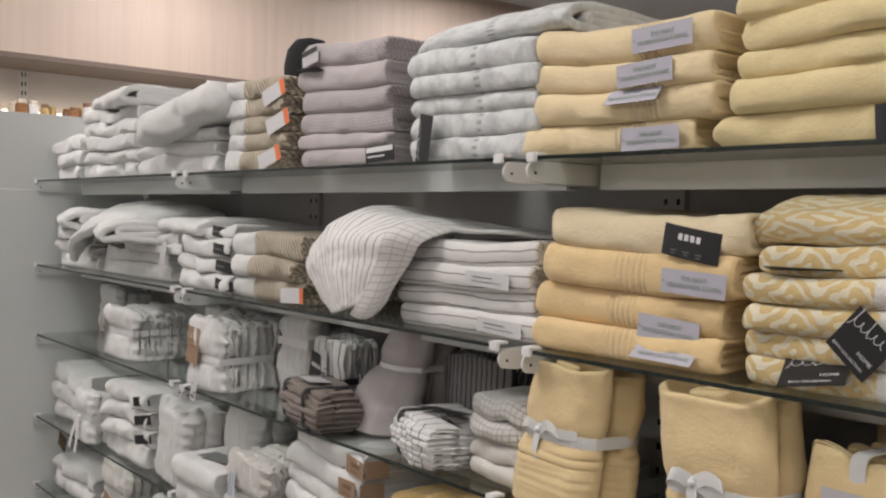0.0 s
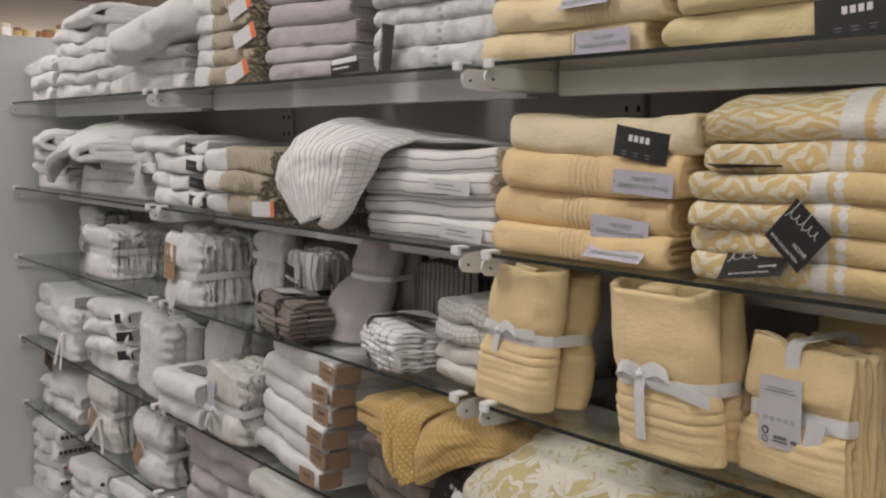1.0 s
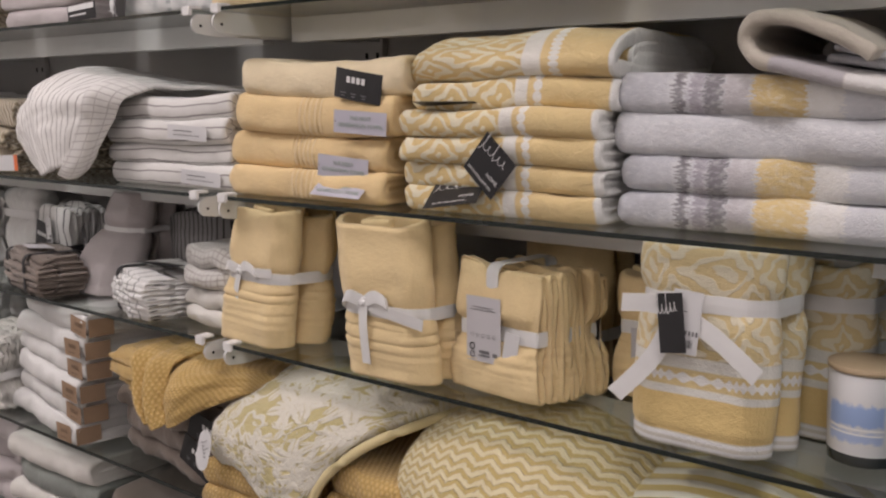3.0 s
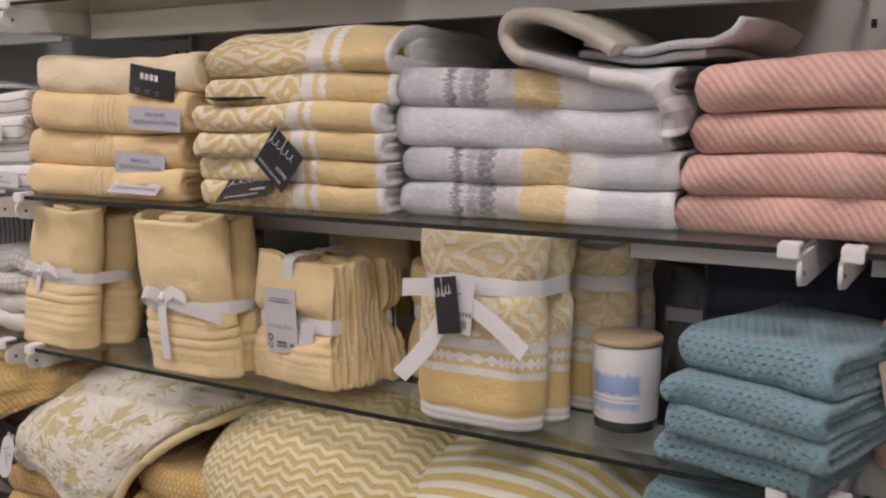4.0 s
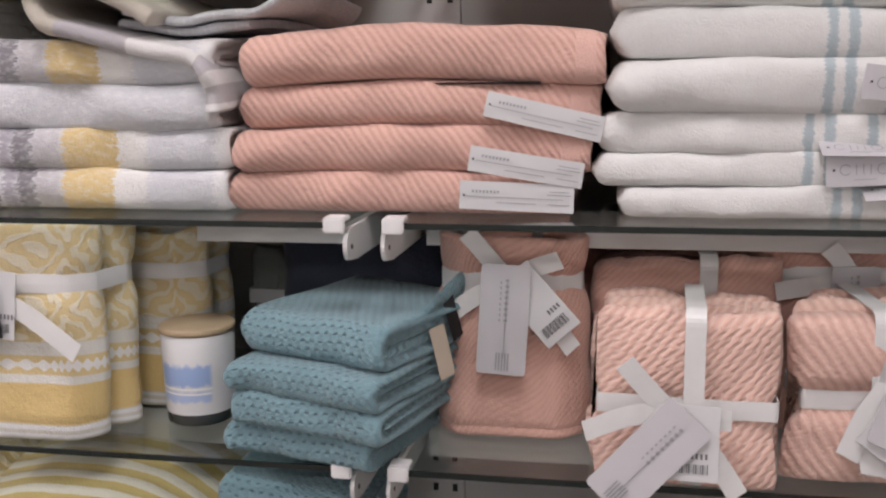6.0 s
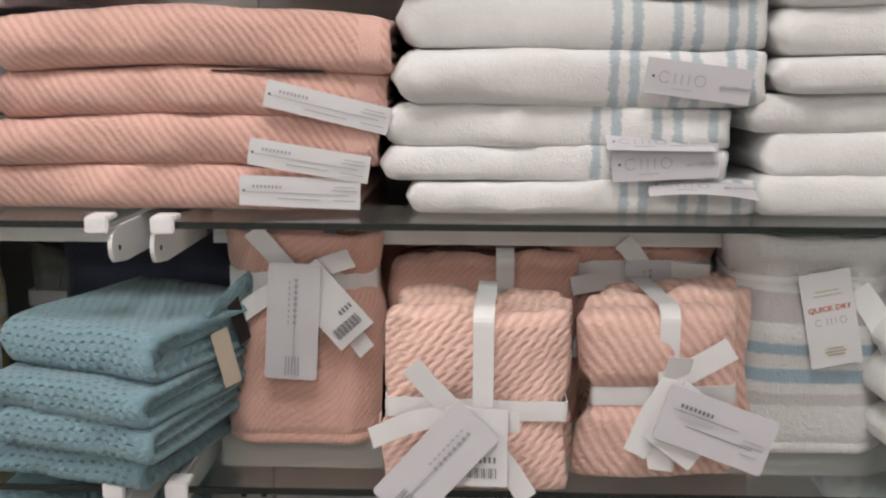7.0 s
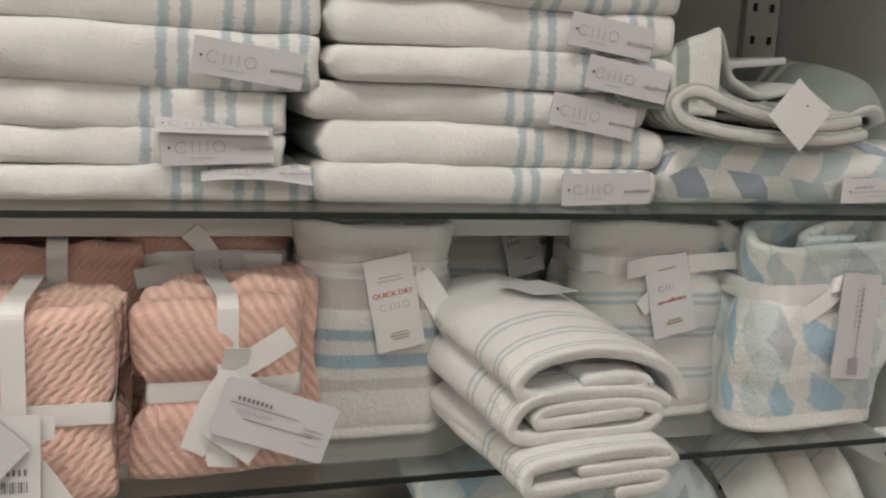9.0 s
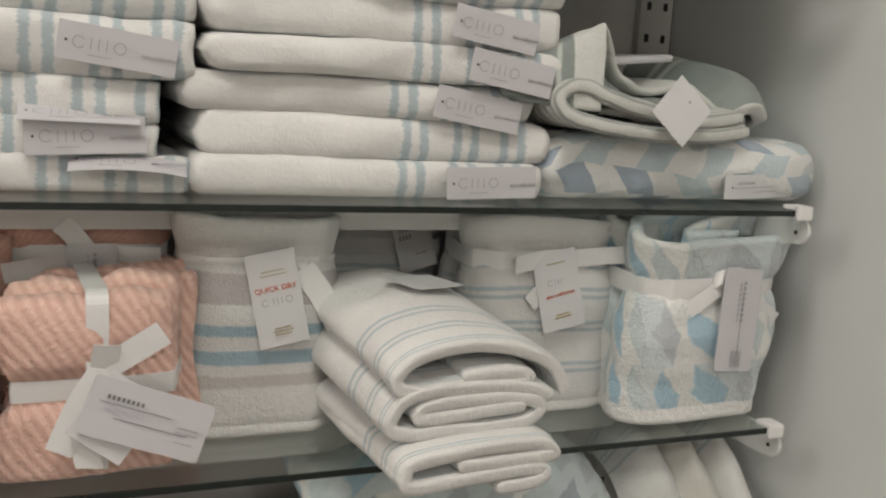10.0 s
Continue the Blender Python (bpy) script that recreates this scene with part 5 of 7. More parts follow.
y3 = bundle(0.496, 0.050, S3 + ZG, 0.138, 0.172, 0.112, 7, C_YELB, "yellow washcloth set tied crosswise with white ribbon", "washcloth set", "yellow bundles", belt_z=0.085, belt_w=0.02, upright_x=0.0, rz=-6, drop=0.004, wide=0.10, fan=0.004, amp=.007, ends=("soft", "layers"), piece="washcloth", crease=.002, plump=.10, pinch=.09, corner=.001, turn_in=0.10)
c = card(y3, -0.012, -0.010, 0.088, 0.060, 0.088, M_CARD, -1, 0, 0, name="tag", label="grey-white card with small print and round marks")
bars(c, [(0, 0.030, 0.036, 0.001), (0, 0.026, 0.044, 0.001), (0.002, -0.030, 0.018, 0.004), (0.002, -0.035, 0.020, 0.002), (0.021, -0.032, 0.008, 0.005)], M_INKG)
for k in range(5):
    ring_mark(c, -0.019 + 0.0095 * k, -0.008, 0.0026, M_INKG, 0.0007)
ring_mark(c, -0.019, -0.024, 0.005, M_INKB, 0.0018)
ring_mark(c, -0.019, -0.035, 0.0045, M_INKG, 0.0015)
card(y3, 0.034, -0.008, 0.070, 0.022, 0.040, M_CARDW, 8, 0, 10, name="tag")
y4 = bundle(0.700, 0.150, S3 + ZG, 0.155, 0.172, 0.12, 5, C_YELB, "yellow washcloth set tied with white ribbon", "washcloth set", "yellow bundles", belt_z=0.095, upright_x=0.02, drop=0.004, wide=0.05, amp=.006, piece="washcloth", corner=.001, turn_in=0.10)
c = card(y4, -0.025, -0.008, 0.055, 0.055, 0.085, M_CARD, -2, 0, 0, name="tag", label="grey-white card with small print and round marks")
bars(c, [(0, 0.030, 0.034, 0.001), (0, 0.026, 0.040, 0.001), (0.004, -0.033, 0.018, 0.004)], M_INKG)
for k in range(4):
    ring_mark(c, -0.016 + 0.0095 * k, -0.010, 0.0026, M_INKG, 0.0007)
ring_mark(c, -0.017, -0.030, 0.005, M_INKB, 0.0018)
ib = tied_fold(0.788, 0.026, S3 + ZG, 0.146, 0.230, 0.090, C_IKATB, "yellow ikat towels tied with a white ribbon", group="ikat bundles", belt_z=0.168, belt_w=0.02, fan=0.018, rz=2, pinch=.08, plump=.035, hem=0.019, dip=0.0, sag=.03, wide=.02, thick=.011, lean=.006)
tailed(ib, -0.02, -0.008, 0.158, [((0, 0), (0.045, -0.022), (0.095, -0.058)), ((0, 0), (-0.025, -0.055), (-0.068, -0.105)), ((0, 0), (-0.03, 0.006), (-0.062, 0.004))], 0.021)
price_tag(ib, -0.008, -0.020, 0.148, 4, -4, 0, 0.034, 0.070)
script_label(ib, -0.022, -0.025, 0.146, -8, -4, 0, 0.030, 0.066, text=False)
tied_fold(0.878, 0.145, S3 + ZG, 0.105, 0.215, 0.10, C_IKATB, "yellow ikat towels standing behind the others", group="ikat bundles", belt_z=0.16, hem=0.019)

# candle in a printed glass
cd = empty("candle", 0.945, 0.110, S3 + ZG)


def turned(profile, material, parent, name, seg=40, label=""):
    verts, faces = [], []
    m = len(profile)
    for k in range(seg):
        a = 2 * math.pi * k / seg
        for r, z in profile:
            verts.append((r * math.cos(a), r * math.sin(a), z))
    for k in range(seg):
        b = ((k + 1) % seg) * m
        for j in range(m - 1):
            faces.append((k * m + j, b + j, b + j + 1, k * m + j + 1))
    ob = mesh_ob(name, verts, faces, material, parent, label=label)
    return ob


def candle_skin():
    n = Net("printed_white_glass", 0.42)
    o = n.obj()
    s = n.t.nodes.new("ShaderNodeSeparateXYZ")
    n.t.links.new(o, s.inputs[0])
    z = s.outputs[2]
    ang = n.m("ARCTAN2", s.outputs[0], n.m("MULTIPLY", s.outputs[1], -1.0))
    w = n.m("ADD", z, n.m("MULTIPLY", n.m("SUBTRACT", n.noise(o, 160, 3), 0.5), 0.014))
    face = n.band(ang, -0.85, 0.75, 0.08)
    col = n.mix(n.m("MULTIPLY", n.band(w, 0.046, 0.070, 0.003), face), (0.72, 0.72, 0.73), (0.33, 0.45, 0.72))
    col = n.mix(n.m("MULTIPLY", n.band(w, 0.029, 0.041, 0.003), face), col, (0.42, 0.52, 0.74))
    for a in (0.043, 0.0375):
        col = n.mix(n.m("MULTIPLY", n.band(z, a, a + 0.0022, 0.0004), face), col, (0.85, 0.85, 0.86))
    n.color(col)
    n.p.inputs["Coat Weight"].default_value = 0.08
    return n.mat


turned([(0.0, 0.0012), (0.033, 0.0012), (0.0365, 0.003), (0.0372, 0.0145)], plain("dark_glass_base", (0.05, 0.055, 0.055), 0.1), cd, "base", label="thick dark glass foot")
turned([(0.0372, 0.0147), (0.0388, 0.05), (0.0398, 0.101), (0.038, 0.102), (0.037, 0.098)], candle_skin(), cd, "glass", label="white glass with blue brush print")
turned([(0.0, 0.1005), (0.0400, 0.1025), (0.0412, 0.1032), (0.0412, 0.1088), (0.0402, 0.1096), (0.0, 0.1097)], plain("light_wood_lid", (0.56, 0.43, 0.28), 0.55, vary=0.12, scale=40, stretch=(1, 8, 1)), cd, "lid", label="pale wooden lid")
tagged(cd, "scented candle in printed glass with wooden lid", "candle")

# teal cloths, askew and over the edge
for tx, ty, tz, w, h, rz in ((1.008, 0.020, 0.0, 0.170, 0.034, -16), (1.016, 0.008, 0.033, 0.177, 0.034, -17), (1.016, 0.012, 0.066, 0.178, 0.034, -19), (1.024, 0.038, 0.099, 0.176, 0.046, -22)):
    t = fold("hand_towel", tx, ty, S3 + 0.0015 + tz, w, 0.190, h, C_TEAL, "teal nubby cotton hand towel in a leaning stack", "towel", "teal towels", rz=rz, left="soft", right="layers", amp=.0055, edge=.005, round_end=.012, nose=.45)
drape("towel_corner", [
    [(0.170, .165, .044), (0.173, .172, .058), (0.172, .180, .070), (0.166, .184, .078)],
    [(0.172, .115, .044), (0.177, .120, .054), (0.178, .126, .064), (0.175, .130, .070)],
    [(0.173, .075, .043), (0.177, .078, .048), (0.178, .082, .052), (0.177, .085, .055)]],
    0.006, C_TEAL, "curled-up corner", nu=20, nv=16, parent=t)
card(t, 0.180, 0.120, 0.032, 0.050, 0.016, M_CARDB, 70, 0, 82, name="label", label="dark paper band")
card(t, 0.183, 0.095, 0.002, 0.018, 0.056, plain("buff_card", (0.55, 0.48, 0.38), 0.6), -14, 0, 66, name="tag")
bundle(1.10, 0.245, S3 + ZG, 0.22, 0.198, 0.12, 3, C_NAVY, "dark navy towels at the back of the shelf", group="navy towels", ribbon=None)
bundle(0.965, 0.375 - 0.09, S3 + ZG, 0.01 + 0.05, 0.16, 0.08, 2, C_GREENG, "grey-green towels at the back of the shelf", ribbon=M_RIBBON, belt_z=0.10)

# coral bundles
ct = tied_fold(1.291, 0.112, S3 + ZG, 0.140, 0.212, 0.12, C_CORALT, "coral ribbed towels tied with a white bow", group="coral bundles", belt_z=0.163, belt_w=0.022, fan=0.0, wide=0.05, pinch=.09, plump=.03, hem=0.012, sag=.03, dip=0.0, thick=.012)
tailed(ct, 0.0, -0.004, 0.165, [((0, 0), (-0.022, 0.028), (-0.042, 0.052)), ((0, 0), (0.025, 0.016), (0.052, 0.026)), ((0, 0), (-0.03, -0.012), (-0.062, -0.034)), ((0, 0), (0.035, -0.028), (0.066, -0.066))], 0.019)
price_tag(ct, 0.030, -0.024, 0.146, -42, -4, 0, 0.042, 0.082)
hang_tag(ct, -0.004, -0.028, 0.130, 3, -4, 0, 0.050, 0.112)
cb = bundle(1.470, 0.140, S3 + ZG, 0.185, 0.186, 0.12, 4, C_CORALT, "coral ribbed towels standing at the back", group="coral bundles", belt_z=0.09, upright_x=0.02, drop=0.004, corner=.004)
card(cb, -0.078, -0.008, 0.085, 0.024, 0.048, M_CARDW, 0, 0, 0, name="tag", corner=.004)
bundle(1.420, 0.285, S3 + ZG, 0.21, 0.198, 0.08, 3, C_CORALD, "coral towels at the back of the shelf", group="coral bundles", ribbon=None, drop=.004)
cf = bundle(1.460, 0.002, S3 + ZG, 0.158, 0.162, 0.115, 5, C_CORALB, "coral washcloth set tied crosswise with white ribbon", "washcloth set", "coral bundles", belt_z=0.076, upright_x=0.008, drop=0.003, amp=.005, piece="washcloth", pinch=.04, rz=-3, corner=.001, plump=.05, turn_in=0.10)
tailed(cf, -0.012, -0.010, 0.076, [((0, 0), (-0.022, 0.024), (-0.040, 0.046)), ((0, 0), (0.03, -0.002), (0.052, -0.001)), ((0, 0), (-0.035, -0.004), (-0.075, -0.020)), ((0, 0), (0.035, -0.034), (0.060, -0.070))], 0.019)
price_tag(cf, 0.003, -0.032, 0.054, 0, -8, 0, 0.054, 0.066)
hang_tag(cf, -0.030, -0.040, 0.040, 42, -8, 0, 0.048, 0.108)
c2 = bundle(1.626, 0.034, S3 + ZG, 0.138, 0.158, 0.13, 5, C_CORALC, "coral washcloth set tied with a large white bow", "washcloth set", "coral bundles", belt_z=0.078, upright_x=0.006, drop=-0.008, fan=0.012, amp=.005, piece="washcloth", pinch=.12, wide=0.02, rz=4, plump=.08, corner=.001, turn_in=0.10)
tailed(c2, 0.010, -0.008, 0.100, [((0, 0), (0.022, 0.014), (0.046, 0.030)), ((0, 0), (-0.015, -0.05), (-0.012, -0.082)), ((0, 0), (-0.020, -0.03), (-0.036, -0.066)), ((0, 0), (0.001, 0.012), (0.002, 0.022))], 0.022)
card(c2, 0.018, -0.030, 0.062, 0.052, 0.062, M_CARDW, 38, -6, 0, name="tag")
c = card(c2, 0.042, -0.036, 0.060, 0.102, 0.050, M_CARD, 21, -8, 0, name="tag", corner=.004, label="grey-white rounded card with grey print")
bars(c, [(-0.036 + 0.0040 * k, 0.010, 0.0022, 0.0034) for k in range(8)] + [(-0.012, 0.0052, 0.060, 0.0006), (0.004, -0.006, 0.062, 0.0007)], M_INKG)
words(c, "QUICK DRY", -0.020, 0.0005, 0.0062, M_CARDL)
bars(c, [(0.034, 0.0, 0.018, 0.0009), (0.034, -0.004, 0.020, 0.0009), (0.034, -0.012, 0.016, 0.0008)], M_INKL)
c3 = tied_fold(1.622, 0.172, S3 + ZG, 0.160, 0.208, 0.11, C_CORALT, "coral ribbed towels tied with a white bow, standing behind", group="coral bundles", belt_z=0.166, belt_w=0.02, fan=0.0)
tailed(c3, 0.01, -0.010, 0.167, [((0, 0), (-0.016, 0.022), (-0.026, 0.032)), ((0, 0), (0.04, 0.0), (0.062, 0.0)), ((0, 0), (-0.04, -0.008), (-0.075, -0.014)), ((0, 0), (0.03, -0.024), (0.05, -0.04))], 0.019)
hang_tag(c3, 0.012, -0.026, 0.145, -2, -4, 0, 0.046, 0.07)

# white and blue bundles
qk = tied_fold(1.784, 0.108, S3 + ZG, 0.140, 0.212, 0.12, C_QUICK, "white towels with grey and blue bands, tied", group="white bundles", belt_z=0.172, belt_w=0.006, wide=0.06, fan=0.006, pinch=.06, hem=.012, sag=.03, dip=0.0, thick=.012)
tailed(qk, 0.035, -0.004, 0.165, [((0, 0), (0.018, -0.024), (0.036, -0.056))], 0.024)
c = card(qk, 0.010, -0.020, 0.138, 0.048, 0.090, M_CARDW, -11, -5, 0, name="tag", label="white hang tag with red and grey print")
words(c, "QUICK DRY", 0, 0.010, 0.0075, M_INKR)
ring_mark(c, -0.012, -0.002, 0.0034, M_INKL, 0.0006, 70)
bars(c, [(-0.004, -0.002, 0.0006, 0.006), (0.000, -0.002, 0.0006, 0.006), (0.004, -0.002, 0.0006, 0.006)], M_INKL)
ring_mark(c, 0.011, -0.002, 0.0034, M_INKL, 0.0006)
bars(c, [(0, 0.027, 0.022, 0.0007), (0, 0.023, 0.026, 0.0007), (0, -0.028, 0.016, 0.0009), (0, -0.031, 0.020, 0.0009), (0, -0.034, 0.016, 0.0009)], M_GOLD)
cs = tied_fold(2.094, 0.112, S3 + ZG, 0.160, 0.212, 0.12, C_SPA, "white towels with fine blue stripes, tied", group="white bundles", belt_z=0.168, belt_w=0.020, wide=0.08, fan=0.006, pinch=.06, hem=.012, sag=.02, dip=0.0, thick=.012)
tailed(cs, 0.02, -0.004, 0.170, [((0, 0), (0.035, 0.004), (0.075, 0.006)), ((0, 0), (-0.03, 0.002), (-0.07, -0.004)), ((0, 0), (-0.024, -0.022), (-0.05, -0.046))], 0.019)
c = card(cs, 0.004, -0.020, 0.138, 0.052, 0.085, M_CARDW, -12, -5, 0, name="tag", label="white hang tag with grey print")
ring_mark(c, -0.010, 0.010, 0.0032, M_INKL, 0.0006, 70)
bars(c, [(-0.004, 0.010, 0.0006, 0.006), (0.000, 0.010, 0.0006, 0.006), (0.004, 0.010, 0.0006, 0.006)], M_INKL)
words(c, "spa collection", 0, -0.004, 0.0062, M_INKR, shear=.4)
bars(c, [(0, 0.030, 0.022, 0.0012), (0, -0.026, 0.016, 0.0014), (0, -0.029, 0.020, 0.0014)], M_GOLD)
wb = bundle(1.93, 0.235, S3 + ZG, 0.17, 0.200, 0.11, 2, C_SPA, "white striped towels at the back of the shelf", group="white bundles", belt_z=0.16)
price_tag(wb, 0.05, -0.012, 0.165, 165, -4, 0, 0.045, 0.06)
hb = tied_fold(2.256, 0.042, S3 + ZG, 0.176, 0.222, 0.115, C_HARLB, "pale blue block-patterned towels tied with ribbon", group="blue bundles", belt_z=0.150, belt_w=0.022, rz=4, fan=0.004, lean=0.016, pinch=.09, plump=.07, amp=.008, hem=0.019, dip=0.020, drop=-0.008, top=0.05, thick=.014)
bow(hb, 0.01, -0.004, 0.160, 0.03, 0.018, ((-0.8, -0.55), (1.2, -0.75)), loops=0.6)
hang_tag(hb, 0.022, -0.024, 0.118, 5, -4, 0, 0.052, 0.112)
# white towels askew, their folded ends towards the aisle
def open_fold(name, x, y, z, rz, length, section, thick, material, label, group, ripple=0.004, sag=0.0, flip=False, ry=0.0):
    """A towel folded over itself and laid down: the section runs (across, up) from the inner flap outwards; its open end is at the far end of x.
    sag: how far the open end droops."""
    rows = []
    wid = max(a for a, b in section)
    for q, sx, sz in ((0.0, 1.0, 0.92), (0.06, 1.02, 0.98), (0.25, 1.01, 1.04), (0.55, 0.98, 1.0), (0.85, 0.92, 0.94), (1.0, 0.72, 0.60)):
        rows.append([(length * (1 - q), wid / 2 + (a - wid / 2) * sx, b * sz - sag * (1 - q) ** 1.5) for a, b in section])
    SEED[0] += 1
    v, f, u = sheet_mesh(rows, thick, 90, 40, ripple, SEED[0] * 1.3)
    if flip:
        u = [(length - b, a) for a, b in u]
    ob = mesh_ob(name, v, f, material, None, u)
    ob.matrix_basis = pose(x, y, z, 0, ry, rz)
    return tagged(ob, label, "towel", group)


S_IN = [(0.150, 0.026), (0.085, 0.025), (0.040, 0.026), (0.050, 0.037), (0.120, 0.036), (0.166, 0.027), (0.150, 0.013), (0.060, 0.013), (0.016, 0.016), (0.010, 0.030), (0.030, 0.046), (0.080, 0.049), (0.150, 0.044), (0.180, 0.032)]
S_BOX = [(0.100, 0.010), (0.140, 0.010), (0.150, 0.016), (0.140, 0.021), (0.070, 0.021), (0.018, 0.022), (0.010, 0.030), (0.018, 0.040), (0.080, 0.043), (0.138, 0.042), (0.156, 0.036), (0.156, 0.030), (0.110, 0.031), (0.060, 0.032)]
S_ARCH = [(0.075, 0.020), (0.120, 0.020), (0.146, 0.013), (0.120, 0.008), (0.060, 0.010), (0.020, 0.014), (0.012, 0.026), (0.032, 0.040), (0.080, 0.047), (0.130, 0.040), (0.168, 0.022), (0.186, -0.004)]
for x, y, dz, ry, w, sec, sag in ((1.826, 0.140, 0.002, 0.3, .245, [(a * .97, b * 1.15) for a, b in S_BOX], 0.0), (1.818, 0.165, 0.058, 1.5, .250, [(a * .92, b * 1.06) for a, b in S_IN], 0.004), (1.820, 0.165, 0.104, 2.0, .250, [(a * .96, b * 1.10) for a, b in S_ARCH], 0.010)):
    t = open_fold("hand_towel", x, y, S3 + dz, -84, w, sec, 0.0115, C_ROLL, "white hand towel with blue end stripes, stacked askew", "askew white towels", sag=sag, ry=ry, ripple=.003)
c = card(t, 0.12, 0.095, 0.060, 0.05, 0.065, M_CARDW, 0, 86, 20, name="tag", label="white card in a clear sleeve")
bars(c, [(0, 0.012, 0.03, 0.001), (0, 0.006, 0.034, 0.001)], M_INKG)

# top ikat towel, its rolled end open
open_fold("bath_towel", 0.330, 0.034, S2 + 0.166, 0, 0.335, [(a * 1.62, b * 1.20) for a, b in S_IN], 0.021, C_IKAT, "yellow and white ikat towel, rolled end open", "ikat towels", ripple=.005, flip=True)

open_fold("bath_towel", -0.372, 0.035, S1 + 0.186, 0, 0.40, [(a * 1.5, b * 1.0) for a, b in S_IN], 0.015, C_BLOOM, "white and grey patterned towel, rolled end open", "patterned towels", ripple=.005, flip=True)

# white towels on the upper shelves, their rolled ends open
for x, y, z, rz, ln, s, k in ((-2.12, 0.05, S1 + 0.206, -6, 0.46, 1.6, 1.05), (-2.37, 0.04, S2 + 0.124, -12, 0.38, 1.5, 1.25), (-1.98, 0.03, S2 + 0.098, -16, 0.46, 1.45, 1.25), (-1.60, 0.05, S2 + 0.132, -4, 0.42, 1.5, 0.75)):
    open_fold("bath_towel", x, y, z, rz, ln, [(a * s, b * k) for a, b in S_IN], 0.017, C_WHITE, "white terry towel lying with its rolled end open", "rolled white towels", ripple=.009)

# third shelf, white and grey sets
bundle(-2.27, 0.20, S3 + ZG, 0.17, 0.170, 0.12, 3, C_WHITE, "white towels standing at the back of the shelf", group="white bundles", belt_z=0.09, ends=("soft", "soft"), plump=.16, ruffle=.005)
b = bundle(-1.74, 0.03, S3 + ZG, 0.24, 0.150, 0.20, 6, C_WHITE, "white washcloth set with a kraft paper tag", "washcloth set", "white bundles", belt_z=0.08, drop=.004, amp=.006, piece="washcloth", pinch=.08, ruffle=.005)
card(b, -0.085, -0.014, 0.075, 0.06, 0.085, M_CARDK, 24, -6, -18, name="tag", label="brown kraft tag")
bundle(-1.45, 0.22, S3 + ZG, 0.20, 0.165, 0.10, 3, C_WHITE, "white towels standing at the back of the shelf", group="white bundles", belt_z=0.08, ends=("soft", "soft"), plump=.16, ruffle=.005)
b = bundle(-1.150, 0.02, S3 + ZG, 0.185, 0.172, 0.20, 8, C_WHITE, "white washcloth set with a kraft paper tag", "washcloth set", "white bundles", belt_z=0.075, drop=.003, amp=.006, piece="washcloth", pinch=.08, ruffle=.005)
c = card(b, -0.02, -0.010, 0.105, 0.065, 0.090, M_CARDK, 4, -3, 0, name="tag", label="brown kraft tag with embossed print")
bars(c, [(0, 0.012, 0.036, 0.004), (0, -0.002, 0.040, 0.003)], plain("dark_kraft_print", (0.20, 0.13, 0.08), 0.7))
c = price_tag(b, 0.012, -0.022, 0.005, 8, -3, 0, 0.030, 0.060)
bundle(-0.935, 0.15, S3 + ZG, 0.14, 0.198, 0.13, 2, C_WHITE, "white towels in a tied bundle", group="white bundles", belt_z=0.13, ends=("soft", "soft"), plump=.16, ruffle=.005)
b = bundle(-0.735, 0.12, S3 + ZG, 0.125, 0.165, 0.10, 6, C_PIN, "white and black striped cloths standing in a bundle", "cloth bundle", "striped cloths", belt_z=0.075, ribbon=M_BLACKRIB, belt_w=.014, drop=.003, piece="cloth")
black_label(b, -0.03, -0.008, 0.095, 12, 0, 0, 0.05, 0.07)
price_tag(b, 0.008, -0.012, 0.11, -4, 0, 0, 0.022, 0.06)
b = cloth_set(-0.685, 0.000, S3 + ZG, 0.25, 0.125, [.0125] * 7, C_TAUPE, "taupe cloths tied with black elastic bands", M_BLACKRIB, rz=-14, band_x=(-0.06, 0.07), amp=.004, taper=.20)
card(b, 0.01, 0.05, 0.092, 0.075, 0.05, M_CARD, 0, 84, 0, name="label")
b = tied_fold(-0.565, 0.150, S3 + ZG, 0.105, 0.205, 0.10, C_MAUVEP, "mauve-grey towels tied with a white ribbon", group="mauve bundles", belt_z=0.130, belt_w=.012, wide=.95, pinch=.26, plump=.05, hem=.020, fan=.0, lean=.080, dip=0.0, amp=.007)
bow(b, 0.034, 0.004, 0.130, 0.034, 0.014, ((-0.5, -1.2), (0.2, 0.9)))
c = black_label(b, -0.045, -0.026, 0.085, 60, 0, -20, 0.10, 0.04)
bundle(-0.36, 0.21, S3 + ZG, 0.20, 0.168, 0.14, 9, C_DARKPIN, "grey striped cloths standing in a bundle", "cloth bundle", "striped cloths", ribbon=None, drop=.003, piece="cloth", amp=.006)
b = cloth_set(-0.318, 0.012, S3 + ZG, 0.190, 0.14, [.0110] * 8, C_PIN, "white cloths with thin black stripes, banded", M_BLACKRIB, rz=-18, band_x=(-0.03,), amp=.004, taper=.16)
card(b, 0.035, 0.07, 0.094, 0.10, 0.05, M_CARDB, 0, 82, 25, name="label", label="black card under the band")
cloth_set(-0.120, 0.045, S3 + ZG, 0.15, 0.15, [.034, .032], C_IVORY, "off-white folded washcloths in a pile", None, group="grid cloths", amp=.005, rz=-6)
cloth_set(-0.122, 0.045, S3 + .0665, 0.155, 0.15, [.038, .036], C_GRID, "off-white cloths with woven grey grid", None, group="grid cloths", amp=.005, rz=-4)

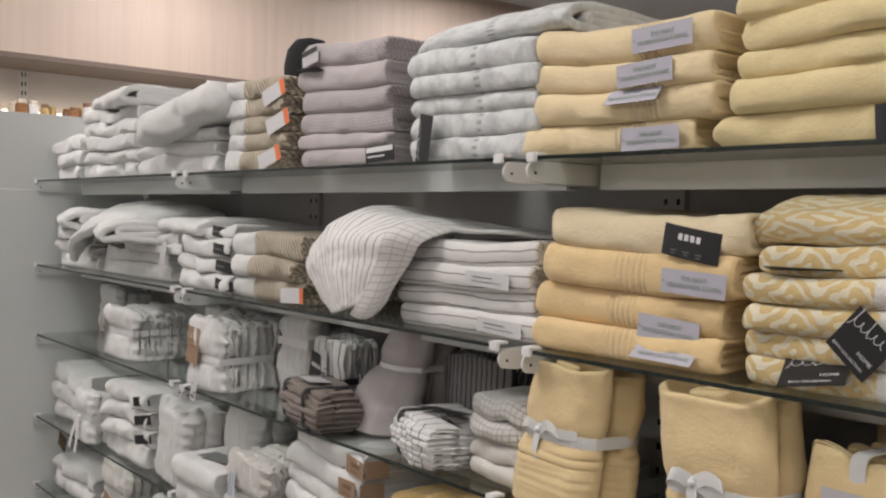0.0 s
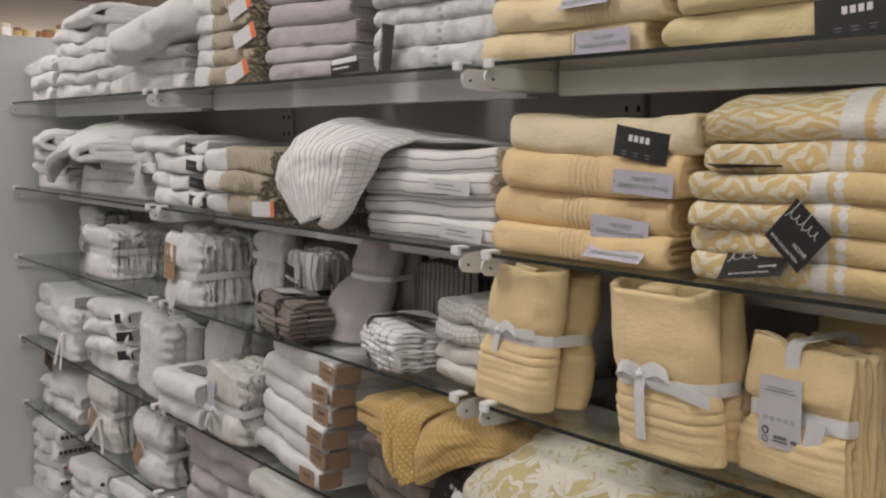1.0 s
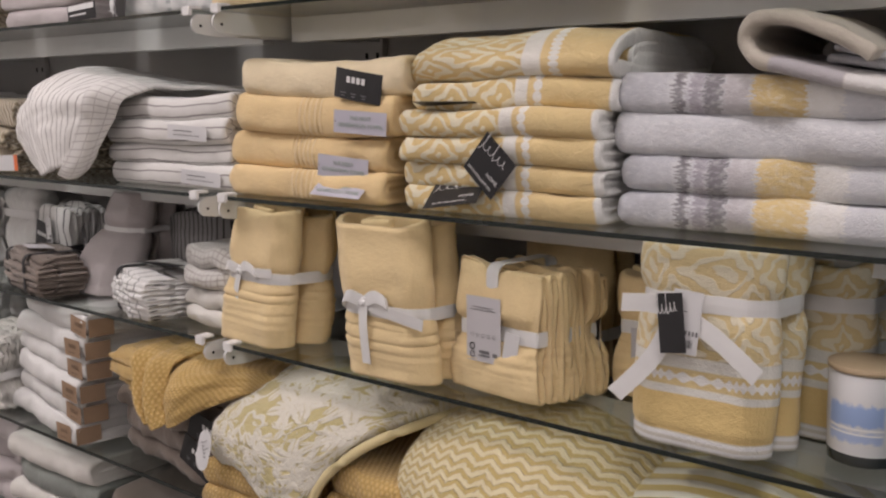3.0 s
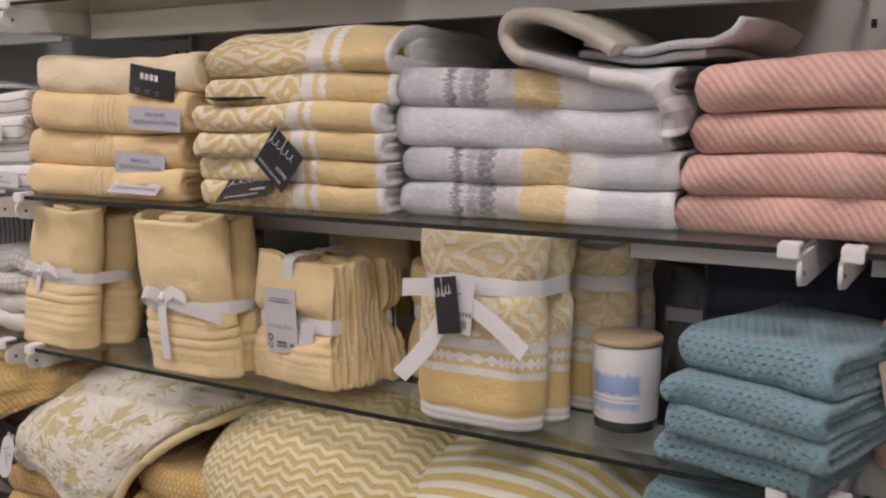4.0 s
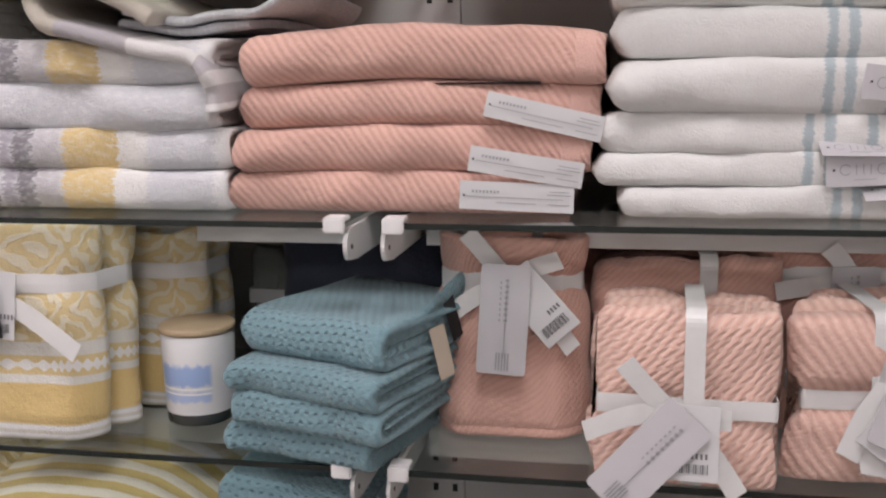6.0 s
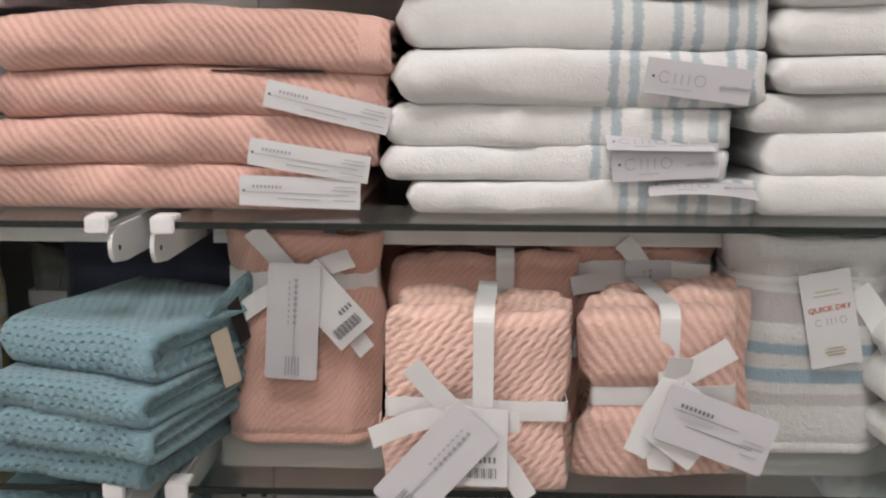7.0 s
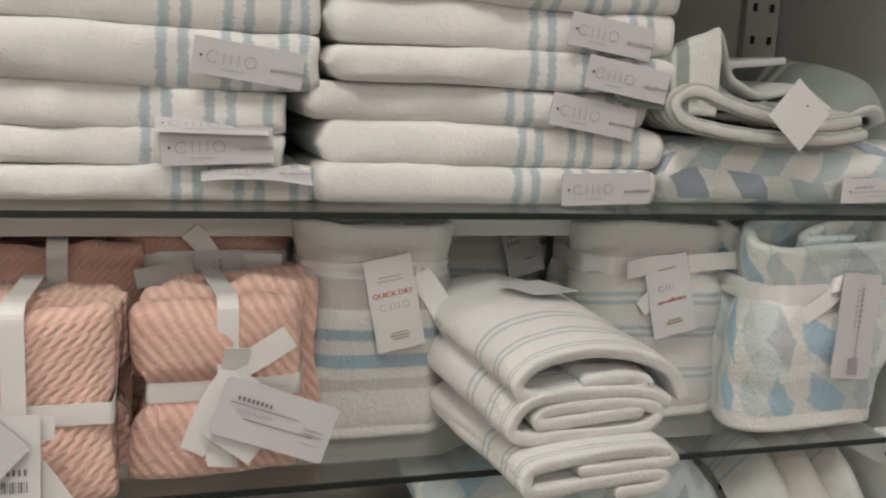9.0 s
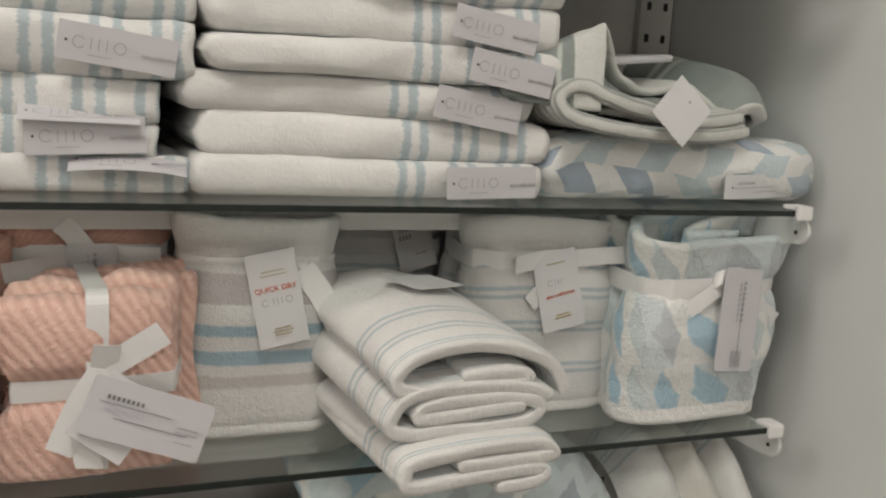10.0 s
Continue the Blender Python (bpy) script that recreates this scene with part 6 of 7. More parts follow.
# fourth shelf
stack(-2.39, -2.02, S4 + ZG, [.055, .06, .055], 0.05, .33, C_WHITE, "white folded terry towel on the fourth shelf", "white towels", amp=.012, wave=.02)
b = bundle(-1.93, 0.0, S4 + ZG, 0.13, 0.165, 0.12, 3, C_WHITE, "small white towel bundle with ribbon tails", group="white bundles", belt_z=0.08, amp=.007, pinch=.1, ends=("soft", "soft"), plump=.16, ruffle=.005)
tailed(b, 0.0, -0.006, 0.08, [((0, 0), (-0.03, -0.05), (-0.05, -0.10)), ((0, 0), (0.01, -0.05), (0.0, -0.11))], 0.018)
w4c = stack(-1.81, -1.50, S4 + ZG, [.056, .054, .052, .055], 0.03, .33, C_WHITE, "white folded towel with black corner label", "labelled white towels", amp=.012, wave=.02)
for t, q in zip(w4c[1:], (0.0, 0.006, -0.004)):
    card(t, 0.292 + q, -0.002, 0.030, 0.055, 0.026, M_CARDB, -8, 0, 30, name="label", label="black corner label")
bundle(-1.36, 0.02, S4 + ZG, 0.16, 0.215, 0.15, 2, C_WHITE, "white rolled towels standing in a pair", group="white bundles", ribbon=None, amp=.016, ry=6, drop=.01, fan=.01, ends=("soft", "soft"), ruffle=.005)
bundle(-1.17, 0.12, S4 + ZG, 0.15, 0.215, 0.15, 2, C_WHITE, "white towels standing on end", group="white bundles", ribbon=None, amp=.016, ry=3, drop=.01, ends=("soft", "soft"), ruffle=.005)
w4f = stack(-1.22, -0.98, S4 + ZG, [.058, .062], -0.015, .20, C_WHITE, "white folded towel with dark piping", "piped white towels", amp=.005, ends=("soft", "layers"), yshift=(0.0, -0.012))
card(w4f[1], 0.14, 0.07, 0.067, 0.11, 0.055, plain("grey_card", (0.16, 0.17, 0.17), 0.5), 0, 88, 8, name="label", label="grey label with a white panel")
b = bundle(-0.895, 0.005, S4 + ZG, 0.17, 0.170, 0.15, 7, C_IVORY, "off-white washcloth set with blue-white tag", "washcloth set", "white bundles", belt_z=0.075, drop=.003, amp=.007, piece="washcloth", pinch=.22, ruffle=.007)
c = card(b, -0.03, -0.012, 0.10, 0.030, 0.075, M_CARDW, 4, -3, 0, name="tag")
bars(c, [(-0.006, 0, 0.004, 0.062), (0.006, 0, 0.003, 0.062)], plain("blue_print", (0.25, 0.38, 0.55), 0.5))
bow(b, -0.02, -0.008, 0.07, 0.028, 0.012, ((-0.6, -0.8), (0.5, -0.6)))
bundle(-0.88, 0.22, S4 + ZG, 0.22, 0.19, 0.12, 3, C_IVORY, "off-white towels at the back of the shelf", group="white bundles", ribbon=None, amp=.010, ends=("soft", "soft"), ruffle=.005)
krafts = stack(-0.785, -0.435, S4 + ZG, [.044, .046, .046, .045, .046, .048], 0.055, .32, C_WHITE, "white folded towel with brown kraft label", "kraft-labelled towels", shift=(-.03, -.02, -.012, 0, .008, .02), amp=.006, rz=-9)
for k, t in enumerate(krafts):
    c = card(t, 0.318 + 0.005 * ((k * 3) % 4 - 1.5), -0.004, 0.023, 0.068, 0.034, M_CARDK, (k * 7) % 9 - 4, 0, 2, name="label", label="brown kraft wrap label")
    bars(c, [(-0.010 + 0.007 * j, 0.004, 0.0045, 0.008) for j in range(5)] + [(0, -0.009, 0.03, 0.002)], plain("dark_kraft_print", (0.20, 0.13, 0.08), 0.7))
    card(t, 0.3565, 0.028, 0.022, 0.05, 0.034, M_CARDK, 0, 0, 90, name="label")
browns = stack(-0.42, -0.04, S4 + ZG, [.045, .046, .048, .046], 0.065, .31, C_TAUPE, "dark taupe folded terry towel", "taupe towels", amp=.009, wave=.014, shift=(.01, 0, .006, .0), rz=-6)
black_label(browns[2], 0.335, -0.004, 0.018, 18, 0, 10, 0.10, 0.05)
black_label(browns[1], 0.30, -0.004, 0.010, 22, 0, 6, 0.09, 0.055)
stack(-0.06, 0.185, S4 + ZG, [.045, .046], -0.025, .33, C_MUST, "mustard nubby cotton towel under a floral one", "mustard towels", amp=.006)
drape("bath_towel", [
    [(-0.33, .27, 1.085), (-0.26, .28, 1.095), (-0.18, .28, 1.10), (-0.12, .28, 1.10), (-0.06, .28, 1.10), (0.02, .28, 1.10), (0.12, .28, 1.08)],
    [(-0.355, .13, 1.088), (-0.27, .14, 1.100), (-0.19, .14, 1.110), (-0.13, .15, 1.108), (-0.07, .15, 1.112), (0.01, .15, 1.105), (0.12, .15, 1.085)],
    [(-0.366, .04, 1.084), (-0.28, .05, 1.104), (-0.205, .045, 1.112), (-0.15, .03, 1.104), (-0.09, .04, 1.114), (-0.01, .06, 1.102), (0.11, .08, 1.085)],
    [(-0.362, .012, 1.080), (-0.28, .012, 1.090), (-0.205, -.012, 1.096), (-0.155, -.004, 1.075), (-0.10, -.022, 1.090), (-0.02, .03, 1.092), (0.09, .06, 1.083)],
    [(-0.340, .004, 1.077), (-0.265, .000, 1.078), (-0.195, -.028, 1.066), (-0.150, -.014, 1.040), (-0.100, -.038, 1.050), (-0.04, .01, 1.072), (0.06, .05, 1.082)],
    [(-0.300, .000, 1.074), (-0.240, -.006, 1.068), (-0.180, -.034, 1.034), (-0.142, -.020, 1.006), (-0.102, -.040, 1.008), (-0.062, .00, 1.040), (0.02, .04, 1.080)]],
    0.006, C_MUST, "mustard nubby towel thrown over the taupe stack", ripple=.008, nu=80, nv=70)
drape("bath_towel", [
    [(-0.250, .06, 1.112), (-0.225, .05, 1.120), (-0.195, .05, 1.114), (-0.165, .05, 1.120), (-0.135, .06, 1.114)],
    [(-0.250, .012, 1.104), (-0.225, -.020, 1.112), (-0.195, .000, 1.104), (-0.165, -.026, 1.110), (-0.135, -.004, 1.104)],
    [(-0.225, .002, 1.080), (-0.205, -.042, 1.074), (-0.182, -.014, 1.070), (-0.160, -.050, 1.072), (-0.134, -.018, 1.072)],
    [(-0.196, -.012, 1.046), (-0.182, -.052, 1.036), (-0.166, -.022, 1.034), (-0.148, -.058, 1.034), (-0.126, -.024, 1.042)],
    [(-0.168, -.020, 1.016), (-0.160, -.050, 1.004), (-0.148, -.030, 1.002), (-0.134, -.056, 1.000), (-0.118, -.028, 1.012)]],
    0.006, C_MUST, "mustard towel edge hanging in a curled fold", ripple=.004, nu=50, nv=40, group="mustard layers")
for k in range(3):
    drape("bath_towel", [
        [(-0.34 + .02 * k, .18, 1.078 - .007 * k), (-0.27, .19, 1.080 - .007 * k), (-0.18, .19, 1.082 - .007 * k)],
        [(-0.368 + .03 * k, .04, 1.074 - .009 * k), (-0.28 + .02 * k, .02, 1.074 - .009 * k), (-0.18, .02, 1.076 - .009 * k)],
        [(-0.330 + .035 * k, -.008 - .004 * k, 1.062 - .010 * k), (-0.26 + .025 * k, -.018, 1.056 - .012 * k), (-0.19 + .01 * k, -.012, 1.060 - .011 * k)]],
        0.006, C_MUST, "mustard nubby towel folded below another", ripple=.005, group="mustard layers")
def piping(parent, path, r, material):
    """A corded edge along a path, in the parent's own metres."""
    verts, faces, seg, n = [], [], 8, 30
    pts = [catmull([Vector(p) for p in path], k / n) for k in range(n + 1)]
    for k, p in enumerate(pts):
        d = (pts[min(n, k + 1)] - pts[max(0, k - 1)]).normalized()
        a = d.orthogonal().normalized()
        b = d.cross(a)
        for j in range(seg):
            q = 2 * math.pi * j / seg
            verts.append(p + (a * math.cos(q) + b * math.sin(q)) * r)
    for k in range(n):
        for j in range(seg):
            faces.append((k * seg + j, k * seg + (j + 1) % seg, (k + 1) * seg + (j + 1) % seg, (k + 1) * seg + j))
    return mesh_ob("piping", verts, faces, material, parent, label="pale yellow corded edge")


bloom = drape("bath_towel", [
    [(-0.02, .30, 1.06), (0.10, .30, 1.10), (0.25, .30, 1.11), (0.40, .28, 1.09)],
    [(-0.025, .17, 1.075), (0.09, .16, 1.115), (0.24, .15, 1.12), (0.375, .13, 1.105)],
    [(-0.030, .07, 1.055), (0.07, .05, 1.092), (0.21, .04, 1.098), (0.340, .06, 1.088)],
    [(-0.034, .01, 1.018), (0.06, -.015, 1.040), (0.18, -.02, 1.038), (0.290, .015, 1.060)],
    [(-0.026, -.01, 0.982), (0.07, -.03, 0.994), (0.17, -.04, 0.980), (0.240, -.012, 1.012)],
    [(0.000, -.01, 0.968), (0.08, -.026, 0.972), (0.165, -.040, 0.936), (0.212, -.022, 0.962)]],
    0.020, C_FLORAL, "pale yellow towel with sculpted white flowers, corded at its edge", ripple=.005, nu=60, nv=60)
piping(bloom, [Vector(p) - bloom.location for p in ((0.395, .20, 1.100), (0.345, .055, 1.080), (0.293, .008, 1.050), (0.243, -.020, 1.003), (0.214, -.032, 0.955), (0.165, -.050, 0.930))], 0.0075, cloth("pale_yellow_cord", (0.70, 0.60, 0.34), pile=0.0006))
flt = tagged(card(None, -0.010, -0.046, 0.992, 0.040, 0.066, M_CARDW, 4, -12, -10, name="paper_tag", corner=.019), "white oval paper tag hanging on a floral towel", "tag")
scribble(flt, 0, 0, 0.03, 0.02, M_INKG, 60)
drape("bath_towel", [
    [(0.37, .34, 1.06), (0.50, .34, 1.09), (0.64, .34, 1.09), (0.74, .34, 1.06)],
    [(0.355, .20, 1.075), (0.48, .18, 1.125), (0.62, .18, 1.12), (0.745, .20, 1.07)],
    [(0.35, .09, 1.06), (0.46, .06, 1.10), (0.60, .06, 1.10), (0.74, .09, 1.055)],
    [(0.36, .02, 1.015), (0.46, -.02, 1.04), (0.60, -.02, 1.04), (0.73, .01, 1.01)],
    [(0.38, .02, 0.96), (0.46, -.03, 0.96), (0.60, -.03, 0.95), (0.71, .0, 0.95)]],
    0.024, C_ZIG, "yellow and cream zigzag towel, bulging", ripple=.004, nu=50, nv=50)
stack(0.215, 0.44, S4 + ZG, [.046, .046, .048], -0.005, .32, C_MUST, "mustard folded towel under patterned ones", "mustard towels")
drape("bath_towel", [
    [(0.70, .30, 1.08), (0.80, .30, 1.10), (0.92, .30, 1.09), (0.985, .30, 1.04)],
    [(0.70, .16, 1.085), (0.79, .14, 1.11), (0.91, .14, 1.095), (0.985, .15, 1.03)],
    [(0.70, .06, 1.065), (0.79, .05, 1.085), (0.90, .05, 1.075), (0.975, .07, 1.01)],
    [(0.70, .03, 1.03), (0.79, .0, 1.045), (0.90, .0, 1.03), (0.965, .03, 0.98)]],
    0.020, C_YSTR, "yellow and white striped towel, folded over", ripple=.004)
stack(0.68, 0.97, S4 + ZG, [.04, .04, .04], 0.06, .3, C_YSTR, "yellow and white striped folded towel", "striped yellow towels")
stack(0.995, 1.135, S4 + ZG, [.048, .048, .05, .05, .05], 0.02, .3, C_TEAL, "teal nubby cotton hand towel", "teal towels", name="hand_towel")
stack(1.22, 1.60, S4 + ZG, [.04, .04], 0.08, .3, C_MAUVEP, "mauve-grey folded terry towel", "mauve towels")

drape("bath_towel", [
    [(1.84, .30, 1.08), (1.95, .30, 1.11), (2.08, .30, 1.11), (2.18, .30, 1.07)],
    [(1.83, .17, 1.09), (1.95, .15, 1.125), (2.08, .15, 1.125), (2.185, .16, 1.07)],
    [(1.84, .08, 1.06), (1.95, .05, 1.09), (2.08, .05, 1.09), (2.17, .07, 1.04)],
    [(1.86, .05, 1.0), (1.95, .02, 1.0), (2.08, .02, 1.0), (2.15, .05, 0.98)]],
    0.022, C_HARLB, "pale blue block-patterned towel, bulging", ripple=.006)
stack(1.84, 2.16, S4 + ZG, [.045, .045], 0.06, .3, C_HARL, "pale blue block-patterned folded towel", "blue towels")
for k in range(3):
    drape("hand_towel", [
        [(2.215 + .05 * k, .28, 1.06), (2.24 + .05 * k, .28, 1.10), (2.28 + .05 * k, .28, 1.06)],
        [(2.205 + .055 * k, .13, 1.07), (2.235 + .05 * k, .11, 1.115), (2.285 + .045 * k, .13, 1.06)],
        [(2.20 + .06 * k, .06, 1.00), (2.24 + .05 * k, .03, 1.02), (2.29 + .045 * k, .06, 0.99)],
        [(2.20 + .06 * k, .06, 0.89), (2.24 + .05 * k, .04, 0.89), (2.29 + .045 * k, .07, 0.89)]],
        0.012, C_SPA if k != 1 else C_IVORY, "white hanging fold of a striped towel", ripple=.004, group="white folds")
stack(1.64, 1.82, S4 + ZG, [.05, .05], 0.06, .3, C_CORALD, "coral folded cotton hand towel", "coral towels", name="hand_towel")

# fifth shelf
stack(-2.36, -1.98, S5 + ZG, [.05, .055], 0.05, .32, C_WHITE, "white folded towel on the fifth shelf", "white towels", amp=.012, wave=.02)
card(None, -2.30, 0.06, S5 + .155, 0.12, 0.05, M_CARDK, -30, 0, -30, name="kraft_card")
tagged(bpy.data.objects["kraft_card"], "brown kraft card on a white towel", "card")
b = bundle(-1.72, 0.02, S5 + ZG, 0.20, 0.205, 0.16, 6, C_IVORY, "off-white ruffled towel bundle with kraft tag", group="white bundles", belt_z=0.12, amp=.012, piece="towel", pinch=.15, ends=("soft", "soft"), plump=.16, ruffle=.005)
card(b, -0.02, -0.014, 0.09, 0.05, 0.07, M_CARDK, 20, -3, 0, name="tag", label="brown kraft tag")
tailed(b, 0.04, -0.01, 0.1, [((0, 0), (-0.05, -0.05), (-0.09, -0.08)), ((0, 0), (0.03, -0.05), (0.05, -0.09))], 0.02)
b = bundle(-1.36, 0.02, S5 + ZG, 0.21, 0.185, 0.18, 5, C_WHITE, "fluffy white towel bundle with kraft tag", group="white bundles", belt_z=0.09, amp=.012, pinch=.14, ends=("soft", "soft"), plump=.16, ruffle=.005)
card(b, -0.04, -0.014, 0.07, 0.04, 0.07, M_CARDK, 30, -3, 0, name="tag", label="brown kraft tag")
stack(-1.17, -0.80, S5 + ZG, [.050, .050, .052, .056], 0.04, .33, C_MAUVEP, "mauve-grey folded terry towel on the fifth shelf", "mauve towels", amp=.010, wave=.016)
stack(-0.79, -0.46, S5 + ZG, [.045, .045, .05, .055], 0.02, .3, [C_GREENG, C_IVORY, C_GREENG, C_IVORY], "grey-green and off-white folded towel", "grey-green towels", amp=.007, ends=("soft", "layers"))
stack(-0.42, -0.06, S5 + ZG, [.05, .05, .055], 0.03, .33, C_TAUPE, "dark taupe folded towel on the fifth shelf", "taupe towels", amp=.012, wave=.02)
stack(0.05, 0.45, S5 + ZG, [.05, .05, .055], 0.05, .33, C_MUST, "mustard folded towel on the fifth shelf", "mustard towels")

# base deck
d1 = stack(-2.40, -2.10, DECK + ZG, [.055, .055, .052, .052, .055], 0.02, .33, C_WHITE, "white towel with black crochet trim on the base", "trimmed white towels", amp=.012, wave=.02)
d2 = stack(-2.02, -1.70, DECK + ZG, [.055, .055, .055, .058], 0.02, .33, C_WHITE, "white towel with dark crochet trim on the base", "trimmed white towels", amp=.012, wave=.02)
M_LACE = plain("black_crochet", (0.03, 0.03, 0.03), 0.8)
M_LACER = plain("rust_crochet", (0.35, 0.13, 0.09), 0.8)
for lot in (d1, d2):
    for i, t in enumerate(lot[1:]):
        bms = []
        for k in range(14):
            bm = bmesh.new()
            bmesh.ops.create_uvsphere(bm, u_segments=6, v_segments=4, radius=0.007)
            bmesh.ops.translate(bm, verts=bm.verts[:], vec=(0.309, 0.004 + 0.016 * k, 0.044))
            bms.append(bm)
        part("crochet_trim", join(*bms), M_LACER if i == 1 else M_LACE, t, "crochet bobble trim along the end")
stack(-1.62, -1.25, DECK + ZG, [.055, .055, .055], 0.03, .33, C_WHITE, "white folded towel on the base", "white towels", amp=.012, wave=.02)
b = stack(-1.62, -1.38, DECK + .168, [.05, .05], 0.0, .2, [C_GREENG, C_WHITE], "white and grey striped hand towel on the base", "white towels", name="hand_towel")

# ---- loose towels on the stacks ----
# striped linen thrown over the second shelf
drape("linen_towel", [
    [(-0.60, .33, 1.50), (-0.55, .33, 1.56), (-0.46, .33, 1.575), (-0.32, .31, 1.570), (-0.12, .29, 1.567)],
    [(-0.635, .20, 1.51), (-0.58, .19, 1.585), (-0.50, .19, 1.605), (-0.35, .18, 1.578), (-0.14, .18, 1.567)],
    [(-0.655, .08, 1.51), (-0.60, .06, 1.575), (-0.51, .05, 1.605), (-0.37, .05, 1.585), (-0.27, .07, 1.572)],
    [(-0.648, .015, 1.500), (-0.58, -.012, 1.530), (-0.49, -.030, 1.552), (-0.385, -.028, 1.560), (-0.300, -.008, 1.556)],
    [(-0.590, -.005, 1.462), (-0.54, -.028, 1.476), (-0.47, -.046, 1.490), (-0.385, -.044, 1.505), (-0.325, -.018, 1.512)],
    [(-0.490, -.026, 1.412), (-0.465, -.038, 1.412), (-0.43, -.048, 1.420), (-0.39, -.046, 1.432), (-0.355, -.030, 1.450)]],
    0.008, C_LINENU, "white striped linen towel thrown over the stack", ripple=.006, nu=70, nv=60)
drape("linen_towel", [
    [(-0.318, .05, 1.590), (-0.300, .05, 1.586), (-0.282, .06, 1.578), (-0.262, .07, 1.570)],
    [(-0.322, -.024, 1.566), (-0.304, -.018, 1.566), (-0.286, -.006, 1.560), (-0.268, .012, 1.552)],
    [(-0.344, -.034, 1.510), (-0.326, -.026, 1.512), (-0.310, -.012, 1.512), (-0.298, .006, 1.514)],
    [(-0.372, -.046, 1.448), (-0.356, -.036, 1.446), (-0.342, -.022, 1.450), (-0.330, -.008, 1.462)],
    [(-0.392, -.050, 1.420), (-0.380, -.042, 1.412), (-0.366, -.028, 1.414), (-0.354, -.012, 1.430)]],
    0.006, C_LINENG, "checked edge of a striped linen towel, turned over", ripple=.004)
# beige and grey towel rolled over on the grey stack
def rolled(profile, y0, y1, thick, material, label, skew=0.0, ripple=.004):
    """A towel whose end shows the profile (x, z), running back from y0 to y1."""
    drape("bath_towel", [[(px, y0 + 0.004 * math.sin(9 * k), pz), (px + skew * 0.5, (y0 + y1) / 2, pz + 0.006), (px + skew, y1, pz)] for k, (px, pz) in enumerate(profile)],
          thick, material, label, ripple=ripple, nu=30, nv=90)


BEIGE_ROLL = [(0.948, 1.590), (0.930, 1.602), (0.900, 1.618), (0.858, 1.631), (0.830, 1.628), (0.819, 1.609), (0.832, 1.589), (0.862, 1.581), (0.912, 1.570), (0.960, 1.561), (0.988, 1.552), (1.003, 1.537), (1.009, 1.518), (1.011, 1.500)]
GREY_FLAP = [(0.900, 1.602), (0.955, 1.590), (0.998, 1.595), (1.033, 1.597), (1.060, 1.604), (1.070, 1.620)]
GREY_UNDER = [(0.890, 1.590), (0.958, 1.580), (1.000, 1.584), (1.030, 1.586)]
rolled(BEIGE_ROLL, .036, .34, .016, C_BEIGE, "beige towel with grey and white bands, rolled over", -0.02)
rolled(GREY_FLAP, .075, .33, .009, C_GREYT, "pale grey layer of a rolled-over towel, its edge turned up", 0.01, .002)
rolled(GREY_UNDER, .085, .33, .009, C_GREYT, "pale grey layer under a rolled-over towel", 0.01, .002)
card(ombres[3], 0.20, 0.10, 0.052, 0.09, 0.05, M_CARDB, 0, 86, 20, name="label", label="black label between towels")
# sage striped towel crumpled on the block-patterned one
drape("bath_towel", [
    [(1.99, .045, 1.500), (2.05, .040, 1.492), (2.092, .036, 1.490)],
    [(1.99, .052, 1.522), (2.05, .044, 1.526), (2.096, .040, 1.532)],
    [(2.01, .075, 1.534), (2.06, .062, 1.553), (2.101, .050, 1.570)],
    [(2.03, .130, 1.520), (2.085, .11, 1.546), (2.120, .066, 1.556)],
    [(2.06, .200, 1.500), (2.11, .16, 1.520), (2.142, .080, 1.526)],
    [(2.09, .250, 1.495), (2.15, .19, 1.508), (2.186, .085, 1.512)],
    [(2.14, .280, 1.500), (2.20, .20, 1.522), (2.226, .080, 1.520)],
    [(2.18, .300, 1.500), (2.24, .22, 1.512), (2.262, .070, 1.498)]],
    0.008, C_SAGE, "sage-grey towel with a pale hem, tented in a crumpled heap", ripple=.005, nu=40, nv=80)
drape("bath_towel", [
    [(2.105, .060, 1.486), (2.16, .050, 1.484), (2.22, .052, 1.482), (2.30, .075, 1.476)],
    [(2.108, .090, 1.530), (2.16, .075, 1.502), (2.22, .075, 1.500), (2.31, .100, 1.498)],
    [(2.120, .160, 1.520), (2.17, .150, 1.500), (2.23, .150, 1.508), (2.33, .160, 1.512)],
    [(2.130, .280, 1.500), (2.18, .280, 1.495), (2.25, .280, 1.520), (2.34, .280, 1.500)]],
    0.010, C_GREYS, "sage-grey layer inside a crumpled heap", ripple=.008, nu=60, nv=40)
drape("hand_towel", [
    [(2.285, .045, 1.476), (2.285, .10, 1.480), (2.285, .16, 1.480)],
    [(2.210, .030, 1.470), (2.210, .10, 1.476), (2.210, .16, 1.480)],
    [(2.120, .022, 1.474), (2.120, .10, 1.476), (2.120, .16, 1.480)],
    [(2.060, .024, 1.484), (2.060, .10, 1.484), (2.060, .16, 1.486)],
    [(2.046, .026, 1.502), (2.046, .10, 1.502), (2.046, .16, 1.502)],
    [(2.070, .028, 1.514), (2.070, .10, 1.514), (2.070, .16, 1.514)],
    [(2.110, .026, 1.502), (2.110, .10, 1.506), (2.110, .16, 1.51)],
    [(2.190, .030, 1.486), (2.190, .10, 1.496), (2.190, .16, 1.50)],
    [(2.275, .045, 1.492), (2.275, .10, 1.496), (2.275, .16, 1.50)]],
    0.015, C_RIBS, "pale grey ribbed end of a sage towel", ripple=.003, nu=26, nv=60)
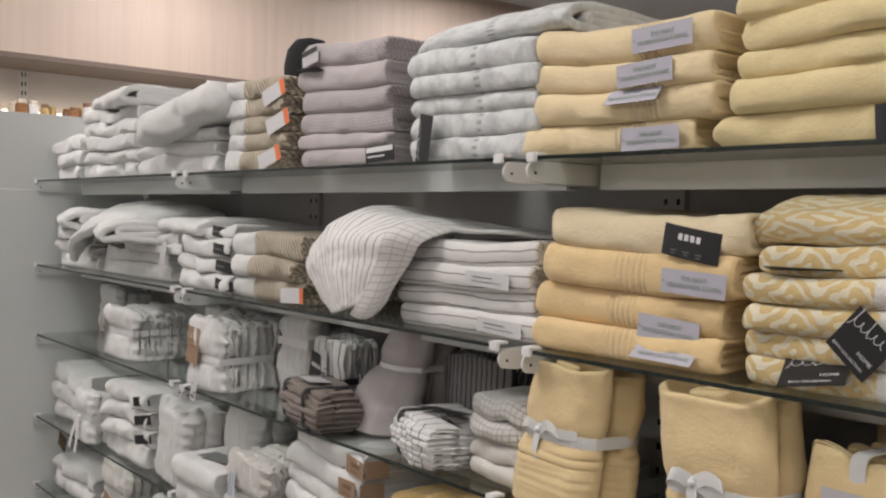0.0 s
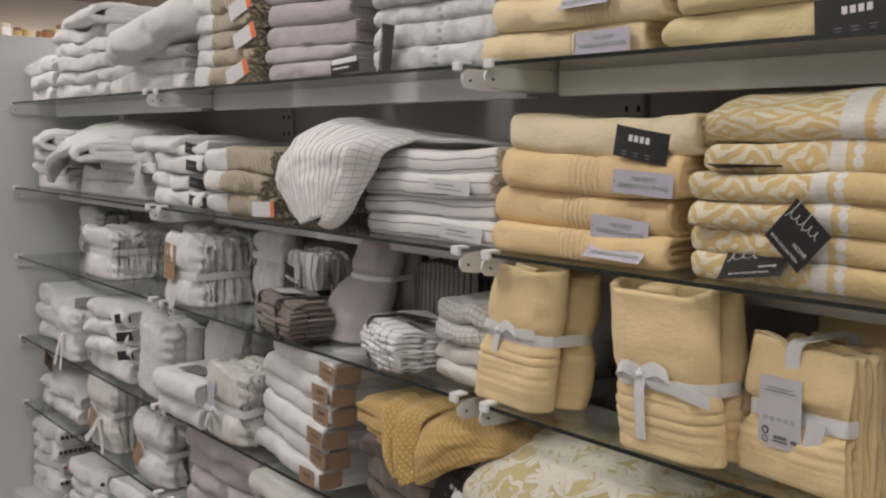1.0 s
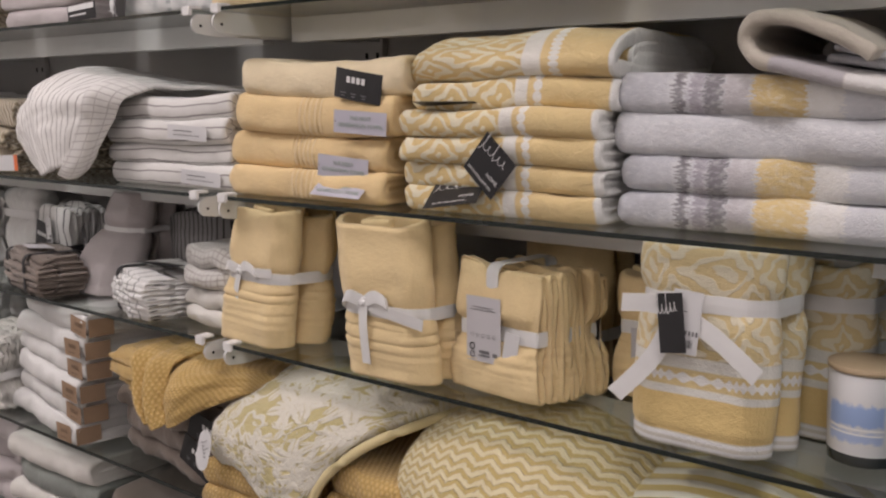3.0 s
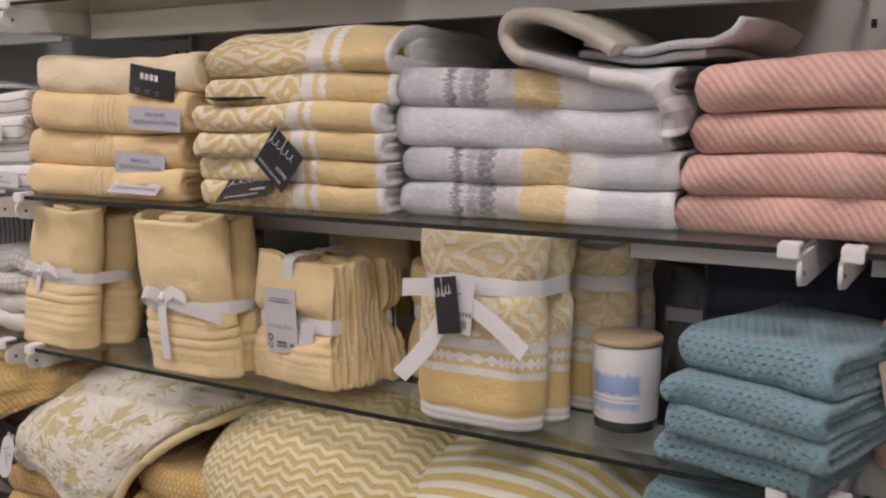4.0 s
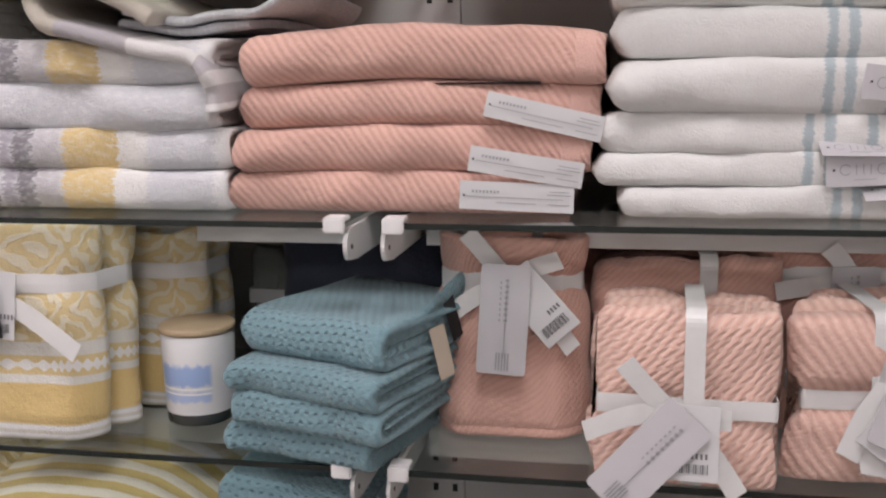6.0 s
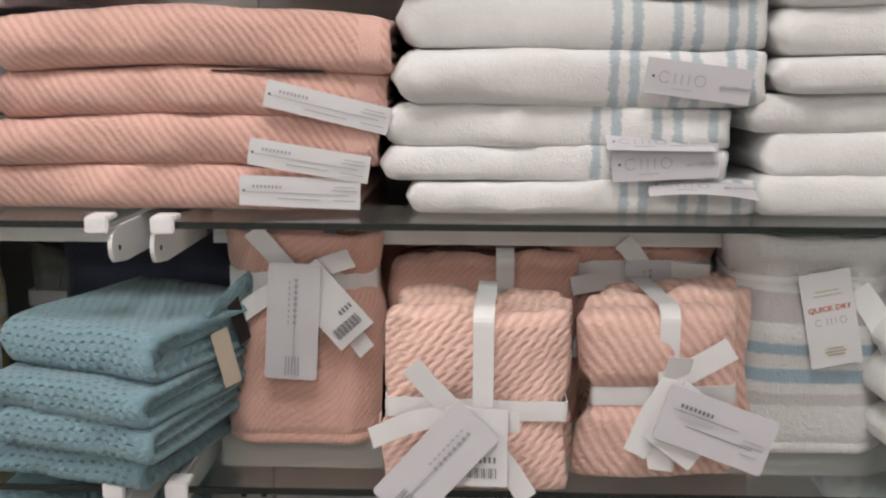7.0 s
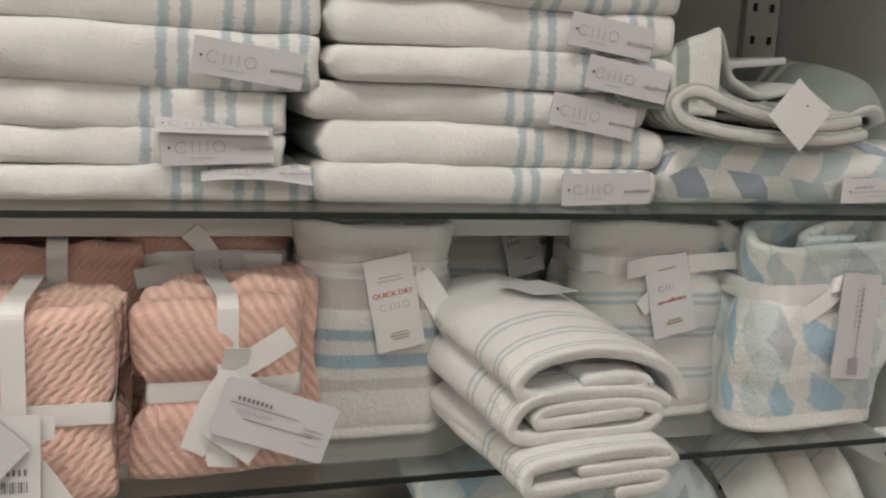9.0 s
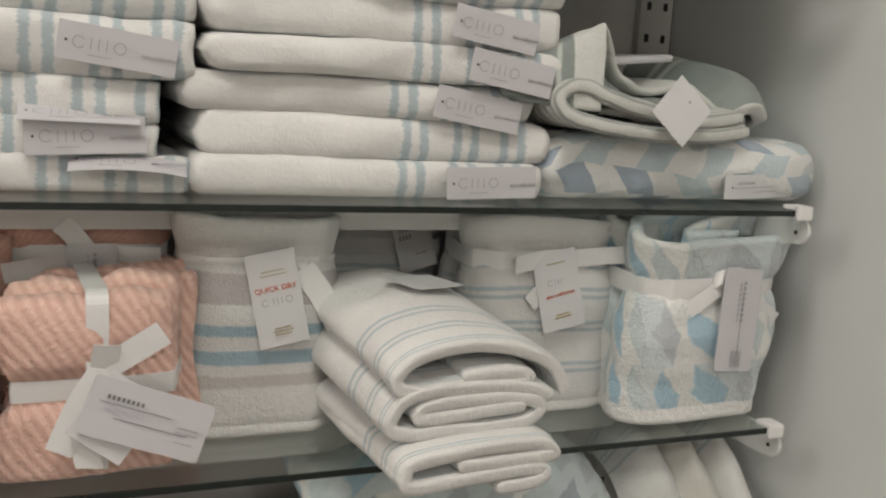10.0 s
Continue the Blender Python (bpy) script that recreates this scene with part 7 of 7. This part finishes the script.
drape("hand_towel", [
    [(2.262, .075, 1.478), (2.300, .065, 1.500), (2.330, .085, 1.488), (2.342, .13, 1.478)],
    [(2.258, .10, 1.500), (2.298, .10, 1.530), (2.330, .11, 1.520), (2.348, .15, 1.490)],
    [(2.255, .18, 1.510), (2.290, .18, 1.545), (2.330, .19, 1.530), (2.350, .22, 1.490)],
    [(2.260, .28, 1.500), (2.290, .28, 1.550), (2.330, .28, 1.530), (2.350, .28, 1.490)]],
    0.016, C_GREYS, "sage-grey towel end with pale bands", ripple=.004)
fold("box_set", 2.13, 0.10, 1.536, 0.10, 0.14, 0.008, M_CARD, "flat pale card box on a crumpled towel", "box", rz=8, ry=-6, left="soft", right="soft", amp=.0, round_end=.002)
dia = tagged(card(None, 2.172, 0.012, 1.496, 0.050, 0.050, M_CARDW, 42, -6, 0, name="paper_tag"), "blank white square tag on a sage towel", "tag")
bars(dia, [(0.0, 0.012, 0.002, 0.002)], M_INKG)
long_label(harl, 0.270, -0.006, 0.020, -2, 0, 8, 0.105, 0.026, -0.006)

# white towels thrown on the top and second shelves
fold("bath_towel", -1.485, -0.045, 1.758, 0.45, 0.30, 0.082, C_WHITE, "white terry towel thrown over the stack", "towel", ry=-9, rz=3, left="soft", right="soft", amp=.018, round_end=.042, nose=.5)
drape("bath_towel", [
    [(-2.10, .28, 1.55), (-1.95, .28, 1.60), (-1.75, .28, 1.60), (-1.55, .28, 1.58)],
    [(-2.09, .15, 1.52), (-1.95, .15, 1.60), (-1.74, .15, 1.60), (-1.55, .15, 1.58)],
    [(-2.06, .05, 1.48), (-1.96, .04, 1.55), (-1.80, .05, 1.575), (-1.60, .08, 1.57)],
    [(-2.04, .0, 1.43), (-1.97, -.02, 1.49), (-1.86, .0, 1.53), (-1.66, .05, 1.56)]],
    0.026, C_WHITE, "white towel slumped over its neighbours", ripple=.009)
cap = empty("round_bag", -0.99, 0.22, S1 + 0.215)
turned([(0.0, -0.03), (0.05, -0.025), (0.062, 0.0), (0.062, 0.05), (0.055, 0.085), (0.035, 0.11), (0.0, 0.118)], plain("black_felt", (0.012, 0.012, 0.013), 0.9), cap, "crown", label="black felt crown")
tagged(cap, "black rounded hat on top of the towels", "hat")

# ---- labels on the folded towels ----
L = 0.004
black_label(peaches[3], 0.268, -L - .003, 0.016, 9, 0, 0, 0.090, 0.042, 0.005)
slogan_label(peaches[2], 0.288, -L, 0.020, 3, 0, 2)
slogan_label(peaches[1], 0.262, -L, 0.008, 4, 0, 2)
slogan_label(peaches[0], 0.264, -L, 0.020, 2, -50, 2, .098, .028)
script_label(ikats[1], 0.160, -0.012, 0.032, 43, 4, -4, .060, .063)
script_label(ikats[0], 0.105, -0.010, 0.028, -18, -62, 0, .075, .06)
card(ikats[3], 0.08, 0.02, 0.040, 0.09, 0.05, M_CARDB, 0, 80, 12, name="label", label="black label between towels")
slogan_label(creams[3], 0.255, -L, 0.024, -2, 0, 0, .100, .034)
slogan_label(creams[2], 0.225, -L, 0.018, -3, 0, 0, .095, .032)
slogan_label(creams[1], 0.210, -L, 0.034, -2, -40, 0, .090, .028)
slogan_label(creams[0], 0.265, -L, 0.020, -1, 0, 0, .098, .032)
black_label(butters[0], 0.268, -L, 0.022, -4, 0, 0, .10, .046)
script_label(blooms[1], 0.072, -0.020, -0.002, -80, 0, -4, .085, .040, text=False)
card(blooms[4], 0.07, 0.03, 0.046, 0.07, 0.04, M_CARDB, 0, 80, 0, name="label", label="black label between towels")
c = card(mauves[0], 0.300, -L, 0.022, 0.085, 0.030, M_CARDB, -4, 0, 4, name="label", label="black and white label")
bars(c, [(0, 0.009, 0.078, 0.010), (-0.01, -0.004, 0.05, 0.003)], M_INKW)
c = card(mauves[5], 0.055, -L, 0.030, 0.075, 0.034, M_CARD, -6, 0, -6, name="label", label="grey and black label")
bars(c, [(0, 0.010, 0.07, 0.011)], M_INKB)
card(mauves[4], 0.06, 0.006, 0.046, 0.08, 0.04, M_CARDB, 0, 75, 0, name="label", label="black label between towels")
for t, dx, dz in ((tans[4], 0.27, 0.0), (tans[2], 0.28, 0.015), (tans[0], 0.265, 0.02)):
    c = card(t, dx, -L - .007, dz + .006, 0.085, 0.034, M_CARDW, -18, 0, 6, name="label", label="white and orange label")
    part("print", box_bm(0.026, 0.042, -0.0016, -0.0011, -0.017, 0.017), M_CARDO, c)
for t, dx, dz in ((tan2[0], 0.292, 0.022),):
    c = card(t, dx, -L - .006, dz, 0.080, 0.032, M_CARDW, -3, 0, 6, name="label", label="white and orange label")
    part("print", box_bm(0.028, 0.040, -0.0016, -0.0011, -0.016, 0.016), M_CARDO, c)
for t, dx in zip(wblack, (0.275, 0.265, 0.27, 0.24)):
    c = card(t, dx, -L, 0.020, 0.075, 0.026, M_CARDB, 6, 0, 8, name="label", curl=.004, label="black paper belly band")
    bars(c, [(-0.01, 0.0, 0.03, 0.004)], M_INKG)
card(whites2[0], 0.30, -0.008, 0.0, 0.03, 0.075, M_CARDW, 24, 0, 0, name="label", label="white strip label hanging down")
for t, dx in ((linens[2], 0.26), (linens[0], 0.28)):
    c = card(t, dx, -L, 0.020, 0.105, 0.024, M_CARDW, 2, 0, 0, name="label", label="white strip label")
    bars(c, [(-0.01, 0.003, 0.05, 0.0015), (0, -0.004, 0.07, 0.001)], M_INKG)
long_label(corals[0], 0.300, -L - .008, 0.019, 2, 0, 0, .108, .027)
long_label(corals[1], 0.300, -L - .007, 0.008, 9, 0, 0, .108, .024, .002)
long_label(corals[2], 0.308, -L - .004, 0.012, 13, 0, 0, .112, .024, .002)
card(corals[3], 0.25, 0.022, 0.0, 0.10, 0.03, M_CARDB, 0, 80, 0, name="label")
spa_label(caros[1], 0.250, -L - .006, 0.019, -3, 0, 0)
spa_label(caros[2], 0.246, -L, 0.006, 1, -68, 0)
spa_label(caros[3], 0.262, -L - .004, 0.022, 7, 0, 4)
spa_label(caros[0], 0.258, -L - .005, 0.027, 4, -72, 0, curl=.004)
spa_label(caros2[0], 0.278, -L - .006, 0.018, -2, 0, 0)
spa_label(caros2[2], 0.272, -L - .006, 0.012, 9, 0, 0, .088)
spa_label(caros2[3], 0.280, -L - .006, 0.012, 9, 0, 0, .086)
spa_label(caros2[4], 0.265, -L - .006, 0.018, 8, 0, 0, .086)
